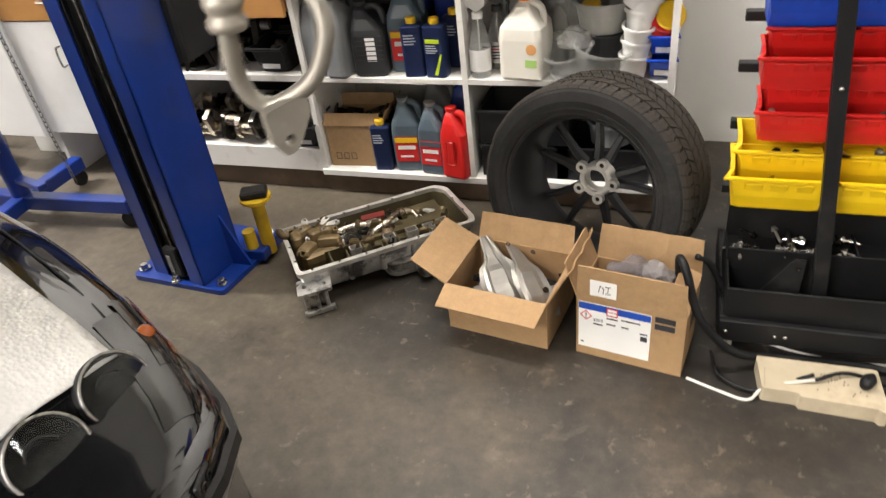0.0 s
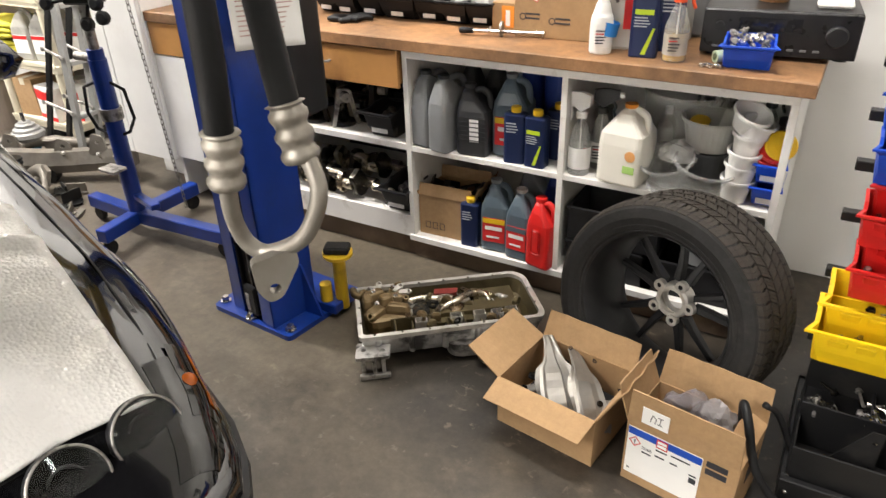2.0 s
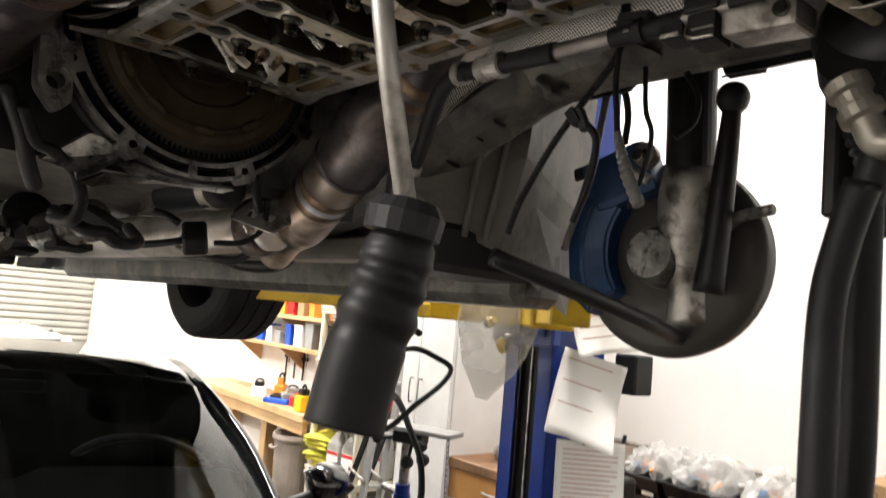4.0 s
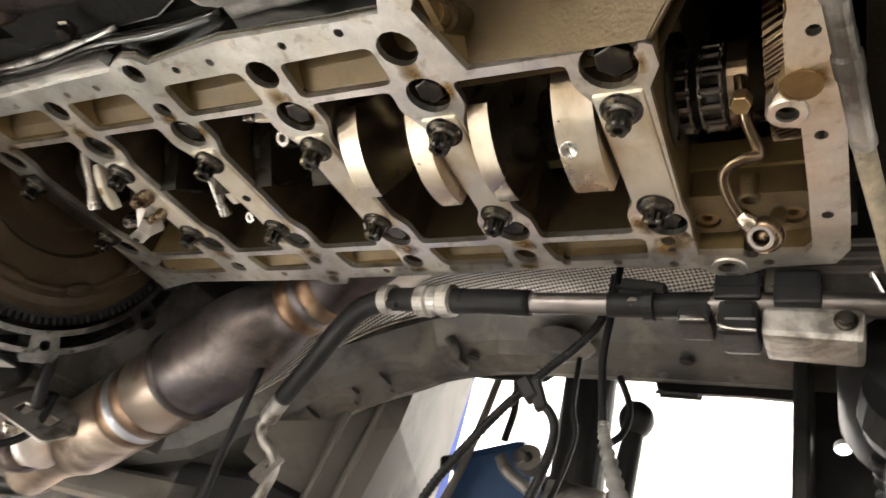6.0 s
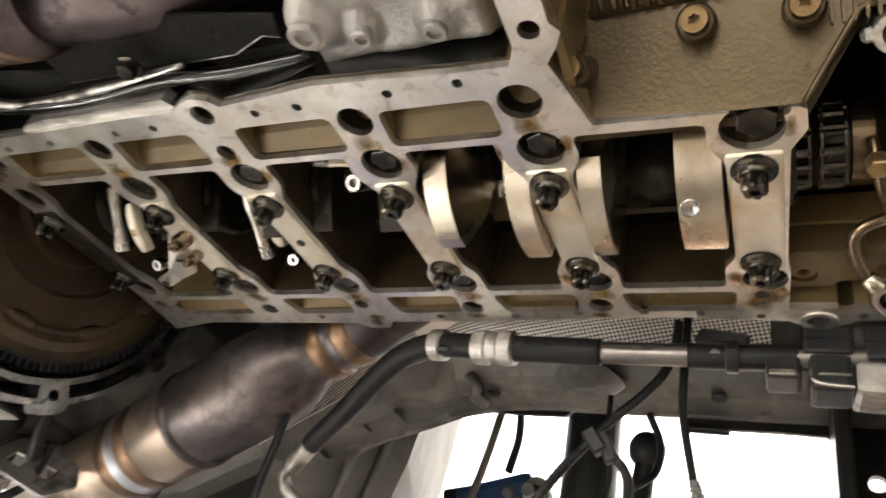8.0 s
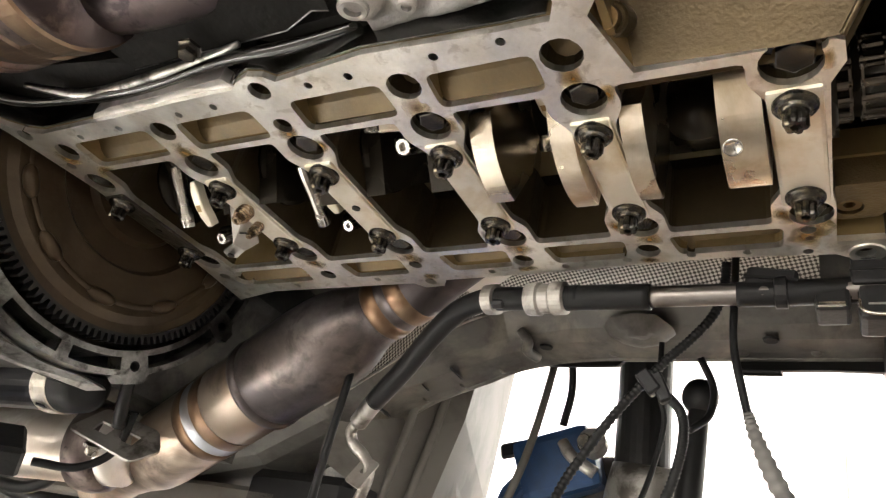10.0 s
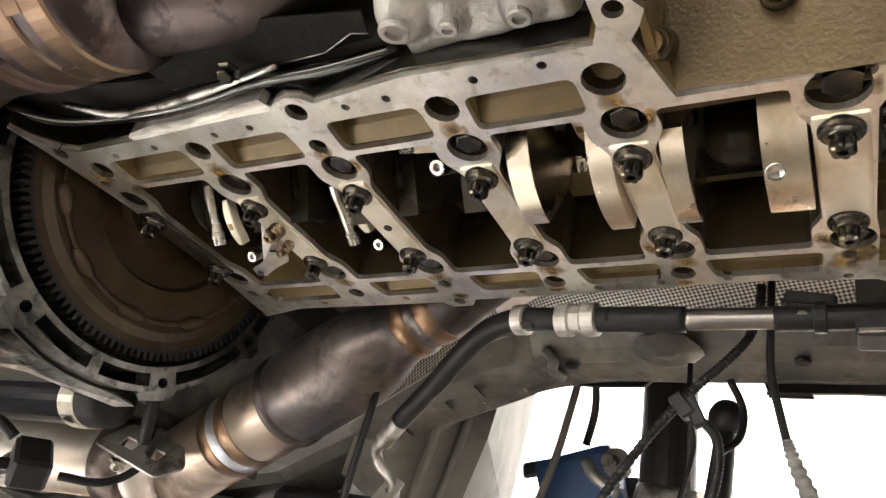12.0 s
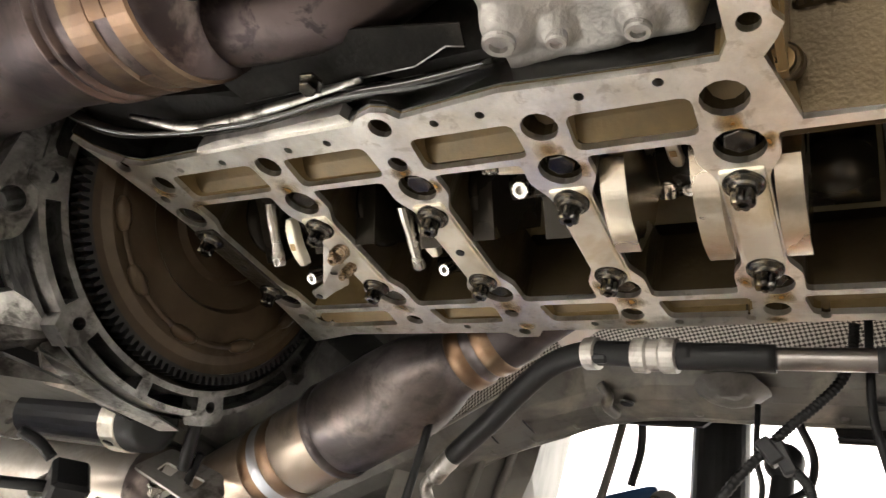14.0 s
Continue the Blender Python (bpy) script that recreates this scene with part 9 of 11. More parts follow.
tub("flat_tray", pose(-.30, 2.425, S1, 0, 0, 0), .08, .095, .03, M_CLEAR, "shallow clear plastic tray", "tray")
crumple("plastic_bag", pose(-.33, 2.49, S1 + .09), .06, .05, .045, "crumpled pale bag on the bowls", M_FILM, seed=15)
yc = thing("yellow_cup", pose(-.285, 2.56, S1 + .20, 14, 0, 0), "yellow plastic cup in the tub", "cup")
part("disc", Lathe([(0, 0), (.03, 0), (.032, .006), (.028, .010), (0, .010)], 20), M_CAPY, yc)
for k in range(5):
    tub("white_cup", pose(-.135 + .004 * k, 2.455 + .008 * (k % 2), S1 + .048 * k, 3 * (k % 3), 4 if k < 4 else 16, 0), .038, .047, .075, M_WHITEP, "white plastic mixing cup in a stack", "cup", group="stacked mixing cups")
tub("white_cup", pose(-.14, 2.46, S1 + .235, 12, 22, 0), .038, .055, .06, M_WHITEP, "white plastic mixing cup in a stack", "cup", group="stacked mixing cups")
for k, (x, y) in enumerate(((-.13, 2.66), (-.075, 2.60), (-.04, 2.68), (-.18, 2.72))):
    t = thing("glass_jar", pose(x, y, S1), "small clear jar with a grey lid", "jar", "small jars")
    part("glass", Lathe([(0, 0), (.028, 0), (.03, .01), (.03, .15), (.02, .175), (.02, .19), (0, .19)], 18), M_CLEAR, t, smooth=False)
    part("lid", Lathe([(0, .19), (.022, .19), (.022, .21), (0, .21)], 18), M_WHITEP if k % 2 else M_GREYJUG, t)
for x, y, rz in ((-.22, 2.74, 160), (-.10, 2.78, 20), (-.30, 2.78, 200)):
    spray("spray_bottle", pose(x, y, S1, 0, 0, rz), .038, .30, M_CLEAR, M_DARKJUG, "clear spray bottle with a black trigger", group="spray bottles")
for k in range(2):
    t = thing("small_bin", pose(-.042, 2.435, S1 + .075 * k), "small blue stacking bin with a white label", "bin", "small blue bins")
    me = BIN.copy()
    me.materials.append(M_BINBLUE)
    part("shell", me, M_BINBLUE, t, at=Matrix.Diagonal((.48, .6, .60, 1)))
    face_label(t, .05, .018, pose(0, -.001, .020))
for k, (x, z, m_) in enumerate(((-.055, .155, M_RED), (-.045, .175, M_RED), (-.03, .19, M_CAPY))):
    t = thing("round_dish", pose(x, 2.47, S1 + z, 35 + 8 * k, 20, 0), "round coloured plastic dish stacked in the bin", "dish", "dishes in the bin")
    part("disc", Lathe([(0, 0), (.045, 0), (.047, .008), (.042, .012), (.02, .012), (0, .009)], 28), m_, t)
# lower right bay
for x, z in ((-.50, .0), (-.50, .135), (-.22, .0)):
    t = thing("black_crate", pose(x, 2.53, S0 + z), "black plastic crate on the lower shelf", "crate", "black crates")
    bm = bmesh.new()
    for a in ((-.16, .16, -.11, -.105, 0, .12), (-.16, .16, .105, .11, 0, .12), (-.16, -.155, -.105, .105, 0, .12), (.155, .16, -.105, .105, 0, .12), (-.155, .155, -.105, .105, 0, .005)):
        box(bm, *a)
    part("shell", bm, M_BLACK, t)
    part("rim", Sheet(round_poly([(-.168, -.118), (.168, -.118), (.168, .118), (-.168, .118)], .01), [round_poly([(-.155, -.105), (.155, -.105), (.155, .105), (-.155, .105)], .01)], .12, .128), M_BLACK, t)
tub("blue_tub", pose(-.20, 2.50, S0 + .13), .07, .08, .08, M_GREYJUG, "grey tub on the lower shelf", "tub")

# open bay: castings above, crankshafts below
def crankshaft(m, n, label):
    t = thing("crankshaft", m, label, "crankshaft", "crankshafts on the shelf")
    L = .075
    for k in range(n):
        bm = bmesh.new()
        a = radians(120 * k + 60)
        out = round_poly([(-.05, .03), (-.03, -.065), (.03, -.065), (.05, .03), (.018, .055), (-.018, .055)], .012)
        sheet(bm, out, [], -.011, .011, pose(k * L, 0, 0, 0, 90, 0) @ pose(0, 0, 0, 0, 0, math.degrees(a)))
        part("web", bm, M_BOLT if k % 2 else M_STEEL, t)
        part("journal", Lathe([(0, -.03), (.024, -.03), (.024, .03), (0, .03)], 18, pose((k + .5) * L, .028 * math.cos(a + (k % 2)), .028 * math.sin(a + (k % 2)), 0, 90, 0)), M_STEEL, t, smooth=False)
    part("snout", Lathe([(0, 0), (.018, 0), (.018, .06), (.012, .06), (.012, .10), (0, .10)], 16, pose(n * L, 0, 0, 0, 90, 0)), M_STEEL, t)
    part("flange", Lathe([(0, 0), (.04, 0), (.04, .014), (0, .014)], 20, pose(-.03, 0, 0, 0, 90, 0)), M_STEEL, t)
    return t


crankshaft(pose(-1.98, 2.47, .265, 0, 0, -3), 6, "dark forged crankshaft lying on the low shelf")
crankshaft(pose(-1.99, 2.64, .265, 0, 0, 2), 6, "dark forged crankshaft lying on the low shelf")
for x, z, y in ((-1.39, .197, 2.50), (-1.46, .502, 2.52), (-1.40, .197, 2.72), (-1.46, .502, 2.72), (-1.72, .502, 2.74)):
    t = thing("black_bin", pose(x, y - .1, z), "black plastic stacking bin with a white label", "bin", "black bins")
    me = BIN.copy()
    me.materials.append(M_BLACK)
    part("shell", me, M_BLACK, t, at=Matrix.Diagonal((.75, .95, .95, 1)))
    face_label(t, .075, .018, pose(0, -.001, .030))
    for k in range(3):
        part("content", hexbolt(bmesh.new(), .02, .05, pose(-.03 + .03 * k, .10, .05, 60 * k, 40, 0), 8, .026), M_BLACKMETAL if k % 2 else M_CRIMP, t)
for k, (x, y) in enumerate(((-1.95, 2.50), (-1.82, 2.47), (-1.68, 2.49), (-1.92, 2.68), (-1.60, 2.60))):
    t = thing("engine_bracket", pose(x, y, .50, 0, 0, 25 * k), "black cast engine bracket standing on the shelf", "bracket", "engine brackets")
    part("arch", Sheet(round_poly([(-.06, 0), (-.045, .0), (-.02, .10), (.02, .10), (.045, 0), (.06, 0), (.03, .15), (-.025, .16)], .008), [], -.012, .012, pose(0, 0, 0, 90, 0, 0)), (M_BLACKMETAL, M_DARKOIL, M_CRIMP)[k % 3], t)
    part("foot", Sheet(ring_points(0, 0, .05, 16), [ring_points(0, 0, .02, 12)], 0, .014, pose(0, .02, 0)), M_BLACKMETAL, t)
    part("boss", Lathe([(.009, 0), (.02, 0), (.02, .035), (.009, .035)], 16, pose(0, -.02, .13, 90, 0, 0)), M_CRIMP, t)
    part("stem", Lathe([(0, .01), (.03, .01), (.022, .07), (.03, .09), (0, .09)], 16, pose(.0, .05, 0)), M_BOLT, t, smooth=True)

# ---- worktop ----
W = .911
for k, x in enumerate((-1.86, -1.755, -1.64, -1.50, -1.36, -1.245, -1.14)):
    w = (.62, .60, .62, .95, .75, .60, .66)[k]
    t = thing("black_bin", pose(x, 2.665 - .012 * (k % 2), W, 0, 0, -3 + k), "black parts bin with a white label on the worktop", "bin", "black bins on the worktop")
    me = BIN.copy()
    me.materials.append(M_BLACK)
    part("shell", me, M_BLACK, t, at=Matrix.Diagonal((w, 1.0, .78, 1)))
    face_label(t, .055, .016, pose(0, -.001, .022))
    crumple("parts_bag", pose(x + .01 * (k % 3), 2.77, W + .045, 8 * (k % 3), 0, 30 * k), .062 + .012 * (k % 3), .07, .10 + .012 * (k % 2), ("clear bag of small parts piled in a bin", "clear bag of bolts heaped in a bin")[k % 2], M_FILM, seed=20 + k, group="parts bags")
    crumple("parts_bag", pose(x + .03, 2.84, W + .10, 0, 0, 70 * k), .06, .055, .075, "clear bag of small parts piled in a bin", M_FILM, seed=40 + k, group="parts bags")
    for j in range(3):
        q = thing("packet", pose(x - .03 + .03 * j, 2.74 + .02 * j, W + .085 + .015 * j, 50 + 20 * j, 20 * j - 20, 40 * k), ("small pale parts packet among the bags", "small blue parts packet among the bags", "small orange parts packet among the bags")[(k + j) % 3 if (k + j) % 4 else 0], "packet", "packets in the bins")
        part("pouch", body([(.03, .010, .004, 0), (.034, .014, .005, .02), (.03, .010, .004, .045)]), (M_WHITEP, M_TAPE, M_CAPO, M_CRIMP)[(k * 2 + j) % 4], q)
for k, (x, rz) in enumerate(((-1.70, 10), (-1.66, 50))):
    t = thing("work_glove", pose(x, 2.555, W + .002, 0, 0, rz), "crumpled black work glove on the worktop", "glove", "work gloves")
    bm = bmesh.new()
    box(bm, -.05, .03, -.035, .035, 0, .018, .008, None, 2)
    for j in range(4):
        tube(bm, [(.02, -.028 + .018 * j, .010), (.055, -.030 + .020 * j, .014), (.085, -.032 + .022 * j, .008)], .008, 8, 3)
    part("shell", bm, M_BLACK, t, smooth=True)
rod_t = thing("slide_puller", pose(-1.0, 2.55, W + .016, 0, 0, 12), "steel slide puller with a black grip on the worktop", "puller")
part("shaft", rod(bmesh.new(), (-.10, 0, 0), (.16, 0, 0), .006, 12), M_BRIGHT, rod_t)
part("grip", Lathe([(0, 0), (.010, 0), (.012, .01), (.010, .05), (0, .05)], 14, pose(-.15, 0, 0, 0, 90, 0)), M_BLACK, rod_t, smooth=True)
part("stop_disc", Lathe([(.006, 0), (.026, 0), (.026, .008), (.006, .008)], 20, pose(.0, 0, .010, 0, 90, 0)), M_CRIMP, rod_t)
part("cross_bar", rod(bmesh.new(), (.155, -.03, -.008), (.16, .035, .012), .005, 10), M_BRIGHT, rod_t)
part("cross_bar", rod(bmesh.new(), (-.04, -.012, .0), (-.04, .012, .012), .004, 10), M_BRIGHT, rod_t)
big = thing("shipping_carton", pose(-.815, 2.705, W, 0, 0, 1), "closed brown shipping carton with a red sticker on the worktop", "cardboard box")
part("body", Box(-.15, .15, -.12, .12, 0, .262, .002), M_CARD, big)
fr = part("print_mark", Sheet([(0, 0), (.045, 0), (.045, .062), (0, .062)], [[(.002, .002), (.043, .002), (.043, .060), (.002, .060)]], 0, .0008, pose(-.143, -.1202, .175, 90, 0, 0)), M_INK, big)
for dx in (.013, .027):
    part("arrow", Box(-.143 + dx, -.143 + dx + .005, -.1212, -.1202, .185, .225), M_INK, fr)
st = part("sticker", Box(-.014, .014, -.0012, 0, -.05, .05), M_PRINTRED, big, "red and white sticker", at=pose(-.055, -.1204, .168, 0, 28, 0))
part("sticker_mark", Box(-.012, .012, -.0022, -.0013, -.048, -.030), M_LABEL, st)
part("sticker_mark", Box(-.008, .008, -.0022, -.0013, .02, .034), M_LABEL, st)
for x, z in ((-.13, .075), (-.13, .060), (-.02, .065), (-.02, .050)):
    part("text_bar", Box(x + .022, x + .075, -.1212, -.1202, z, z + .006), M_INK, big)
for x, z in ((-.118, .068), (-.010, .058)):
    part("print_ring", Lathe([(.009, 0), (.012, 0), (.012, .0008), (.009, .0008)], 18, pose(x, -.1202, z, 90, 0, 0)), M_INK, big)
lid = thing("air_cleaner_lid", pose(-.73, 2.72, W + .265, -58, 20, 0), "black round ribbed cover leaning on the carton", "cover")
lid.matrix_basis = pose(-.735, 2.70, W + .340, -62, 0, 8)
part("dome", Lathe([(.10, -.02), (.108, -.02), (.110, 0), (.104, .012), (.098, .012), (.098, .026), (.090, .030), (.085, .030), (.082, .044), (.05, .052), (0, .054)], 40), M_BLACK, lid, smooth=False)
part("neck", Tube([(.06, -.06, .02), (.085, -.085, .03), (.10, -.11, .03)], .022, 14), M_BLACK, lid, smooth=True)
crumple("parts_bag", pose(-.665, 2.64, W + .255), .045, .04, .05, "clear bag of bolts on the carton", M_FILM, seed=77, group="parts bags")
t = thing("small_carton", pose(-1.035, 2.70, W, 0, 0, -4), "small white and orange carton on the worktop", "box")
part("body", Box(-.045, .045, -.05, .05, 0, .095, .001), M_CARD, t)
part("orange_panel", Box(-.005, .0455, -.0512, -.0502, .01, .085), M_CAPO, t)
part("white_panel", Box(.012, .030, -.0520, -.0513, .015, .07), M_LABEL, t)
spray("spray_bottle", pose(-.612, 2.475, W, 0, 0, 25), .036, .245, M_WHITEP, M_DARKJUG, "white spray bottle with a strip of blue tape", None, M_TAPE)
wj = jug("water_jug", pose(-.575, 2.60, W, 0, 0, 20), .14, .14, .29, M_FROST, M_WHITEP, "frosted white water jug with a printed label", None, .5)
face_label(wj, .06, .09, pose(.02, -.0705, .11), M_PRINTRED)
jug("water_jug", pose(-.47, 2.70, W, 0, 0, -20), .14, .14, .29, M_FROST, M_WHITEP, "frosted white water jug on the worktop", None, .5)
tin("brake_fluid_tin", pose(-.478, 2.49, W, 0, 0, 6), .085, .062, .215, "navy printed brake fluid tin with a yellow cap")
tin("brake_fluid_tin", pose(-.425, 2.59, W, 0, 0, 10), .082, .060, .215, "navy printed brake fluid tin with a yellow cap", stripe=False)
spray("spray_bottle", pose(-.378, 2.47, W, 0, 0, 15), .036, .245, M_CLEAR, mat("red_trigger", (0.80, 0.09, 0.02), 0.4), "clear spray bottle with amber liquid and a red trigger", M_AMBER)
jug("oil_jug", pose(-.44, 2.84, W, 0, 0, 10), .17, .12, .30, M_GREYJUG, M_DARKJUG, "grey plastic oil jug at the wall", None, .6)
av = thing("av_receiver", pose(-.125, 2.735, W, 0, 0, 6), "black stereo receiver with knobs on the worktop", "receiver")
part("case", Box(-.215, .215, -.14, .16, .012, .142, .004), M_BLACKMETAL, av)
part("front_panel", Box(-.215, .215, -.152, -.141, .012, .140, .003), mat("dark_brushed_panel", (0.018, 0.018, 0.019), 0.3, 0.4, 30, 0.3), av)
part("display", Box(-.11, .06, -.1535, -.152, .085, .122), mat("dark_glass", (0.01, 0.01, 0.012), 0.08), av)
part("knob", Lathe([(0, 0), (.030, 0), (.030, .016), (.026, .020), (0, .020)], 28, pose(.155, -.153, .080, 90, 0, 0)), M_BLACK, av, "large volume knob")
part("knob", Lathe([(0, 0), (.013, 0), (.013, .014), (0, .014)], 20, pose(-.165, -.153, .095, 90, 0, 0)), M_BLACK, av)
for k in range(9):
    part("button", Box(-.18 + .035 * k, -.162 + .035 * k, -.1545, -.152, .030, .036), M_GREYJUG, av)
for x in (-.18, .18):
    part("foot", Lathe([(0, 0), (.02, 0), (.02, .013), (0, .013)], 16, pose(x, -.10, 0)), M_BLACK, av)
mug = Lathe([(0, 0), (.044, 0), (.047, .01), (.047, .125), (.050, .132), (.054, .140), (.054, .160), (.050, .166), (.045, .160), (.040, .02), (0, .015)], 28)
for p, r in (((0, -.05, .062), .014), ((-.017, -.046, .088), .010), ((.017, -.046, .088), .010), ((0, -.047, .035), .020), ((-.030, -.040, .058), .012), ((.030, -.040, .058), .012)):
    s = bmesh.new()
    bmesh.ops.create_uvsphere(s, u_segments=10, v_segments=8, radius=r)
    merge(mug, s, pose(*p))
tk = part("ceramic_mug", mug, mat("brown_glaze", (0.30, 0.16, 0.07), 0.3, 0, 18, 0.4, stain=(0.10, 0.05, 0.03), stain_scale=30, stain_amount=0.4, coat=0.4), smooth=False, at=pose(-.155, 2.75, W + .143))
tagged(tk, "brown glazed carved mug on the receiver", "mug")
dish = thing("white_dish", pose(.02, 2.70, W + .143, 0, 0, 6), "white plastic dish on the receiver", "dish")
part("shell", body([(.09, .06, .012, 0), (.10, .07, .014, .008), (.09, .06, .012, .022), (.05, .03, .01, .026)]), M_WHITEP, dish, smooth=False)
nb = thing("nut_bin", pose(-.165, 2.44, W, 0, 0, 6), "small blue bin heaped with nuts and bolts", "bin")
me = BIN.copy()
me.materials.append(M_BINBLUE)
part("shell", me, M_BINBLUE, nb, at=Matrix.Diagonal((.80, .62, .62, 1)))
for k in range(40):
    part("nut", hexbolt(bmesh.new(), .007, .008, pose(random.uniform(-.055, .055), random.uniform(.03, .12), .055 + random.uniform(0, .035), random.uniform(0, 180), random.uniform(0, 180), 0), 6, .010, shank=.012 * (k % 2)), (M_BRIGHT, M_CRIMP)[k % 2], nb)
ut = thing("tube_end", pose(-.262, 2.49, W + .018, 0, 90, 40), "short pale green plastic tube on the worktop", "tube")
part("shell", Lathe([(.012, 0), (.018, 0), (.018, .05), (.012, .05)], 18), mat("pale_green_plastic", (0.50, 0.60, 0.42), 0.5), ut)
for k in range(5):
    t = thing("loose_nut", pose(-.285 + .013 * k, 2.43 + .009 * (k % 2), W + .001), "small steel nut on the worktop", "nut", "loose nuts")
    part("nut", hexbolt(bmesh.new(), .008, .009, pose(0, 0, 0, 0, 0, 17 * k), 6, .010, .004), M_BRIGHT, t)
# conduit and air line on the wall
cd = thing("wall_conduit", pose(0, 0, 0), "grey steel conduit along the wall above the worktop", "conduit")
part("pipe", rod(bmesh.new(), (-2.6, 2.978, 1.052), (.05, 2.978, 1.062), .012, 14), M_CRIMP, cd)
for x in (-2.2, -1.6, -1.0, -.3):
    part("strap", Lathe([(.0125, 0), (.016, 0), (.016, .02), (.0125, .02)], 16, pose(x, 2.978, 1.056, 0, 90, 0)), M_CRIMP, cd)
sk = thing("wall_socket", pose(-1.27, 2.985, 1.06), "grey socket box on the wall conduit", "socket")
part("box", Box(-.035, .035, -.04, .013, -.05, .05, .004), M_CRIMP, sk)
part("face", Box(-.028, .028, -.043, -.041, -.042, .042, .001), M_WHITEP, sk)
al = thing("air_line", pose(-.28, 0, 0), "dull vertical air pipe with a brass tap on the wall", "pipe")
part("pipe", Tube([(-.335, 2.97, 2.6), (-.34, 2.97, 2.0), (-.345, 2.97, 1.55), (-.35, 2.97, 1.40)], .011, 12, 1, False), mat("tan_pipe", (0.42, 0.34, 0.24), 0.45, 0.3, 9, 0.3), al)
part("valve", Lathe([(0, 0), (.018, 0), (.018, .05), (0, .05)], 14, pose(-.345, 2.965, 1.50)), M_CRIMP, al)
part("lever", Box(-.39, -.33, 2.940, 2.946, 1.535, 1.547, .001), M_TAPE, al, "blue tap lever")
part("outlet", rod(bmesh.new(), (-.345, 2.965, 1.50), (-.40, 2.95, 1.49), .008, 10), M_CRIMP, al)
# left end of the worktop
t = thing("small_carton", pose(-2.57, 2.80, W, 0, 0, 10), "small brown carton against the cabinet", "box")
part("body", Box(-.07, .07, -.05, .05, 0, .17, .002), M_CARD, t)
part("label", Box(-.02, .03, -.0512, -.0502, .11, .13), M_LABEL, t)
t = thing("turbo_housing", pose(-2.50, 2.60, W + .035, 0, 0, 30), "grey cast housing on the worktop", "casting")
part("scroll", Lathe([(.02, -.03), (.05, -.032), (.065, -.012), (.065, .012), (.05, .03), (.025, .035), (.02, .02)], 24), M_ALU, t, smooth=False)
part("outlet", Tube([(.05, 0, 0), (.07, .04, 0), (.07, .09, .005)], .024, 14), M_ALU, t, smooth=True)
part("flange", Lathe([(.012, .03), (.035, .03), (.035, .045), (.012, .045)], 20), M_CRIMP, t)

# ---- black coupe parked under the raised car ----
M_PAINT = mat("black_car_paint", (0.006, 0.006, 0.007), 0.12, 0.0, 6, 0.3, coat=1.0, rough_vary=0.03)
M_TRIM = mat("black_trim_rubber", (0.016, 0.016, 0.017), 0.5, 0, 12, 0.3)
M_CHROME = mat("lamp_reflector", (0.75, 0.74, 0.72), 0.12, 1.0, 12, 0.1, rough_vary=0.04)
M_GLASS = mat("clear_lens", (0.92, 0.94, 0.94), 0.02, 0, 8, 0.02, transmission=1.0, rough_vary=0.01)
M_TINT = mat("tinted_window", (0.50, 0.56, 0.54), 0.015, 0, 8, 0.02, transmission=1.0, rough_vary=0.01)
M_DARKLENS = mat("dark_lamp_housing", (0.014, 0.0135, 0.013), 0.10, 0, 8, 0.2, coat=0.7, rough_vary=0.04)
M_ORANGE = mat("orange_lens", (0.42, 0.10, 0.015), 0.12, 0, 8, 0.2, coat=0.6)
M_SEAT = mat("black_leather", (0.016, 0.016, 0.017), 0.45, 0, 12, 0.3, bump=0.1, bump_scale=90)


def along(table, u):
    """Linear steps through (u, value) pairs."""
    for (a, p), (b, q) in zip(table, table[1:]):
        if u <= b:
            k = max(0, (u - a) / (b - a))
            k = k * k * (3 - 2 * k) * .35 + k * .65
            return p + (q - p) * k
    return table[-1][1]


WIDE = [(0, .42), (.03, .56), (.08, .655), (.15, .70), (.25, .742), (.4, .775), (.6, .80), (.9, .818), (1.4, .853), (2.2, .872), (3.4, .86), (4.0, .83), (4.35, .74), (4.45, .60)]
HIGH = [(0, .490), (.08, .517), (.15, .557), (.25, .602), (.35, .652), (.6, .735), (.95, .805), (1.4, .872), (2.2, .895), (3.6, .92), (4.4, .90)]
CROWN = [(0, .02), (.15, .03), (.3, .045), (.7, .065), (1.3, .075), (2.0, .06), (4.4, .05)]


def half_section(u):
    """Half of the body's outline at distance u behind the nose: (lateral, height) from the middle to the sill."""
    w, zs, cr = along(WIDE, u), along(HIGH, u), along(CROWN, u)
    p = [(0, zs + cr), (w * .25, zs + cr * .96), (w * .5, zs + cr * .82), (w * .70, zs + cr * .60), (w * .84, zs + cr * .42), (w * .925, zs + cr * .20), (w * .97, zs - .012), (w * .995, zs - .05), (w * 1.012, zs - .13), (w * 1.018, zs - .24), (w * 1.005, zs * .5 + .02), (w * .985, .24), (w * .93, .19)]
    return p


def skin(u, v):
    """A point of the body's left skin; v runs over the outline's points."""
    p = half_section(u)
    i = min(int(v), len(p) - 2)
    k = v - i
    return Vector((-u, p[i][0] * (1 - k) + p[i + 1][0] * k, p[i][1] * (1 - k) + p[i + 1][1] * k))


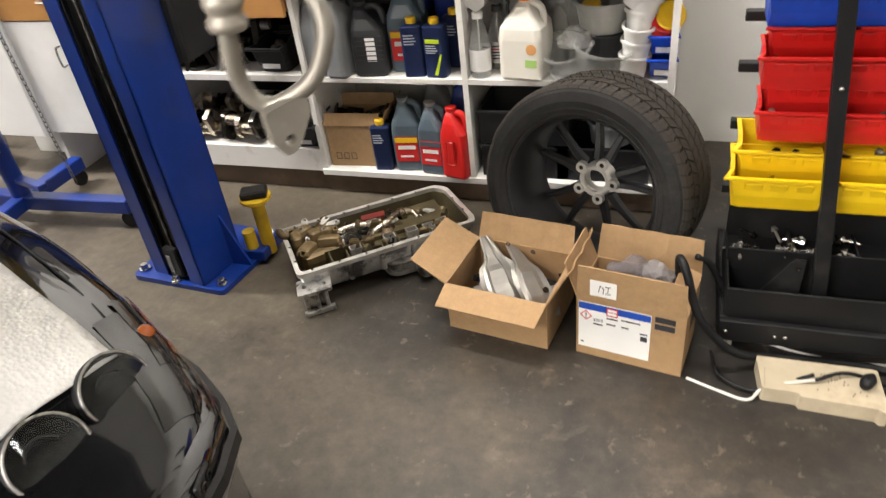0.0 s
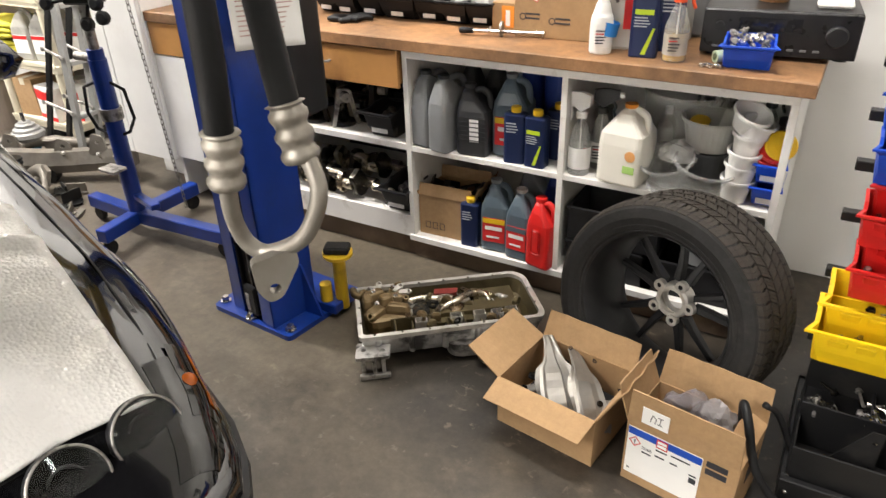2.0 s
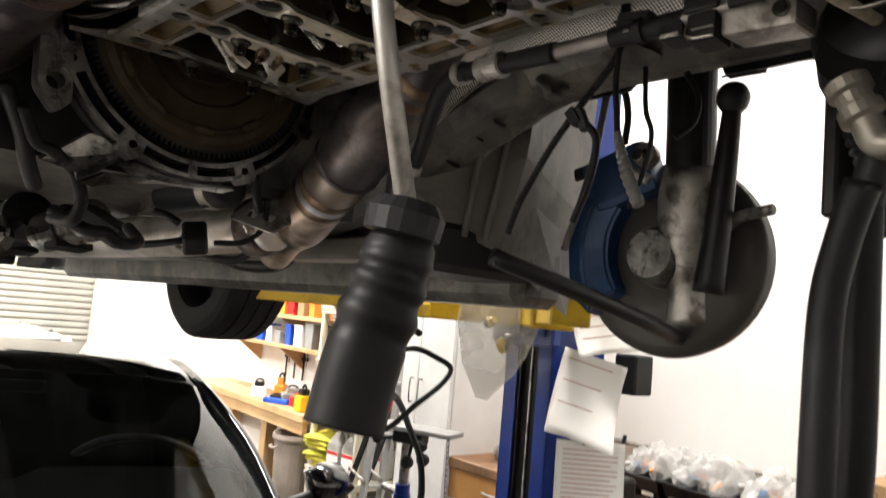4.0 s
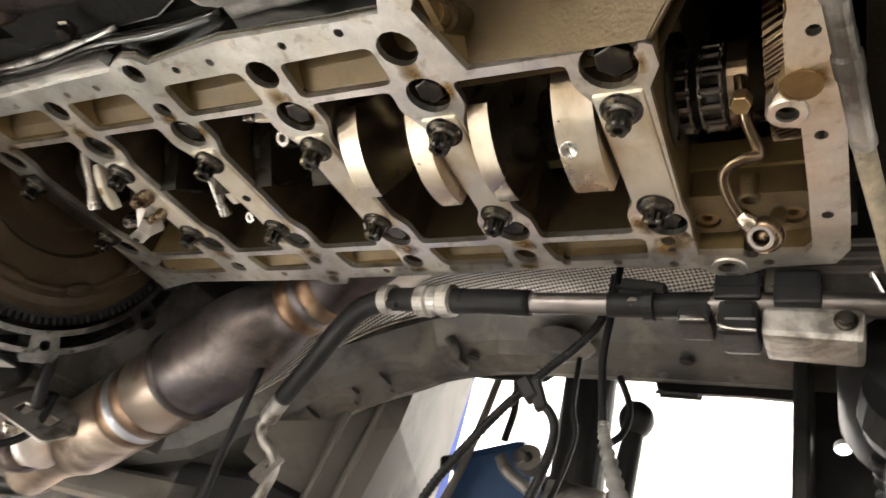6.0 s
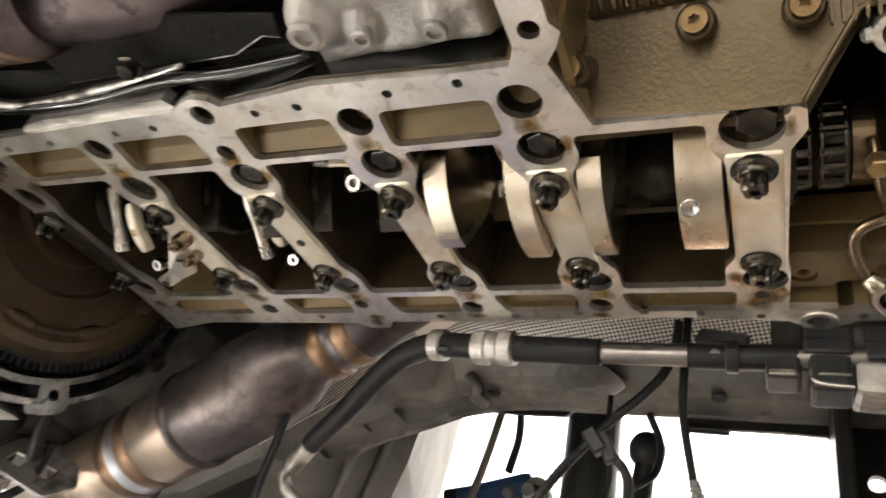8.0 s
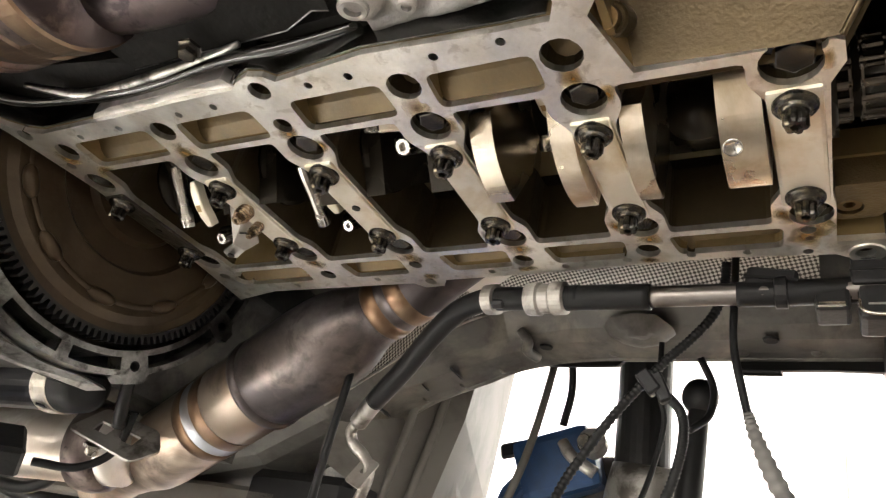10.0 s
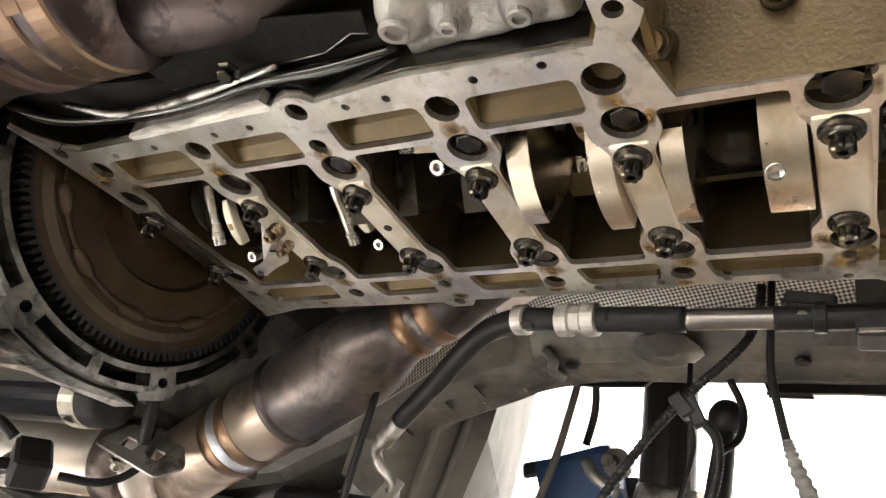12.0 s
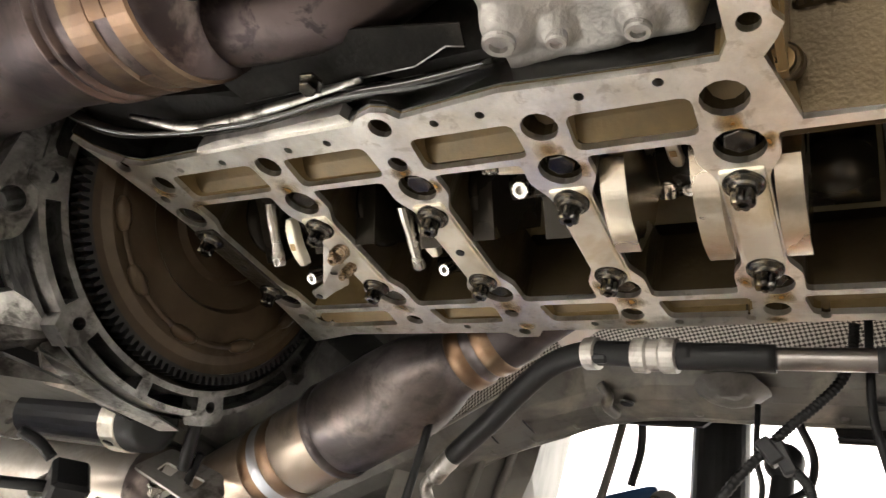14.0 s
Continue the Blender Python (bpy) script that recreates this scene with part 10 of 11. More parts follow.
def patch(u0, u1, v0, v1, lift, nu=8, nv=6, side=1):
    """A piece of skin, lifted off the body by a few millimetres."""
    bm = bmesh.new()
    g = []
    for i in range(nu + 1):
        row = []
        for j in range(nv + 1):
            u, v = u0 + (u1 - u0) * i / nu, v0 + (v1 - v0) * j / nv
            a, du, dv = skin(u, v), skin(u + .01, v) - skin(u - .01, v), skin(u, min(v + .05, 11.9)) - skin(u, max(0, v - .05))
            nrm = du.cross(dv)
            nrm = nrm.normalized() if nrm.length > 1e-9 else Vector((0, 0, 1))
            if nrm.z < 0 and abs(nrm.z) > abs(nrm.y) or nrm.y < 0 and abs(nrm.y) > abs(nrm.z):
                nrm = -nrm
            q = a + nrm * lift
            row.append(bm.verts.new((q.x, q.y * side, q.z)))
        g.append(row)
    for i in range(nu):
        for j in range(nv):
            bm.faces.new((g[i][j], g[i + 1][j], g[i + 1][j + 1], g[i][j + 1]))
    return bm


def wheel_at(parent, m, r, name="wheel"):
    w = part(name, Lathe([(r * .66, -.10), (r * .70, -.112), (r * .92, -.112), (r, -.085), (r, .085), (r * .92, .112), (r * .70, .112), (r * .66, .10)], 48, m), M_RUBBER, parent, "black tyre", smooth=True)
    part("rim", Lathe([(0, .07), (.06, .075), (.07, .05), (r * .5, .06), (r * .64, .09), (r * .68, .095), (r * .66, -.10)], 40, m), M_CRIMP, w, smooth=True)
    return w


CAR = pose(-.760, .181, 0, 0, 0, -10)
coupe = thing("black_coupe", CAR, "glossy black coupe parked nose-out under the raised car", "car")
US = [.02, .05, .08, .11, .15, .20, .25, .30, .36, .43, .52, .62, .75, .9, 1.1, 1.3, 1.6, 2.0, 2.6, 3.2, 3.7, 4.0, 4.2, 4.35, 4.45]
bm = bmesh.new()
rows = []
for u in US:
    h = half_section(u)
    rows.append([(-u, y, z) for y, z in h] + [(-u, -y, z) for y, z in reversed(h[1:])])
loft(bm, rows, closed=True)
ob = part("body_shell", bm, M_PAINT, coupe, smooth=True)
# bumper wrapped round the nose
PLAN = [(.42, .75), (.60, .55)][0:0] + [(u, along(WIDE, u)) for u in (.78, .6, .4, .25, .15, .08, .04, .015)] + [(-.012, .40), (-.022, .2), (-.025, 0)]


def wrap(profile, u_max=1.0, lift=0.0):
    """Sweeps an (outward, height) profile along the nose in plan, both sides."""
    half = [(-u, w) for u, w in PLAN if u <= u_max]
    line = [Vector((x, y)) for x, y in half] + [Vector((x, -y)) for x, y in reversed(half[:-1])]
    secs = []
    for i, p in enumerate(line):
        d = (line[min(i + 1, len(line) - 1)] - line[max(i - 1, 0)]).normalized()
        nrm = Vector((-d.y, d.x))
        if nrm.dot(p - Vector((-.7, 0))) < 0:
            nrm = -nrm
        secs.append([(p.x + nrm.x * (o + lift), p.y + nrm.y * (o + lift), z) for o, z in profile])
    return loft(bmesh.new(), secs)


bump = part("front_bumper", wrap([(-.09, .522), (-.03, .513), (.006, .503), (.018, .486), (.020, .450), (.012, .44), (.002, .36), (-.012, .28), (-.030, .21), (-.08, .17)]), M_PAINT, coupe, "glossy black bumper", smooth=True)
part("rub_strip", wrap([(.022, .462), (.034, .458), (.036, .432), (.022, .428)], .6), M_TRIM, bump, "matt black rubbing strip")
part("lower_lip", wrap([(-.03, .215), (.006, .21), (.010, .18), (-.03, .17)], .6), M_TRIM, bump)
part("seam_line", wrap([(.012, .392), (.018, .391), (.018, .388), (.012, .387)], .5), M_CRIMP, bump)
tc = part("towing_cover", Box(-.004, .004, -.030, .030, -.018, .018, .003), M_TRIM, bump, at=pose(-.016, .555, .478, 0, 0, 26))
for y in (-.012, .012):
    part("ring", Lathe([(.006, 0), (.010, 0), (.010, .003), (.006, .003)], 14, pose(.004, y, 0, 0, 90, 0)), M_PAINT, tc)
for s in (1, -1):
    part("fog_lamp", Lathe([(0, 0), (.045, .002), (.052, -.004), (.055, -.02), (0, -.02)], 24, pose(-.005, .56 * s, .31) @ pose(0, 0, 0, 0, 90, 0) @ pose(0, 0, 0, 0, 0, 0)), M_GLASS, bump)
    # twin round headlamps, corner indicator
    cluster = part("lamp_bowl", patch(.10, .31, 4.3, 6.9, .003, 8, 8, s), M_DARKLENS, coupe, "black headlamp housing", smooth=True)
    for lat, u, r in ((.588, .212, .066), (.440, .196, .066)):
        m = pose(-u + .008, lat * s, along(HIGH, u) + (.004 if lat > .5 else .016)) @ pose(0, 0, 0, 0, 56, (8 if lat > .5 else 3) * s)
        ring = part("headlamp", Lathe([(r, -.03), (r * 1.04, .0), (r * 1.02, .010), (r * .94, .012), (r * .92, .0), (r * .90, -.02)], 36, m), M_TRIM, coupe, "round headlamp in a dark ring", smooth=True)
        part("reflector", Lathe([(r * .92, .0), (r * .75, -.014), (r * .5, -.030), (r * .42, -.034), (r * .42, -.022), (r * .36, -.018), (0, -.012)], 32, m), M_DARKLENS, ring, smooth=True)
        part("bezel", Lathe([(r * 1.02, .009), (r * 1.035, .0115), (r * .97, .0135), (r * .955, .011)], 40, m), M_CRIMP, ring, smooth=True)
        part("inner_ring", Lathe([(r * .52, -.02), (r * .52, -.004), (r * .47, -.002), (r * .47, -.02)], 32, m), M_TRIM, ring)
        part("lens", Lathe([(r * .93, .010), (r * .7, .0125), (r * .35, .0135), (0, .014)], 32, m), M_GLASS, ring, smooth=True).visible_shadow = False
    ind = part("corner_indicator", patch(.19, .335, 5.2, 7.2, .004, 6, 6, s), M_DARKLENS, coupe, "dark and orange corner indicator", smooth=True)
    part("orange_reflector", patch(.215, .36, 6.45, 7.3, .006, 6, 4, s), M_ORANGE, ind, smooth=True)
    part("bulb", Lathe([(0, -.018), (.014, -.010), (.018, 0), (.012, .012), (0, .018)], 16, pose(*skin(.26, 5.7)) if s > 0 else pose(-.26, -skin(.26, 5.7).y, skin(.26, 5.7).z)), M_ORANGE, ind, smooth=True)
    seam = [skin(.30 + .1 * k, 4.75) + Vector((0, 0, .0005)) for k in range(11)]
    part("bonnet_gap", Tube([(p.x, p.y * s, p.z) for p in seam], .0028, 6, 2), M_TRIM, coupe)
    wheel_at(coupe, pose(-.80, .735 * s, .315) @ pose(0, 0, 0, -90 * s, 0, 0), .315)
    wheel_at(coupe, pose(-3.52, .745 * s, .315) @ pose(0, 0, 0, -90 * s, 0, 0), .315)
    for u in (.80, 3.52):
        part("arch_lip", Tube([(-u + .345 * math.cos(radians(a)), (along(WIDE, u) * 1.017) * s, .315 + .345 * math.sin(radians(a))) for a in range(-10, 191, 20)], .010, 8, 2), M_PAINT, coupe, smooth=True)
    # door mirror
    mir = part("door_mirror", loft(bmesh.new(), [[(-1.60 + x, s * (.90 + a * .0 + y), .965 + z * k) for y, z in ((-.0, .045), (.06, .075), (.12, .07), (.15, .02), (.12, -.055), (.03, -.06))] for x, k in ((.06, .35), (.03, .85), (-.02, 1.0), (-.045, .95)) for a in (0,)]), M_PAINT, coupe, "glossy black door mirror", smooth=True)
    part("stalk", Tube([(-1.60, .80 * s, .90), (-1.60, .86 * s, .915), (-1.60, .93 * s, .935)], .022, 10), M_TRIM, mir, smooth=True)
    part("mirror_glass", Box(-1.648, -1.645, min(s * .92, s * 1.03), max(s * .92, s * 1.03), .925, 1.02, .001), M_CHROME, mir)
# glasshouse
BASE = [(0, 1.17, .955), (.30, 1.19, .95), (.55, 1.25, .935), (.70, 1.33, .92), (.775, 1.42, .905)]
HEAD = [(0, 1.74, 1.300), (.22, 1.75, 1.297), (.40, 1.775, 1.286), (.52, 1.81, 1.268), (.588, 1.86, 1.240)]


def arc(table):
    return [Vector((-u, -y, z)) for y, u, z in reversed(table[1:])] + [Vector((-u, y, z)) for y, u, z in table]


def screen(a, b, lift=0.0, n=6):
    secs = []
    for i in range(n + 1):
        k = i / n
        secs.append([p.lerp(q, k) + Vector((.012, 0, .018)) * math.sin(math.pi * k) for p, q in zip(a, b)])
    return loft(bmesh.new(), secs, closed=False)


ws = part("windscreen", screen(arc(BASE), arc(HEAD)), M_TINT, coupe, "dark windscreen", smooth=True)
ws.visible_shadow = False
TAIL = [(0, 3.02, 1.285), (.22, 3.02, 1.282), (.40, 3.0, 1.27), (.52, 2.97, 1.25), (.585, 2.93, 1.225)]
MIDR = [(0, 2.35, 1.335), (.22, 2.35, 1.332), (.40, 2.35, 1.32), (.52, 2.35, 1.30), (.60, 2.35, 1.262)]
roof = part("roof", loft(bmesh.new(), [arc(HEAD), [p.lerp(q, .5) + Vector((0, 0, .012)) for p, q in zip(arc(HEAD), arc(MIDR))], arc(MIDR), [p.lerp(q, .5) + Vector((0, 0, .012)) for p, q in zip(arc(MIDR), arc(TAIL))], arc(TAIL)], closed=False), M_PAINT, coupe, smooth=True)
roof.modifiers.new("thickness", "SOLIDIFY").thickness = .02
DECK = [(0, 3.72, .97), (.22, 3.71, .968), (.45, 3.68, .96), (.60, 3.64, .95), (.70, 3.58, .935)]
rw = part("rear_window", screen(arc(TAIL), arc(DECK)), M_TINT, coupe, smooth=True)
rw.visible_shadow = False
for s in (1, -1):
    pil = [Vector((-u, y * s, z)) for y, u, z in (BASE[-1], HEAD[-1])]
    mid = (pil[0] + pil[1]) / 2 + Vector((.012, .012 * s, .025))
    part("windscreen_pillar", Tube([pil[0], mid, pil[1], (-2.35, .605 * s, 1.265), (-2.93, .59 * s, 1.222), (-3.3, .64 * s, 1.08), (-3.58, .71 * s, .93)], .024, 10), M_PAINT, coupe, smooth=True)
    part("door_pillar", Tube([(-2.55, .83 * s, .90), (-2.58, .72 * s, 1.1), (-2.60, .61 * s, 1.25)], .022, 8), M_TRIM, coupe, smooth=True)
    low = [(-1.45, .80 * s, .885), (-2.0, .83 * s, .90), (-2.6, .83 * s, .91), (-3.2, .80 * s, .925), (-3.55, .72 * s, .935)]
    up = [(-1.83, .605 * s, 1.23), (-2.1, .61 * s, 1.255), (-2.6, .615 * s, 1.25), (-2.95, .60 * s, 1.215), (-3.3, .655 * s, 1.07)]
    sg = part("side_window", loft(bmesh.new(), [low, [tuple((Vector(a) + Vector(b)) / 2 + Vector((0, .02 * s, 0))) for a, b in zip(low, up)], up], closed=False), M_TINT, coupe, smooth=True)
    sg.visible_shadow = False
for s in (1, -1):
    part("wiper", Tube([(-1.20, .45 * s + .1, .962), (-1.215, .20 * s, .974), (-1.19, -.1 * s, .976)], .007, 6), M_TRIM, coupe)
part("cowl_panel", loft(bmesh.new(), [[p + Vector((.10, 0, -.03)) for p in arc(BASE)], [p + Vector((.03, 0, .004)) for p in arc(BASE)], [p + Vector((-.03, 0, -.01)) for p in arc(BASE)]], closed=False), M_TRIM, coupe, "matt black cowl grille", smooth=True)
part("dashboard", loft(bmesh.new(), [rsec(1.3, .30, .08, z, 3) for z in (.70, .90, .945)], True, True, pose(-1.52, 0, 0, 0, 0, 90)), M_SEAT, coupe)
for s in (1, -1):
    seat = part("front_seat", loft(bmesh.new(), [rsec(w, d, .06, z, 3, 0, o) for w, d, z, o in ((.46, .16, .55, 0), (.50, .17, .75, .03), (.46, .15, .95, .07), (.34, .12, 1.04, .09))], True, True, pose(-2.35, .36 * s, 0, 0, 0, 90)), M_SEAT, coupe, "black leather seat", smooth=True)
    part("headrest", loft(bmesh.new(), [rsec(w, d, .04, z, 3) for w, d, z in ((.18, .07, 1.06), (.25, .10, 1.10), (.24, .10, 1.18), (.17, .07, 1.21))], True, True, pose(-2.46, .36 * s, 0, 0, 0, 90)), M_SEAT, seat, smooth=True)
    for y in (-.05, .05):
        part("headrest_post", rod(bmesh.new(), (-2.45, .36 * s + y, 1.03), (-2.46, .36 * s + y, 1.08), .006, 8), M_CHROME, seat)
part("cabin_floor", Box(-3.6, -1.4, -.75, .75, .50, .52), M_SEAT, coupe)
part("rear_bench", loft(bmesh.new(), [rsec(1.2, .20, .08, z, 3) for z in (.55, .85, .93)], True, True, pose(-3.15, 0, 0, 0, 0, 90)), M_SEAT, coupe, smooth=True)
sw = part("steering_wheel", Tube([(-1.78 + .06 * math.sin(a), .36 + .185 * math.cos(a), .86 + .17 * math.sin(a)) for a in [2 * math.pi * k / 20 for k in range(21)]], .014, 8, 1, False), M_SEAT, coupe, smooth=True)
part("hub", Lathe([(0, -.02), (.07, -.02), (.07, .02), (0, .03)], 20, pose(-1.76, .36, .86, 0, -70, 0)), M_SEAT, sw)
part("interior_mirror", Box(-1.80, -1.775, -.11, .11, 1.17, 1.225, .008), M_TRIM, coupe)

# bubble-foam sheet over the bonnet
def foam_material():
    mt = mat("white_bubble_foam", (0.84, 0.83, 0.80), 0.25, 0.2, 5, 0.12)
    nt = mt.node_tree
    b = nt.nodes["Principled BSDF"]
    co = nt.nodes.new("ShaderNodeTexCoord")
    v = nt.nodes.new("ShaderNodeTexVoronoi")
    v.inputs["Scale"].default_value = 120
    v.inputs["Randomness"].default_value = 0.75
    nt.links.new(co.outputs["Object"], v.inputs["Vector"])
    n = nt.nodes.new("ShaderNodeTexNoise")
    n.inputs["Scale"].default_value, n.inputs["Detail"].default_value, n.inputs["Distortion"].default_value = 7, 6, 1.2
    nt.links.new(co.outputs["Object"], n.inputs["Vector"])
    ad = nt.nodes.new("ShaderNodeMath")
    ad.operation = "MULTIPLY_ADD"
    ad.inputs[1].default_value = -0.32
    nt.links.new(v.outputs["Distance"], ad.inputs[0])
    nt.links.new(n.outputs["Fac"], ad.inputs[2])
    bp = nt.nodes.new("ShaderNodeBump")
    bp.inputs["Strength"].default_value, bp.inputs["Distance"].default_value = 0.75, 0.006
    nt.links.new(ad.outputs[0], bp.inputs["Height"])
    nt.links.new(bp.outputs["Normal"], b.inputs["Normal"])
    return mt


foam = thing("foam_sheet", CAR, "white bubble-foam sheet draped over the black bonnet", "foam sheet")
bm = bmesh.new()
n, k = 60, 60
g = []
for i in range(n + 1):
    a = i / n
    row = []
    for j in range(k + 1):
        b = j / k
        lat = -.62 + 1.25 * b + .05 * a * b
        u = .232 + (.88 - .10 * b + .10 * math.sin(2.6 * b) - .24 * max(0, b) ** 6) * a + .012 * noise.noise(Vector((b * 4, a, 2)))
        p = half_section(u)
        yy, z = abs(lat), p[0][1]
        for (y0, z0), (y1, z1) in zip(p, p[1:]):
            if y0 <= yy <= y1:
                z = z0 + (z1 - z0) * (yy - y0) / (y1 - y0)
                break
        lift = .014 + .010 * noise.noise(Vector((u * 5, lat * 5, 0))) + .006 * noise.noise(Vector((u * 13, lat * 9, 4))) + .03 * max(0, a - .9) * 6 * abs(noise.noise(Vector((lat * 4, 1, 1)))) + .02 * math.exp(-((a - .62 - .1 * b) / .05) ** 2)
        row.append(bm.verts.new((-u, lat, z + max(.006, lift))))
    g.append(row)
for i in range(n):
    for j in range(k):
        bm.faces.new((g[i][j], g[i][j + 1], g[i + 1][j + 1], g[i + 1][j]))
fo = part("sheet", bm, foam_material(), foam, smooth=True)
fo.modifiers.new("thickness", "SOLIDIFY").thickness = .004

# ---- white car behind it ----
M_WHITEPAINT = mat("white_car_paint", (0.78, 0.78, 0.76), 0.2, 0, 4, 0.05, coat=0.8)
wc = thing("white_car", pose(-6.75, .75, 0, 0, 0, 92), "white low car parked before the roller door", "car")
lower = loft(bmesh.new(), [rsec(w, 2.4, .25, z, 4) for w, z in ((1.55, .18), (1.70, .30), (1.72, .55), (1.66, .76))])
part("body_shell", lower, M_WHITEPAINT, wc, smooth=True)
part("cabin_glass", loft(bmesh.new(), [rsec(w, d, .15, z, 4) for w, d, z in ((1.50, 1.75, .762), (1.22, 1.25, 1.12))]), mat("dark_car_glass", (0.02, 0.025, 0.027), 0.06), wc, smooth=True)
part("roof", loft(bmesh.new(), [rsec(w, d, .15, z, 4) for w, d, z in ((1.25, 1.28, 1.122), (1.22, 1.22, 1.16), (1.0, .95, 1.185))]), M_WHITEPAINT, wc, smooth=True)
for x, y in ((-.78, -.72), (.78, -.72), (-.78, .72), (.78, .72)):
    wheel_at(wc, pose(x, y, .29) @ pose(0, 0, 0, 0, 90 if x > 0 else -90, 0), .29)
    part("roof_pillar", Tube([(x * .95, y * 1.18, .765), (x * .80, y * .86, 1.125)], .035, 8, 1, False), M_WHITEPAINT, wc)
for x in (-.66, .66):
    part("roof_bar", rod(bmesh.new(), (x * .8, -.55, 1.185), (x * .8, .55, 1.185), .014, 8), M_CRIMP, wc)

# ---- outer shell of the raised car ----
LIFT = pose(.72, 0, -.45)
M_RAISED = mat("dark_grey_car_paint", (0.035, 0.036, 0.04), 0.2, 0.2, 5, 0.2, coat=0.8)


def raised(name, bm, material, label=""):
    bmesh.ops.transform(bm, matrix=LIFT, verts=bm.verts)
    return part(name, bm, material, car, label, smooth=True)


rows = []
for u in US[3:]:
    h = half_section(u)[:8]
    rows.append([(-u, -y, z) for y, z in reversed(h[1:])] + [(-u, y, z) for y, z in h])
ob = raised("upper_shell", loft(bmesh.new(), rows, closed=False), M_RAISED, "dark grey bonnet, wings and shoulders")
ob.modifiers.new("thickness", "SOLIDIFY").thickness = -.004
for s in (1, -1):
    rows = [[(-u, y * s, z) for y, z in half_section(u)[7:12]] for u in (1.30, 1.6, 2.0, 2.6, 3.2, 3.7, 4.0, 4.2, 4.35, 4.45)]
    ob = raised("side_panel", loft(bmesh.new(), rows, closed=False), M_RAISED, "dark grey body side")
    ob.modifiers.new("thickness", "SOLIDIFY").thickness = .004
    raised("roof_pillar", Tube([(-1.42, .775 * s, .905), (-1.65, .69 * s, 1.09), (-1.86, .588 * s, 1.24), (-2.35, .605 * s, 1.265), (-2.93, .59 * s, 1.222), (-3.3, .64 * s, 1.08), (-3.58, .71 * s, .93)], .024, 10), M_RAISED)
    low = [(-1.45, .80 * s, .885), (-2.0, .83 * s, .90), (-2.6, .83 * s, .91), (-3.2, .80 * s, .925), (-3.55, .72 * s, .935)]
    up = [(-1.83, .605 * s, 1.23), (-2.1, .61 * s, 1.255), (-2.6, .615 * s, 1.25), (-2.95, .60 * s, 1.215), (-3.3, .655 * s, 1.07)]
    raised("side_window", loft(bmesh.new(), [low, up], closed=False), M_TINT)
raised("windscreen", screen(arc(BASE), arc(HEAD)), M_TINT, "windscreen of the raised car")
ob = raised("roof", loft(bmesh.new(), [arc(HEAD), arc(MIDR), arc(TAIL)], closed=False), M_RAISED)
ob.modifiers.new("thickness", "SOLIDIFY").thickness = .02
raised("rear_window", screen(arc(TAIL), arc(DECK)), M_TINT)
raised("tail_panel", Box(-4.47, -4.44, -.55, .55, .26, .88, .01), M_RAISED)

# ---- rear wheel of the raised car, and the boot hanging from the front line ----
M_GREYSTEEL = mat("grey_painted_steel", (0.33, 0.33, 0.32), 0.5, 0.3, 7, 0.25, stain=(0.18, 0.16, 0.14), stain_scale=7, stain_amount=0.3)
rwh = thing("raised_rear_tyre", pose(-2.62, 1.17, 1.715, 0, 0, 5), "black rear tyre hanging under the raised car", "tyre")
m = pose(0, 0, 0, 90, 0, 0)
part("tread", Lathe([(.20, .115), (.26, .118), (.285, .112), (.305, .095), (.308, .06), (.302, .058), (.302, .05), (.308, .048), (.309, .004), (.302, .003), (.302, -.003), (.309, -.004), (.308, -.048), (.302, -.05), (.302, -.058), (.308, -.06), (.305, -.095), (.285, -.112), (.26, -.118), (.20, -.115)], 64, m), M_RUBBER, rwh, smooth=False)
part("rim", Lathe([(.20, -.11), (.19, -.05), (.185, .05), (.20, .11), (.21, .11), (.21, -.11)], 48, m), M_RIM, rwh, smooth=True)
part("hub", Lathe([(0, -.06), (.10, -.06), (.12, -.03), (.19, -.02), (.19, .0), (0, .0)], 32, m), M_BLACKMETAL, rwh)
part("axle", rod(bmesh.new(), (0, -.05, 0), (0, -.6, .02), .035, 14), M_BLACKMETAL, rwh)
part("trailing_arm", Tube([(0, -.15, .0), (.3, -.2, -.02), (.7, -.25, .02)], .04, 10), M_BLACKMETAL, rwh, smooth=True)

pb = thing("hanging_connector", pose(0, 0, 0), "black ribbed connector on a thin steel tube with its cable", "connector")
part("steel_tube", Tube([(-.2682, .2701, 1.5914), (-.2687, .2657, 1.6077), (-.2651, .2511, 1.6513), (-.275, .248, 1.70), (-.300, .250, 1.76), (-.309, .253, 1.800)], .0036, 12), M_CRIMP, pb, "thin dull steel tube", smooth=True)
part("boot", tube(bmesh.new(), [(-.2755, .2575, 1.527), (-.2754, .2608, 1.5443), (-.2733, .2654, 1.5657), (-.2708, .2685, 1.582), (-.2690, .2685, 1.598)], lambda s: .0128 - .0035 * max(0, s - .45) + (.0007 * math.sin(s * 44) if .35 < s < .75 else 0) - (.006 * max(0, s - .8) * 5), 20, 14), M_HOSE, pb, "black ribbed rubber boot", smooth=True)
part("collar", Lathe([(.005, 0), (.0125, .001), (.013, .008), (.010, .012), (.005, .013)], 18, pose(-.2695, .2680, 1.588, -6, 6, 0)), M_BLACK, pb)
part("cable", Tube([(-.2738, .2605, 1.5297), (-.33, .305, 1.520), (-.45, .40, 1.512), (-.58, .505, 1.487), (-.655, .575, 1.452), (-.700, .630, 1.405), (-.706, .64, 1.360), (-.720, .64, 1.325), (-.742, .64, 1.298)], lambda s: .0017 + .0030 * s, 12, 5), M_HOSE, pb, "thin black cable drooping away", smooth=True)
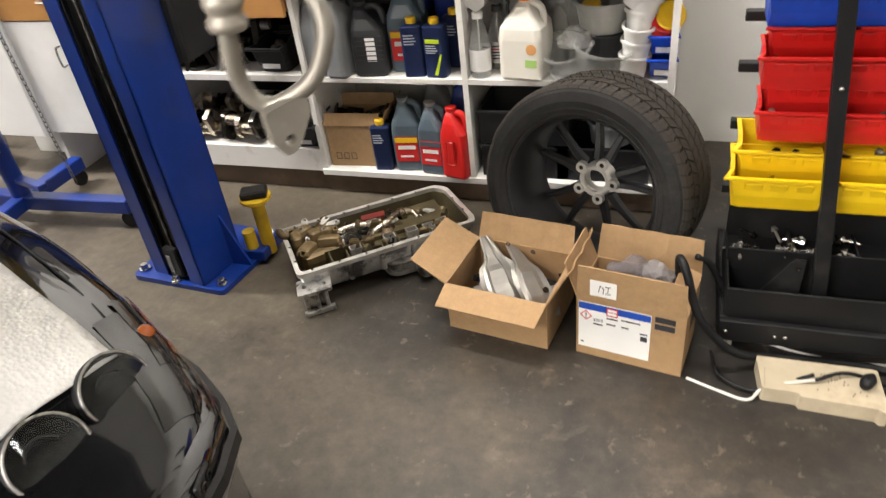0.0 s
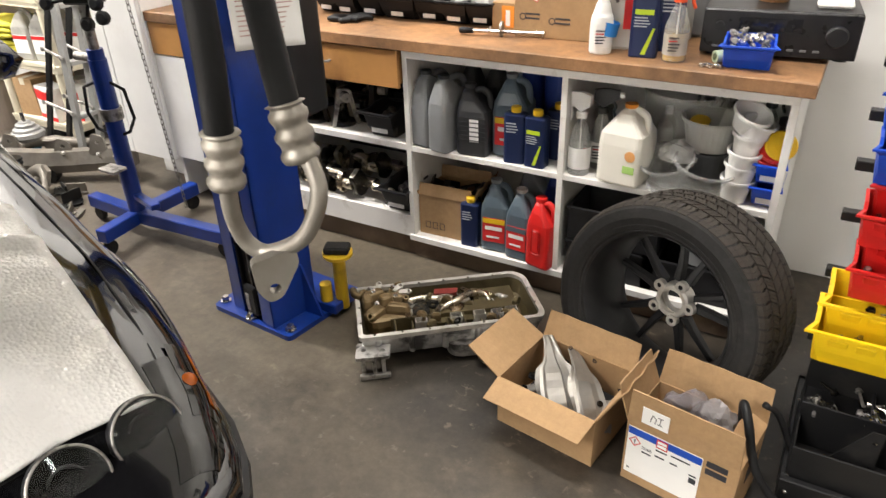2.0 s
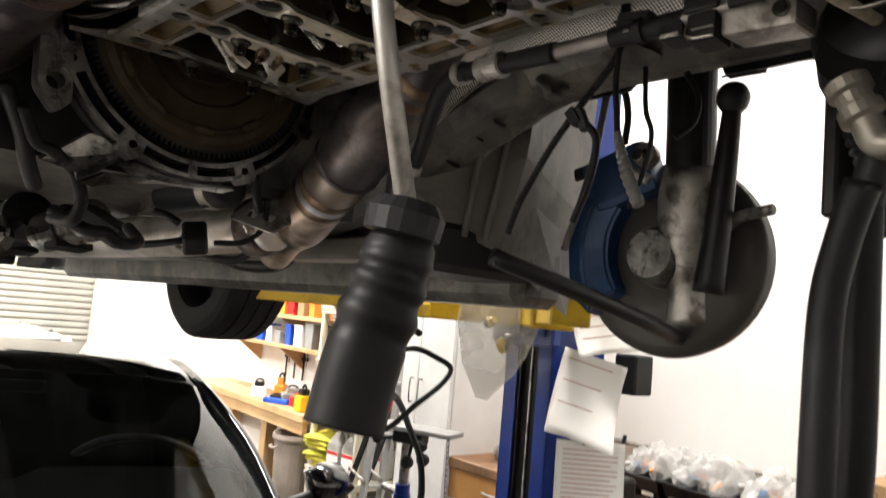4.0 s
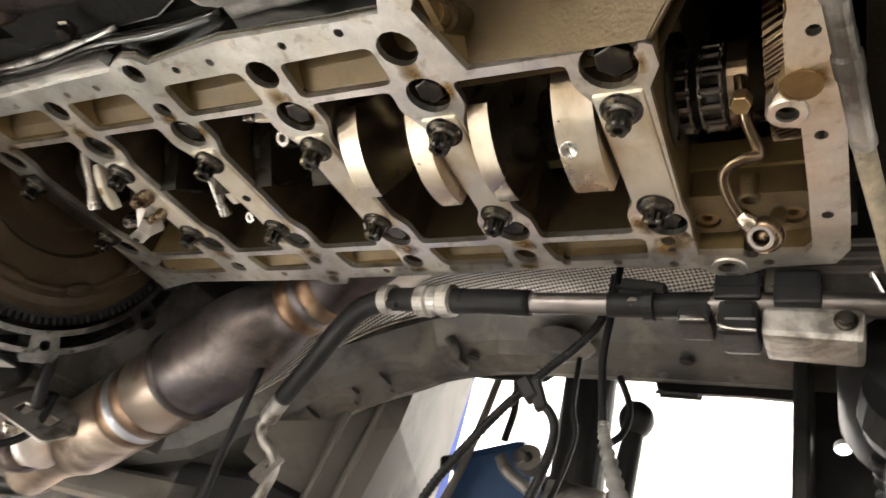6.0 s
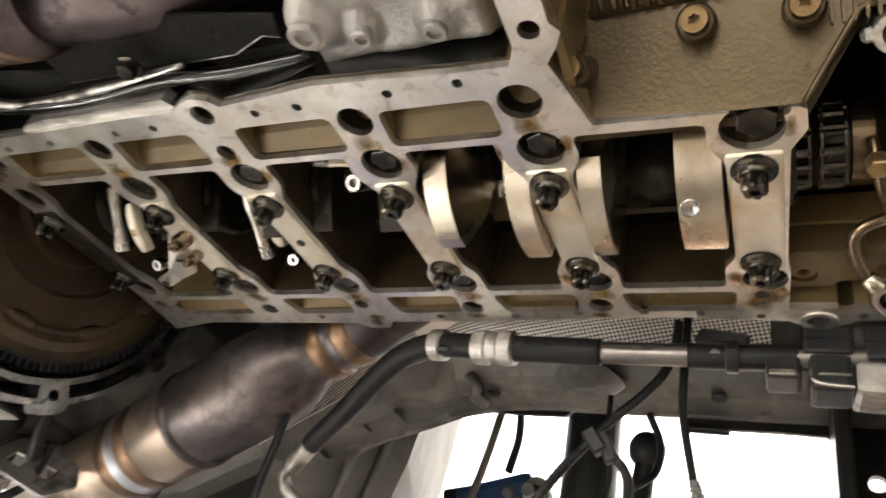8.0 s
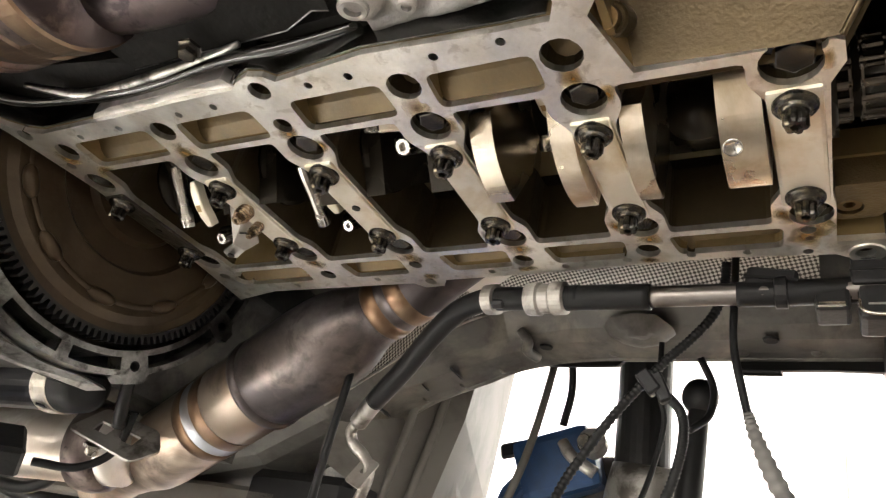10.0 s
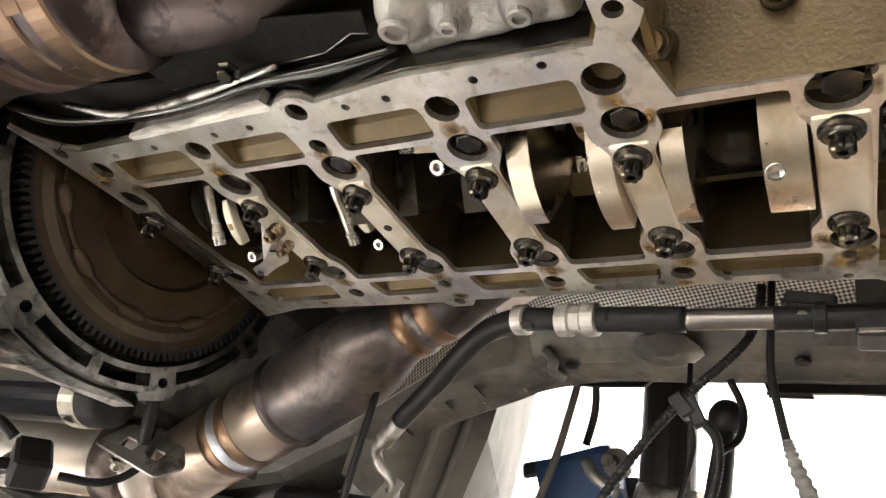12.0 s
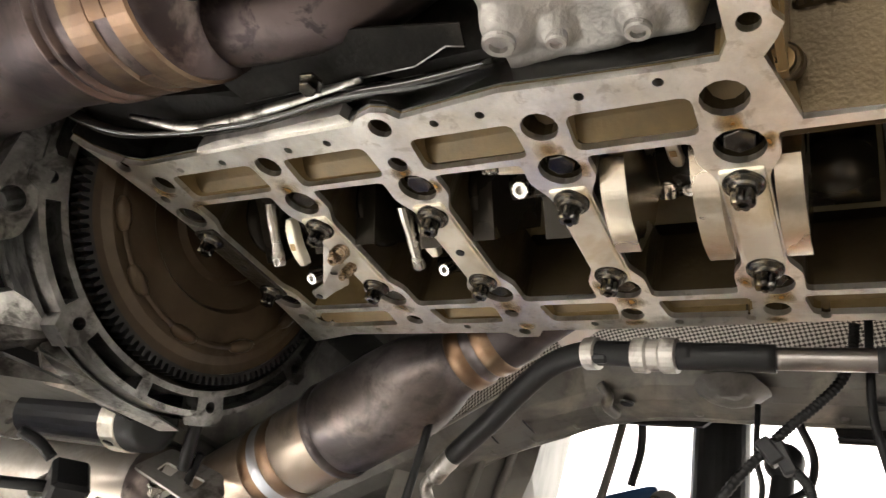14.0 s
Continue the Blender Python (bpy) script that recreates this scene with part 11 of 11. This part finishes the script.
part("thin_lead", Tube([(-.274, .264, 1.548), (-.2870, .290, 1.552), (-.2881, .3033, 1.5487), (-.2848, .307, 1.5453), (-.2866, .3042, 1.5392), (-.2911, .2974, 1.5317), (-.285, .280, 1.5244), (-.276, .263, 1.530)], .0010, 8), M_HOSE, pb, smooth=True)

# clutter under the floor pan, as seen behind the bell housing
for k, (x, y, z, r, L, turn) in enumerate(((-.98, .02, -.17, .036, .16, 20), (-1.05, -.10, -.19, .036, .14, -35), (-1.15, .28, -.16, .028, .20, 60), (-1.20, -.02, -.17, .045, .22, 5), (-1.32, .26, -.15, .030, .18, 80), (-1.45, .0, -.18, .05, .26, -10))):
    t = thing("gearbox_fitting", ENG @ pose(x, y, z, 0, 78, turn), "grimy grey metal fitting under the car floor", "fitting", "fittings under the floor")
    part("barrel", Lathe([(0, -L / 2), (r * .7, -L / 2), (r, -L * .38), (r, L * .1), (r * .8, L * .14), (r * .8, L * .3), (r * 1.05, L * .32), (r * 1.05, L * .42), (r * .6, L / 2), (0, L / 2)], 20), (M_BELL, M_BLACKMETAL, M_PIPE, M_BLACK)[k % 4], t, smooth=False)
    part("clamp", Lathe([(r * 1.02, -.008), (r * 1.12, -.006), (r * 1.12, .006), (r * 1.02, .008)], 20), M_CRIMP if k % 2 else M_BLACKMETAL, t)
    part("stay", Box(-.006, .006, -r, r, -L * .1, L * .1), M_BLACKMETAL, t, at=pose(r, 0, 0))
    part("bolt", hexbolt(bmesh.new(), .009, .01, pose(0, r, 0, -90, 0, 0), 6, .012), M_BRIGHT, t)
for k, pts in enumerate(([(-.85, .32, -.12), (-.92, .34, -.18), (-1.02, .33, -.19), (-1.25, .32, -.14)], [(-.95, -.15, -.15), (-1.05, -.10, -.20), (-1.2, -.12, -.19), (-1.4, -.05, -.14)], [(-.80, .40, -.14), (-.92, .42, -.19), (-1.1, .42, -.19), (-1.3, .40, -.14)])):
    t = thing("brake_line", ENG, "dark bent pipe under the car floor", "pipe", "pipes under the floor")
    part("pipe", Tube(pts, .009 + .003 * k, 10), (M_HOSE, M_CRIMP, M_BLACKMETAL)[k], t, smooth=True)

# ---- blue transmission stand ----
jack = thing("transmission_stand", pose(-2.53, 2.015, 0, 0, 0, 0), "blue steel stand with a pale top plate and black knobs", "stand")
part("column", Lathe([(0, .10), (.036, .10), (.036, .80), (.032, .80), (.032, .84), (0, .84)], 20), M_BLUE, jack, "blue tube column")
part("ram", Lathe([(0, .84), (.020, .84), (.020, 1.02), (0, 1.02)], 18), M_CRIMP, jack, "bare steel ram")
part("collar", Lathe([(.037, .55), (.045, .55), (.045, .60), (.037, .60)], 20), M_CRIMP, jack)
part("top_plate", Box(-.20, .20, -.06, .06, 1.085, 1.105, .003), M_GREYSTEEL, jack, "pale grey steel top plate", at=pose(.12, -.06, 0, 0, 0, 22))
part("clamp_block", Box(-.07, .07, -.04, .04, 1.02, 1.085, .008), M_BLACKMETAL, jack, at=pose(.05, -.02, 0, 0, 0, 22))
for x, z in ((-.10, 1.02), (.20, 1.04), (.12, .96), (.22, .99)):
    part("knob", Lathe([(0, -.015), (.022, -.015), (.026, -.005), (.026, .010), (.016, .018), (0, .018)], 12, pose(x, -.08, z, 80, 0, 20)), M_BLACK, jack, "black star knob")
    part("knob_stem", rod(bmesh.new(), (x, -.08, z), (.05 + .3 * (x - .05), -.02, 1.04), .007, 8), M_BLACKMETAL, jack)
part("side_pipe", rod(bmesh.new(), (-.13, .0, .80), (-.02, 0, .80), .018, 14), M_CRIMP, jack, "short steel stub pipe")
part("handle", Tube([(.0, 0, .72), (.09, .02, .68), (.105, .025, .56), (.07, .015, .50), (0, 0, .47), (-.09, -.02, .50), (-.115, -.03, .57), (-.10, -.025, .68), (0, 0, .72)], .007, 8, 1, False), M_BLACKMETAL, jack, "black hexagonal hoop handle")
part("foot_pedal", Box(-.05, .05, -.10, -.03, .34, .355, .003), M_CRIMP, jack)
for a, b in (((.0, .0), (.52, .03)), ((.0, .0), (.0, .33)), ((.0, .0), (-.34, .02)), ((.0, .0), (.03, -.22))):
    d = Vector((b[0] - a[0], b[1] - a[1], 0))
    leg = part("leg", Box(0, d.length, -.028, .028, .07, .13, .004), M_BLUE, jack, "blue square-tube leg", at=pose(a[0], a[1], 0, 0, 0, math.degrees(math.atan2(d.y, d.x))))
    part("castor", Lathe([(0, -.012), (.032, -.012), (.035, 0), (.032, .012), (0, .012)], 20, pose(d.length - .03, 0, .035, 90, 0, 0)), M_RUBBER, leg, "black castor")
part("brace", Box(-.26, .0, -.02, .02, .19, .215, .003), M_BLUE, jack, at=pose(-.05, .02, 0, 0, 0, 165))
ch = thing("hanging_chain", pose(-2.225, 1.985, 0), "thin steel chain hanging from the stand's plate", "chain")
lk = mesh_of(Tube([(0, .0, .014), (.0055, 0, .008), (.0055, 0, -.008), (0, 0, -.014), (-.0055, 0, -.008), (-.0055, 0, .008), (0, 0, .014)], .0018, 6, 2), "link")
lk.materials.append(M_CRIMP)
for k in range(42):
    part("link", lk, M_CRIMP, ch, at=pose(-.0035 * k, .004 * k, 1.09 - .0235 * k, 0, 0, 90 * (k % 2)))

# ---- step ladder ----
lad = thing("step_ladder", pose(0, 0, 0), "grey steel folding trestle ladder before the shelving", "ladder")
for y in (2.43, 2.55):
    bm = bmesh.new()
    loft(bm, [[(p + .024 * a, y + .010 * b, z) for a, b in ((-1, -1), (1, -1), (1, 1), (-1, 1))] for p, z in ((-3.505, 0), (-3.255, 1.70))])
    part("rail", bm, M_GREYSTEEL, lad, "light grey ladder rail")
    bm = bmesh.new()
    loft(bm, [[(p + .018 * a, y + .014 + .008 * b, z) for a, b in ((-1, -1), (1, -1), (1, 1), (-1, 1))] for p, z in ((-3.845, 0), (-3.335, 1.13))])
    part("rear_leg", bm, M_BLACKMETAL, lad, "darker folding leg")
    for z, xa, xb in ((.63, -3.555, -3.415), (.33, -3.69, -3.46)):
        bc = part("brace", rod(bmesh.new(), (xa, y - .012, z + .02), (xb, y - .012, z - .015), .008, 8), M_CRIMP, lad)
        for x, zz in ((xa, z + .02), (xb, z - .015)):
            part("rivet", Lathe([(0, -.006), (.012, -.004), (.012, .004), (0, .006)], 12, pose(x, y - .02, zz, 90, 0, 0)), M_CRIMP, bc)
for k in range(5):
    z = .28 + .29 * k
    x = -3.505 + .25 * z / 1.70
    part("tread", Box(x - .03, x + .03, 2.44, 2.54, z, z + .022, .003), M_GREYSTEEL, lad)

# ---- beige plastic shelving with goods ----
M_BLUELIGHT = mat("light_blue_plastic", (0.10, 0.36, 0.52), 0.4, 0, 8, 0.2)
M_CLOTH = mat("yellow_cotton", (0.62, 0.56, 0.06), 0.9, 0, 30, 0.3, stain=(0.36, 0.36, 0.05), stain_scale=18, stain_amount=0.4, bump=0.2, bump_scale=160)
M_CREAM = mat("cream_shelf_plastic", (0.62, 0.57, 0.44), 0.55, 0, 5, 0.15, stain=(0.42, 0.36, 0.26), stain_scale=6, stain_amount=0.25)
rackb = thing("plastic_shelving", pose(0, 0, 0), "cream plastic shelving unit crowded with bottles", "shelving")
LEVELS = (.13, .485, .845, 1.205, 1.56)
for z in LEVELS:
    bd = part("shelf", Box(-4.40, -3.79, 2.60, 2.985, z - .050, z, .006), M_CREAM, rackb)
    part("lip", Box(-4.395, -3.795, 2.594, 2.600, z - .018, z + .004, .002), M_CREAM, bd)
for x in (-4.372, -3.82):
    for y in (2.625, 2.95):
        part("post", Lathe([(0, 0), (.028, 0), (.024, .02), (.024, 1.68), (0, 1.68)], 14, pose(x, y, 0)), M_CREAM, rackb)
random.seed(31)
PAL = (M_WHITEP, M_PRINTRED, M_NAVY, M_GREYJUG, M_FROST, M_CAPY, M_ROYAL, M_DARKJUG, M_CAPO)
TONES = ("white", "red", "navy", "grey", "frosted", "yellow", "blue", "black", "orange")
for z in LEVELS[2:]:
    for k in range(7):
        r, h = random.uniform(.028, .042), random.uniform(.16, .27)
        q = (k * 5 + int(z * 10)) % 9
        t = thing("shop_bottle", pose(-4.31 + .070 * k + random.uniform(-.01, .01), random.choice((2.66, 2.72, 2.80)), z), TONES[q] + " plastic bottle on the cream shelving", "bottle", "bottles on the shelving")
        part("shell", Lathe([(0, 0), (r * .94, 0), (r, .006), (r, h * .66), (r * .85, h * .75), (r * .45, h * .84), (r * .4, h * .9), (0, h * .9)], 16), PAL[q], t, smooth=False)
        part("cap", Lathe([(0, h * .88), (r * .48, h * .88), (r * .48, h), (0, h)], 14), PAL[(k * 3 + 5) % 9], t)
        part("label", Lathe([(r * 1.005, h * .15), (r * 1.015, h * .15), (r * 1.015, h * .55), (r * 1.005, h * .55)], 16), PAL[(k * 7 + 2) % 9], t)
jug("fuel_can", pose(-3.87, 2.67, .845, 0, 0, 20), .16, .14, .27, M_RED, M_RED, "red plastic fuel can on the cream shelving", None, .4, "cans on the shelving")
jug("fuel_can", pose(-3.89, 2.85, .845, 0, 0, -10), .16, .14, .27, M_RED, M_DARKJUG, "red plastic fuel can on the cream shelving", None, .4, "cans on the shelving")
for x, y in ((-4.10, 2.68), (-3.97, 2.71), (-3.88, 2.86), (-4.03, 2.87)):
    jug("water_jug", pose(x, y, .485, 0, 0, 10), .135, .13, .29, M_FROST, M_WHITEP, "clear water jug with a red label", (M_LABEL, M_PRINTRED), .5, "jugs on the shelving")
# folded yellow cloths, one on the other
for k in range(6):
    t = thing("yellow_cloth", pose(-4.30 + .012 * (k % 2), 2.72 - .008 * k, .487 + .037 * k, 3 * (k % 3) - 3, 0, 8 * (k % 3)), "folded yellow cleaning cloth in a pile on the cream shelving", "cloth", "yellow cloths")
    fold = [(-.12, .0), (-.124, .012), (-.115, .026), (-.02, .031), (.07, .027), (.118, .022), (.124, .010), (.115, .002), (.0, -.003)]
    part("fold", loft(bmesh.new(), [[(x + .01 * math.sin(40 * y + k), y, z + .006 * math.sin(9 * x * 3 + 17 * y + 2 * k)) for x, z in fold] for y in (-.10, -.06, -.02, .03, .08, .12)]), M_CLOTH, t, smooth=True)
for x, y, rz in ((-4.25, 2.70, 5), (-4.24, 2.86, -8)):
    t = thing("small_carton", pose(x, y, .13, 0, 0, rz), "brown carton on the lowest cream shelf", "box")
    part("body", Box(-.085, .085, -.07, .07, 0, .23, .002), M_CARD, t)
    part("tape", Box(-.02, .02, -.0712, .0712, .19, .2308), M_CREAM, t)
for k, (x, y) in enumerate(((-4.08, 2.68), (-3.98, 2.66), (-3.86, 2.74), (-3.86, 2.88), (-4.02, 2.85))):
    t = thing("product_carton", pose(x, y, .13, 0, 0, 6 * k - 10), "white and red carton on the lowest cream shelf", "box", "cartons on the shelving")
    part("body", Box(-.052, .052, -.055, .055, 0, .20, .002), M_WHITEP, t)
    part("red_panel", Box(-.0525, .0525, -.0562, -.0552, .12, .18), M_PRINTRED, t)
    part("red_base", Box(-.0525, .0525, -.0562, -.0552, .005, .03), M_PRINTRED, t)
t = thing("blue_case", pose(-3.88, 2.76, 1.205), "dark blue upright case on the cream shelving", "case")
part("shell", Box(-.08, .08, -.12, .12, 0, .29, .010), M_ROYAL, t)
part("handle", Tube([(-.03, -.12, .22), (-.03, -.145, .21), (.03, -.145, .21), (.03, -.12, .22)], .006, 8), M_BLACK, t)
t = thing("orange_box", pose(-3.99, 2.67, 1.205), "tall orange spray can box on the cream shelving", "box")
part("body", Box(-.028, .028, -.03, .03, 0, .30, .003), M_CAPO, t)
part("stripe", Box(-.0285, .0285, -.0312, -.0302, .04, .26), M_LABEL, t)

# ---- wooden bench and wall shelves in the corner ----
M_PINE = mat("raw_pine", (0.52, 0.33, 0.16), 0.6, 0, 3, 0.3, stain=(0.36, 0.21, 0.10), stain_scale=4, stain_amount=0.35)
wb = thing("wooden_bench", pose(0, 0, 0), "raw timber bench with thick legs and tools on top", "workbench")
for k in range(3):
    part("top_plank", Box(-6.6, -4.45, 2.57 + .142 * k, 2.709 + .142 * k, .745, .80, .004), M_PINE, wb)
part("apron", Box(-6.58, -4.47, 2.59, 2.63, .66, .744, .003), M_PINE, wb)
for x in (-6.4, -5.19):
    for y in (2.632, 2.88):
        part("leg", Box(x, x + .09, y, y + .09, 0, .744, .004), M_PINE, wb)
part("lower_shelf", Box(-6.4, -5.1, 2.66, 2.95, .22, .25), M_PINE, wb)
can_ = thing("trash_can", pose(-4.64, 2.66, 0) @ Matrix.Diagonal((.88, .88, .86, 1)), "grey-brown plastic trash can by the bench", "trash can")
M_TAUPE = mat("taupe_plastic", (0.30, 0.25, 0.21), 0.55, 0, 6, 0.2)
part("tub", Lathe([(0, 0), (.15, 0), (.185, .70), (.20, .70), (.205, .72), (.20, .75), (.19, .75), (.18, .72), (.145, .02), (0, .02)], 32), M_TAUPE, can_, smooth=False)
part("handle", Tube([(-.04, -.20, .66), (-.04, -.225, .65), (.04, -.225, .65), (.04, -.20, .66)], .01, 8), M_TAUPE, can_, smooth=True)
for k, z in enumerate((1.21, 1.44, 1.80)):
    wsf = thing("wall_shelf", pose(0, 0, 0), "pine wall shelf loaded with boxes and cans", "shelf", "wall shelves")
    part("board", Box(-6.2, -4.46, 2.66, 2.995, z, z + .03, .003), M_PINE, wsf)
    for x in (-6.1, -5.3, -4.52):
        part("bracket", Sheet([(0, 0), (-.24, 0), (0, -.18)], [], 0, .03, Matrix.Translation((x, 2.99, z)) @ Matrix(((0, 0, 1, 0), (1, 0, 0, 0), (0, 1, 0, 0), (0, 0, 0, 1)))), M_PINE, wsf)
    for j in range(9):
        w, h = random.uniform(.06, .14), random.uniform(.08, .17)
        t = thing("storage_box", pose(-6.0 + .165 * j, 2.74, z + .03, 0, 0, random.uniform(-8, 8)), ("blue plastic case", "brown carton", "white carton", "orange box", "grey tin", "red box")[(j * 2 + k * 5) % 6] + " on the pine wall shelf", "box", "boxes on the wall shelves")
        part("shell", Box(-w / 2, w / 2, -.06, .10, 0, h, .004), (M_BINBLUE, M_CARD, M_WHITEP, M_CAPO, M_GREYSTEEL, M_RED)[(j * 2 + k * 5) % 6], t)
        part("lid", Box(-w / 2 - .004, w / 2 + .004, -.064, .104, h, h + .012, .002), (M_BINBLUE, M_CARD, M_WHITEP, M_CAPO, M_GREYSTEEL, M_RED)[(j * 2 + k * 5) % 6], t)
for k, (x, m_, w, h, lab_) in enumerate(((-4.62, M_CAPY, .10, .16, "yellow power tool"), (-4.80, M_RED, .16, .10, "red toolbox"), (-5.00, M_BINBLUE, .22, .06, "blue parts tray"), (-5.14, M_CAPO, .08, .18, "orange hand cleaner bottle"), (-5.35, M_WHITEP, .12, .12, "white tub"), (-4.95, M_GREYSTEEL, .16, .12, "grey bench vice"))):
    t = thing("bench_item", pose(x, 2.66 + .08 * (k % 2), .801, 0, 0, 15 * k), lab_ + " on the timber bench", "tool")
    part("body", Box(-w / 2, w / 2, -.05, .05, 0, h * .7, .012, 2), m_, t)
    part("top", Box(-w * .3, w * .3, -.03, .03, h * .7, h, .008, 2), m_ if k % 2 else M_BLACK, t)
    part("grip", Tube([(-w * .3, 0, h * .9), (-w * .1, 0, h * 1.15), (w * .2, 0, h * 1.1), (w * .3, 0, h * .8)], .008, 8), M_BLACK, t, smooth=True)
for k, x in enumerate((-5.55, -5.40, -5.25)):
    t = thing("bar_clamp", pose(x, 2.985, 1.16), "black bar clamp hanging on the wall", "clamp", "clamps on the wall")
    part("bar", Box(-.008, .008, -.012, -.002, -.22, .12, .001), M_BLACKMETAL, t)
    part("jaw", Box(-.015, .06, -.025, .0, .06, .10, .004), M_BLACK, t)
    part("screw", rod(bmesh.new(), (.05, -.012, -.10), (.05, -.012, .02), .006, 8), M_CRIMP, t)
    part("slider", Box(-.015, .06, -.025, .0, -.06, -.03, .004), M_BLACK, t)

# ---- subframe parts on the floor ----
M_DIRTALU = mat("dirty_cast_alloy", (0.20, 0.182, 0.155), 0.55, 0.4, 9, 0.5, stain=(0.11, 0.09, 0.07), stain_scale=8, stain_amount=0.5, bump=0.25, bump_scale=60)
cr = thing("subframe", pose(-3.42, 2.26, .0, 0, 0, 22), "dirty cast alloy subframe standing on the floor", "subframe")
bm = bmesh.new()
loft(bm, [[(x, .05 * math.sin(3 * x) + y, z + .05 * abs(x)) for y, z in ((-.045, .055), (.045, .055), (.055, .10), (.03, .165), (-.03, .165), (-.055, .10))] for x in (-.46, -.36, -.22, -.05, .12, .26, .38)])
part("beam", bm, M_DIRTALU, cr, smooth=False)
for x, y in ((-.42, -.02), (.34, .02), (-.20, .22), (.16, .20)):
    part("foot", Lathe([(.02, 0), (.055, 0), (.05, .03), (.045, .12), (.05, .15), (.02, .15)], 20, pose(x, y, 0)), M_DIRTALU, cr)
part("rear_beam", Tube([(-.42, .0, .12), (-.30, .17, .14), (-.20, .22, .13), (.0, .235, .12), (.16, .20, .13), (.30, .10, .13), (.36, .02, .12)], .030, 10), M_DIRTALU, cr, smooth=True)
for x, h in ((-.28, .22), (.02, .20), (.22, .23)):
    part("mount_ear", Sheet(round_poly([(-.05, 0), (.05, 0), (.035, h - .14), (-.02, h - .12)], .012), [ring_points(.003, h - .165, .012, 12)], -.008, .008, pose(x, .0, .155, 82, 0, 12)), M_DIRTALU, cr)
    part("bolt", hexbolt(bmesh.new(), .010, .012, pose(x + .02, -.03, .165, 20, 0, 0), 6, .014, shank=.03), M_BRIGHT, cr)
for k, (x, y, rz, L) in enumerate(((-3.72, 2.16, 20, .50), (-3.28, 2.02, -18, .42), (-3.86, 2.30, 62, .40))):
    t = thing("suspension_arm", pose(x, y, .07, 0, 0, rz), "grimy alloy suspension arm lying on the floor", "suspension arm", "suspension parts")
    part("arm", Tube([(-L / 2, 0, 0), (-L * .2, .05, .06), (L * .15, .02, .05), (L / 2, -.04, .0)], lambda s: .026 + .012 * math.sin(7 * s), 12), M_DIRTALU, t, smooth=True)
    for q in (-L / 2, L / 2):
        part("bush", Lathe([(.014, -.03), (.042, -.03), (.045, -.01), (.045, .01), (.042, .03), (.014, .03)], 20, pose(q, 0 if q < 0 else -.04, -.025, 90, 0, 10)), M_BLACKMETAL if k % 2 else M_RUBBER, t)
    part("bracket", Sheet(round_poly([(-.06, -.03), (.06, -.03), (.05, .05), (-.04, .06)], .01), [ring_points(0, .01, .014, 12)], -.01, .01, pose(0, .04, .05, 70, 0, 0)), M_DIRTALU, t)
t = thing("strut_mount", pose(-3.80, 2.33, .15, 0, 0, 0), "grey domed strut mount resting on the subframe parts", "strut mount")
part("dome", Lathe([(0, .10), (.03, .10), (.036, .09), (.05, .085), (.052, .07), (.068, .062), (.072, .048), (.086, .040), (.09, .02), (.078, .0), (0, .0)], 28), M_GREYSTEEL, t, smooth=False)
part("stud", Lathe([(0, .10), (.011, .10), (.010, .15), (0, .152)], 10), M_BRIGHT, t)
part("bump_stop", Lathe([(0, -.145), (.040, -.145), (.045, -.12), (.038, -.09), (.045, -.06), (.040, -.002), (0, -.002)], 20), M_BLUELIGHT, t, "light blue plastic stop")
t = thing("cooling_pump", pose(-3.50, 2.03, .0), "dirty cast pump with pipe stubs on the floor", "pump")
part("housing", Lathe([(0, 0), (.07, 0), (.08, .03), (.08, .08), (.06, .11), (.04, .15), (0, .15)], 24), M_DIRTALU, t, smooth=False)
part("stub", Tube([(.06, 0, .06), (.12, .02, .07), (.15, .06, .10)], .025, 12), M_DIRTALU, t, smooth=True)
part("pulley", Lathe([(0, .15), (.06, .15), (.065, .16), (.055, .17), (.065, .18), (.06, .19), (0, .19)], 24, pose(0, 0, 0)), M_BLACKMETAL, t)
for k in range(7):
    t = thing("loose_bracket", pose(-3.60 + .10 * k, 2.08 + .07 * math.sin(5 * k), .004, 0, 0, 53 * k), "small dirty steel bracket among the suspension parts", "bracket", "loose brackets")
    part("plate", Sheet(round_poly([(-.06, -.025), (.05, -.03), (.07, .01), (-.02, .035)], .008), [ring_points(.03, -.005, .010, 10), ring_points(-.035, 0, .007, 10)], 0, .010), (M_DIRTALU, M_BLACKMETAL)[k % 2], t)
    part("upright", Box(-.055, .045, -.029, -.020, .011, .045 + .012 * (k % 3), .002), (M_DIRTALU, M_BLACKMETAL)[k % 2], t)
    part("bolt", hexbolt(bmesh.new(), .009, .010, pose(.03, -.005, .011), 6, .013, shank=.02), M_BRIGHT, t)

# ---- short lead under the raised car ----
t = thing("hanging_lead", pose(0, 0, 0), "short black lead hanging from the raised car", "cable")
part("tube", Tube([(-.825, .64, 1.78), (-.83, .64, 1.66), (-.826, .64, 1.605), (-.80, .64, 1.575), (-.757, .64, 1.55), (-.735, .64, 1.542)], .004, 10), M_HOSE, t, smooth=True)

# ---- assumed ceiling lights, out of view ----
M_TUBE = glow("lit_diffuser", (1.0, 0.93, 0.82), 6.0)
for sx, sy, watts in STRIPS:
    t = thing("assumed_strip_light", pose(sx, sy, 4.38), "assumed white ceiling strip light out of view, lit", "ceiling light", "strip lights")
    part("housing", Box(-1.22, 1.22, -.14, .14, .03, .22, .008), M_WHITEP, t)
    part("diffuser", Box(-1.19, 1.19, -.12, .12, .005, .029), M_TUBE, t)
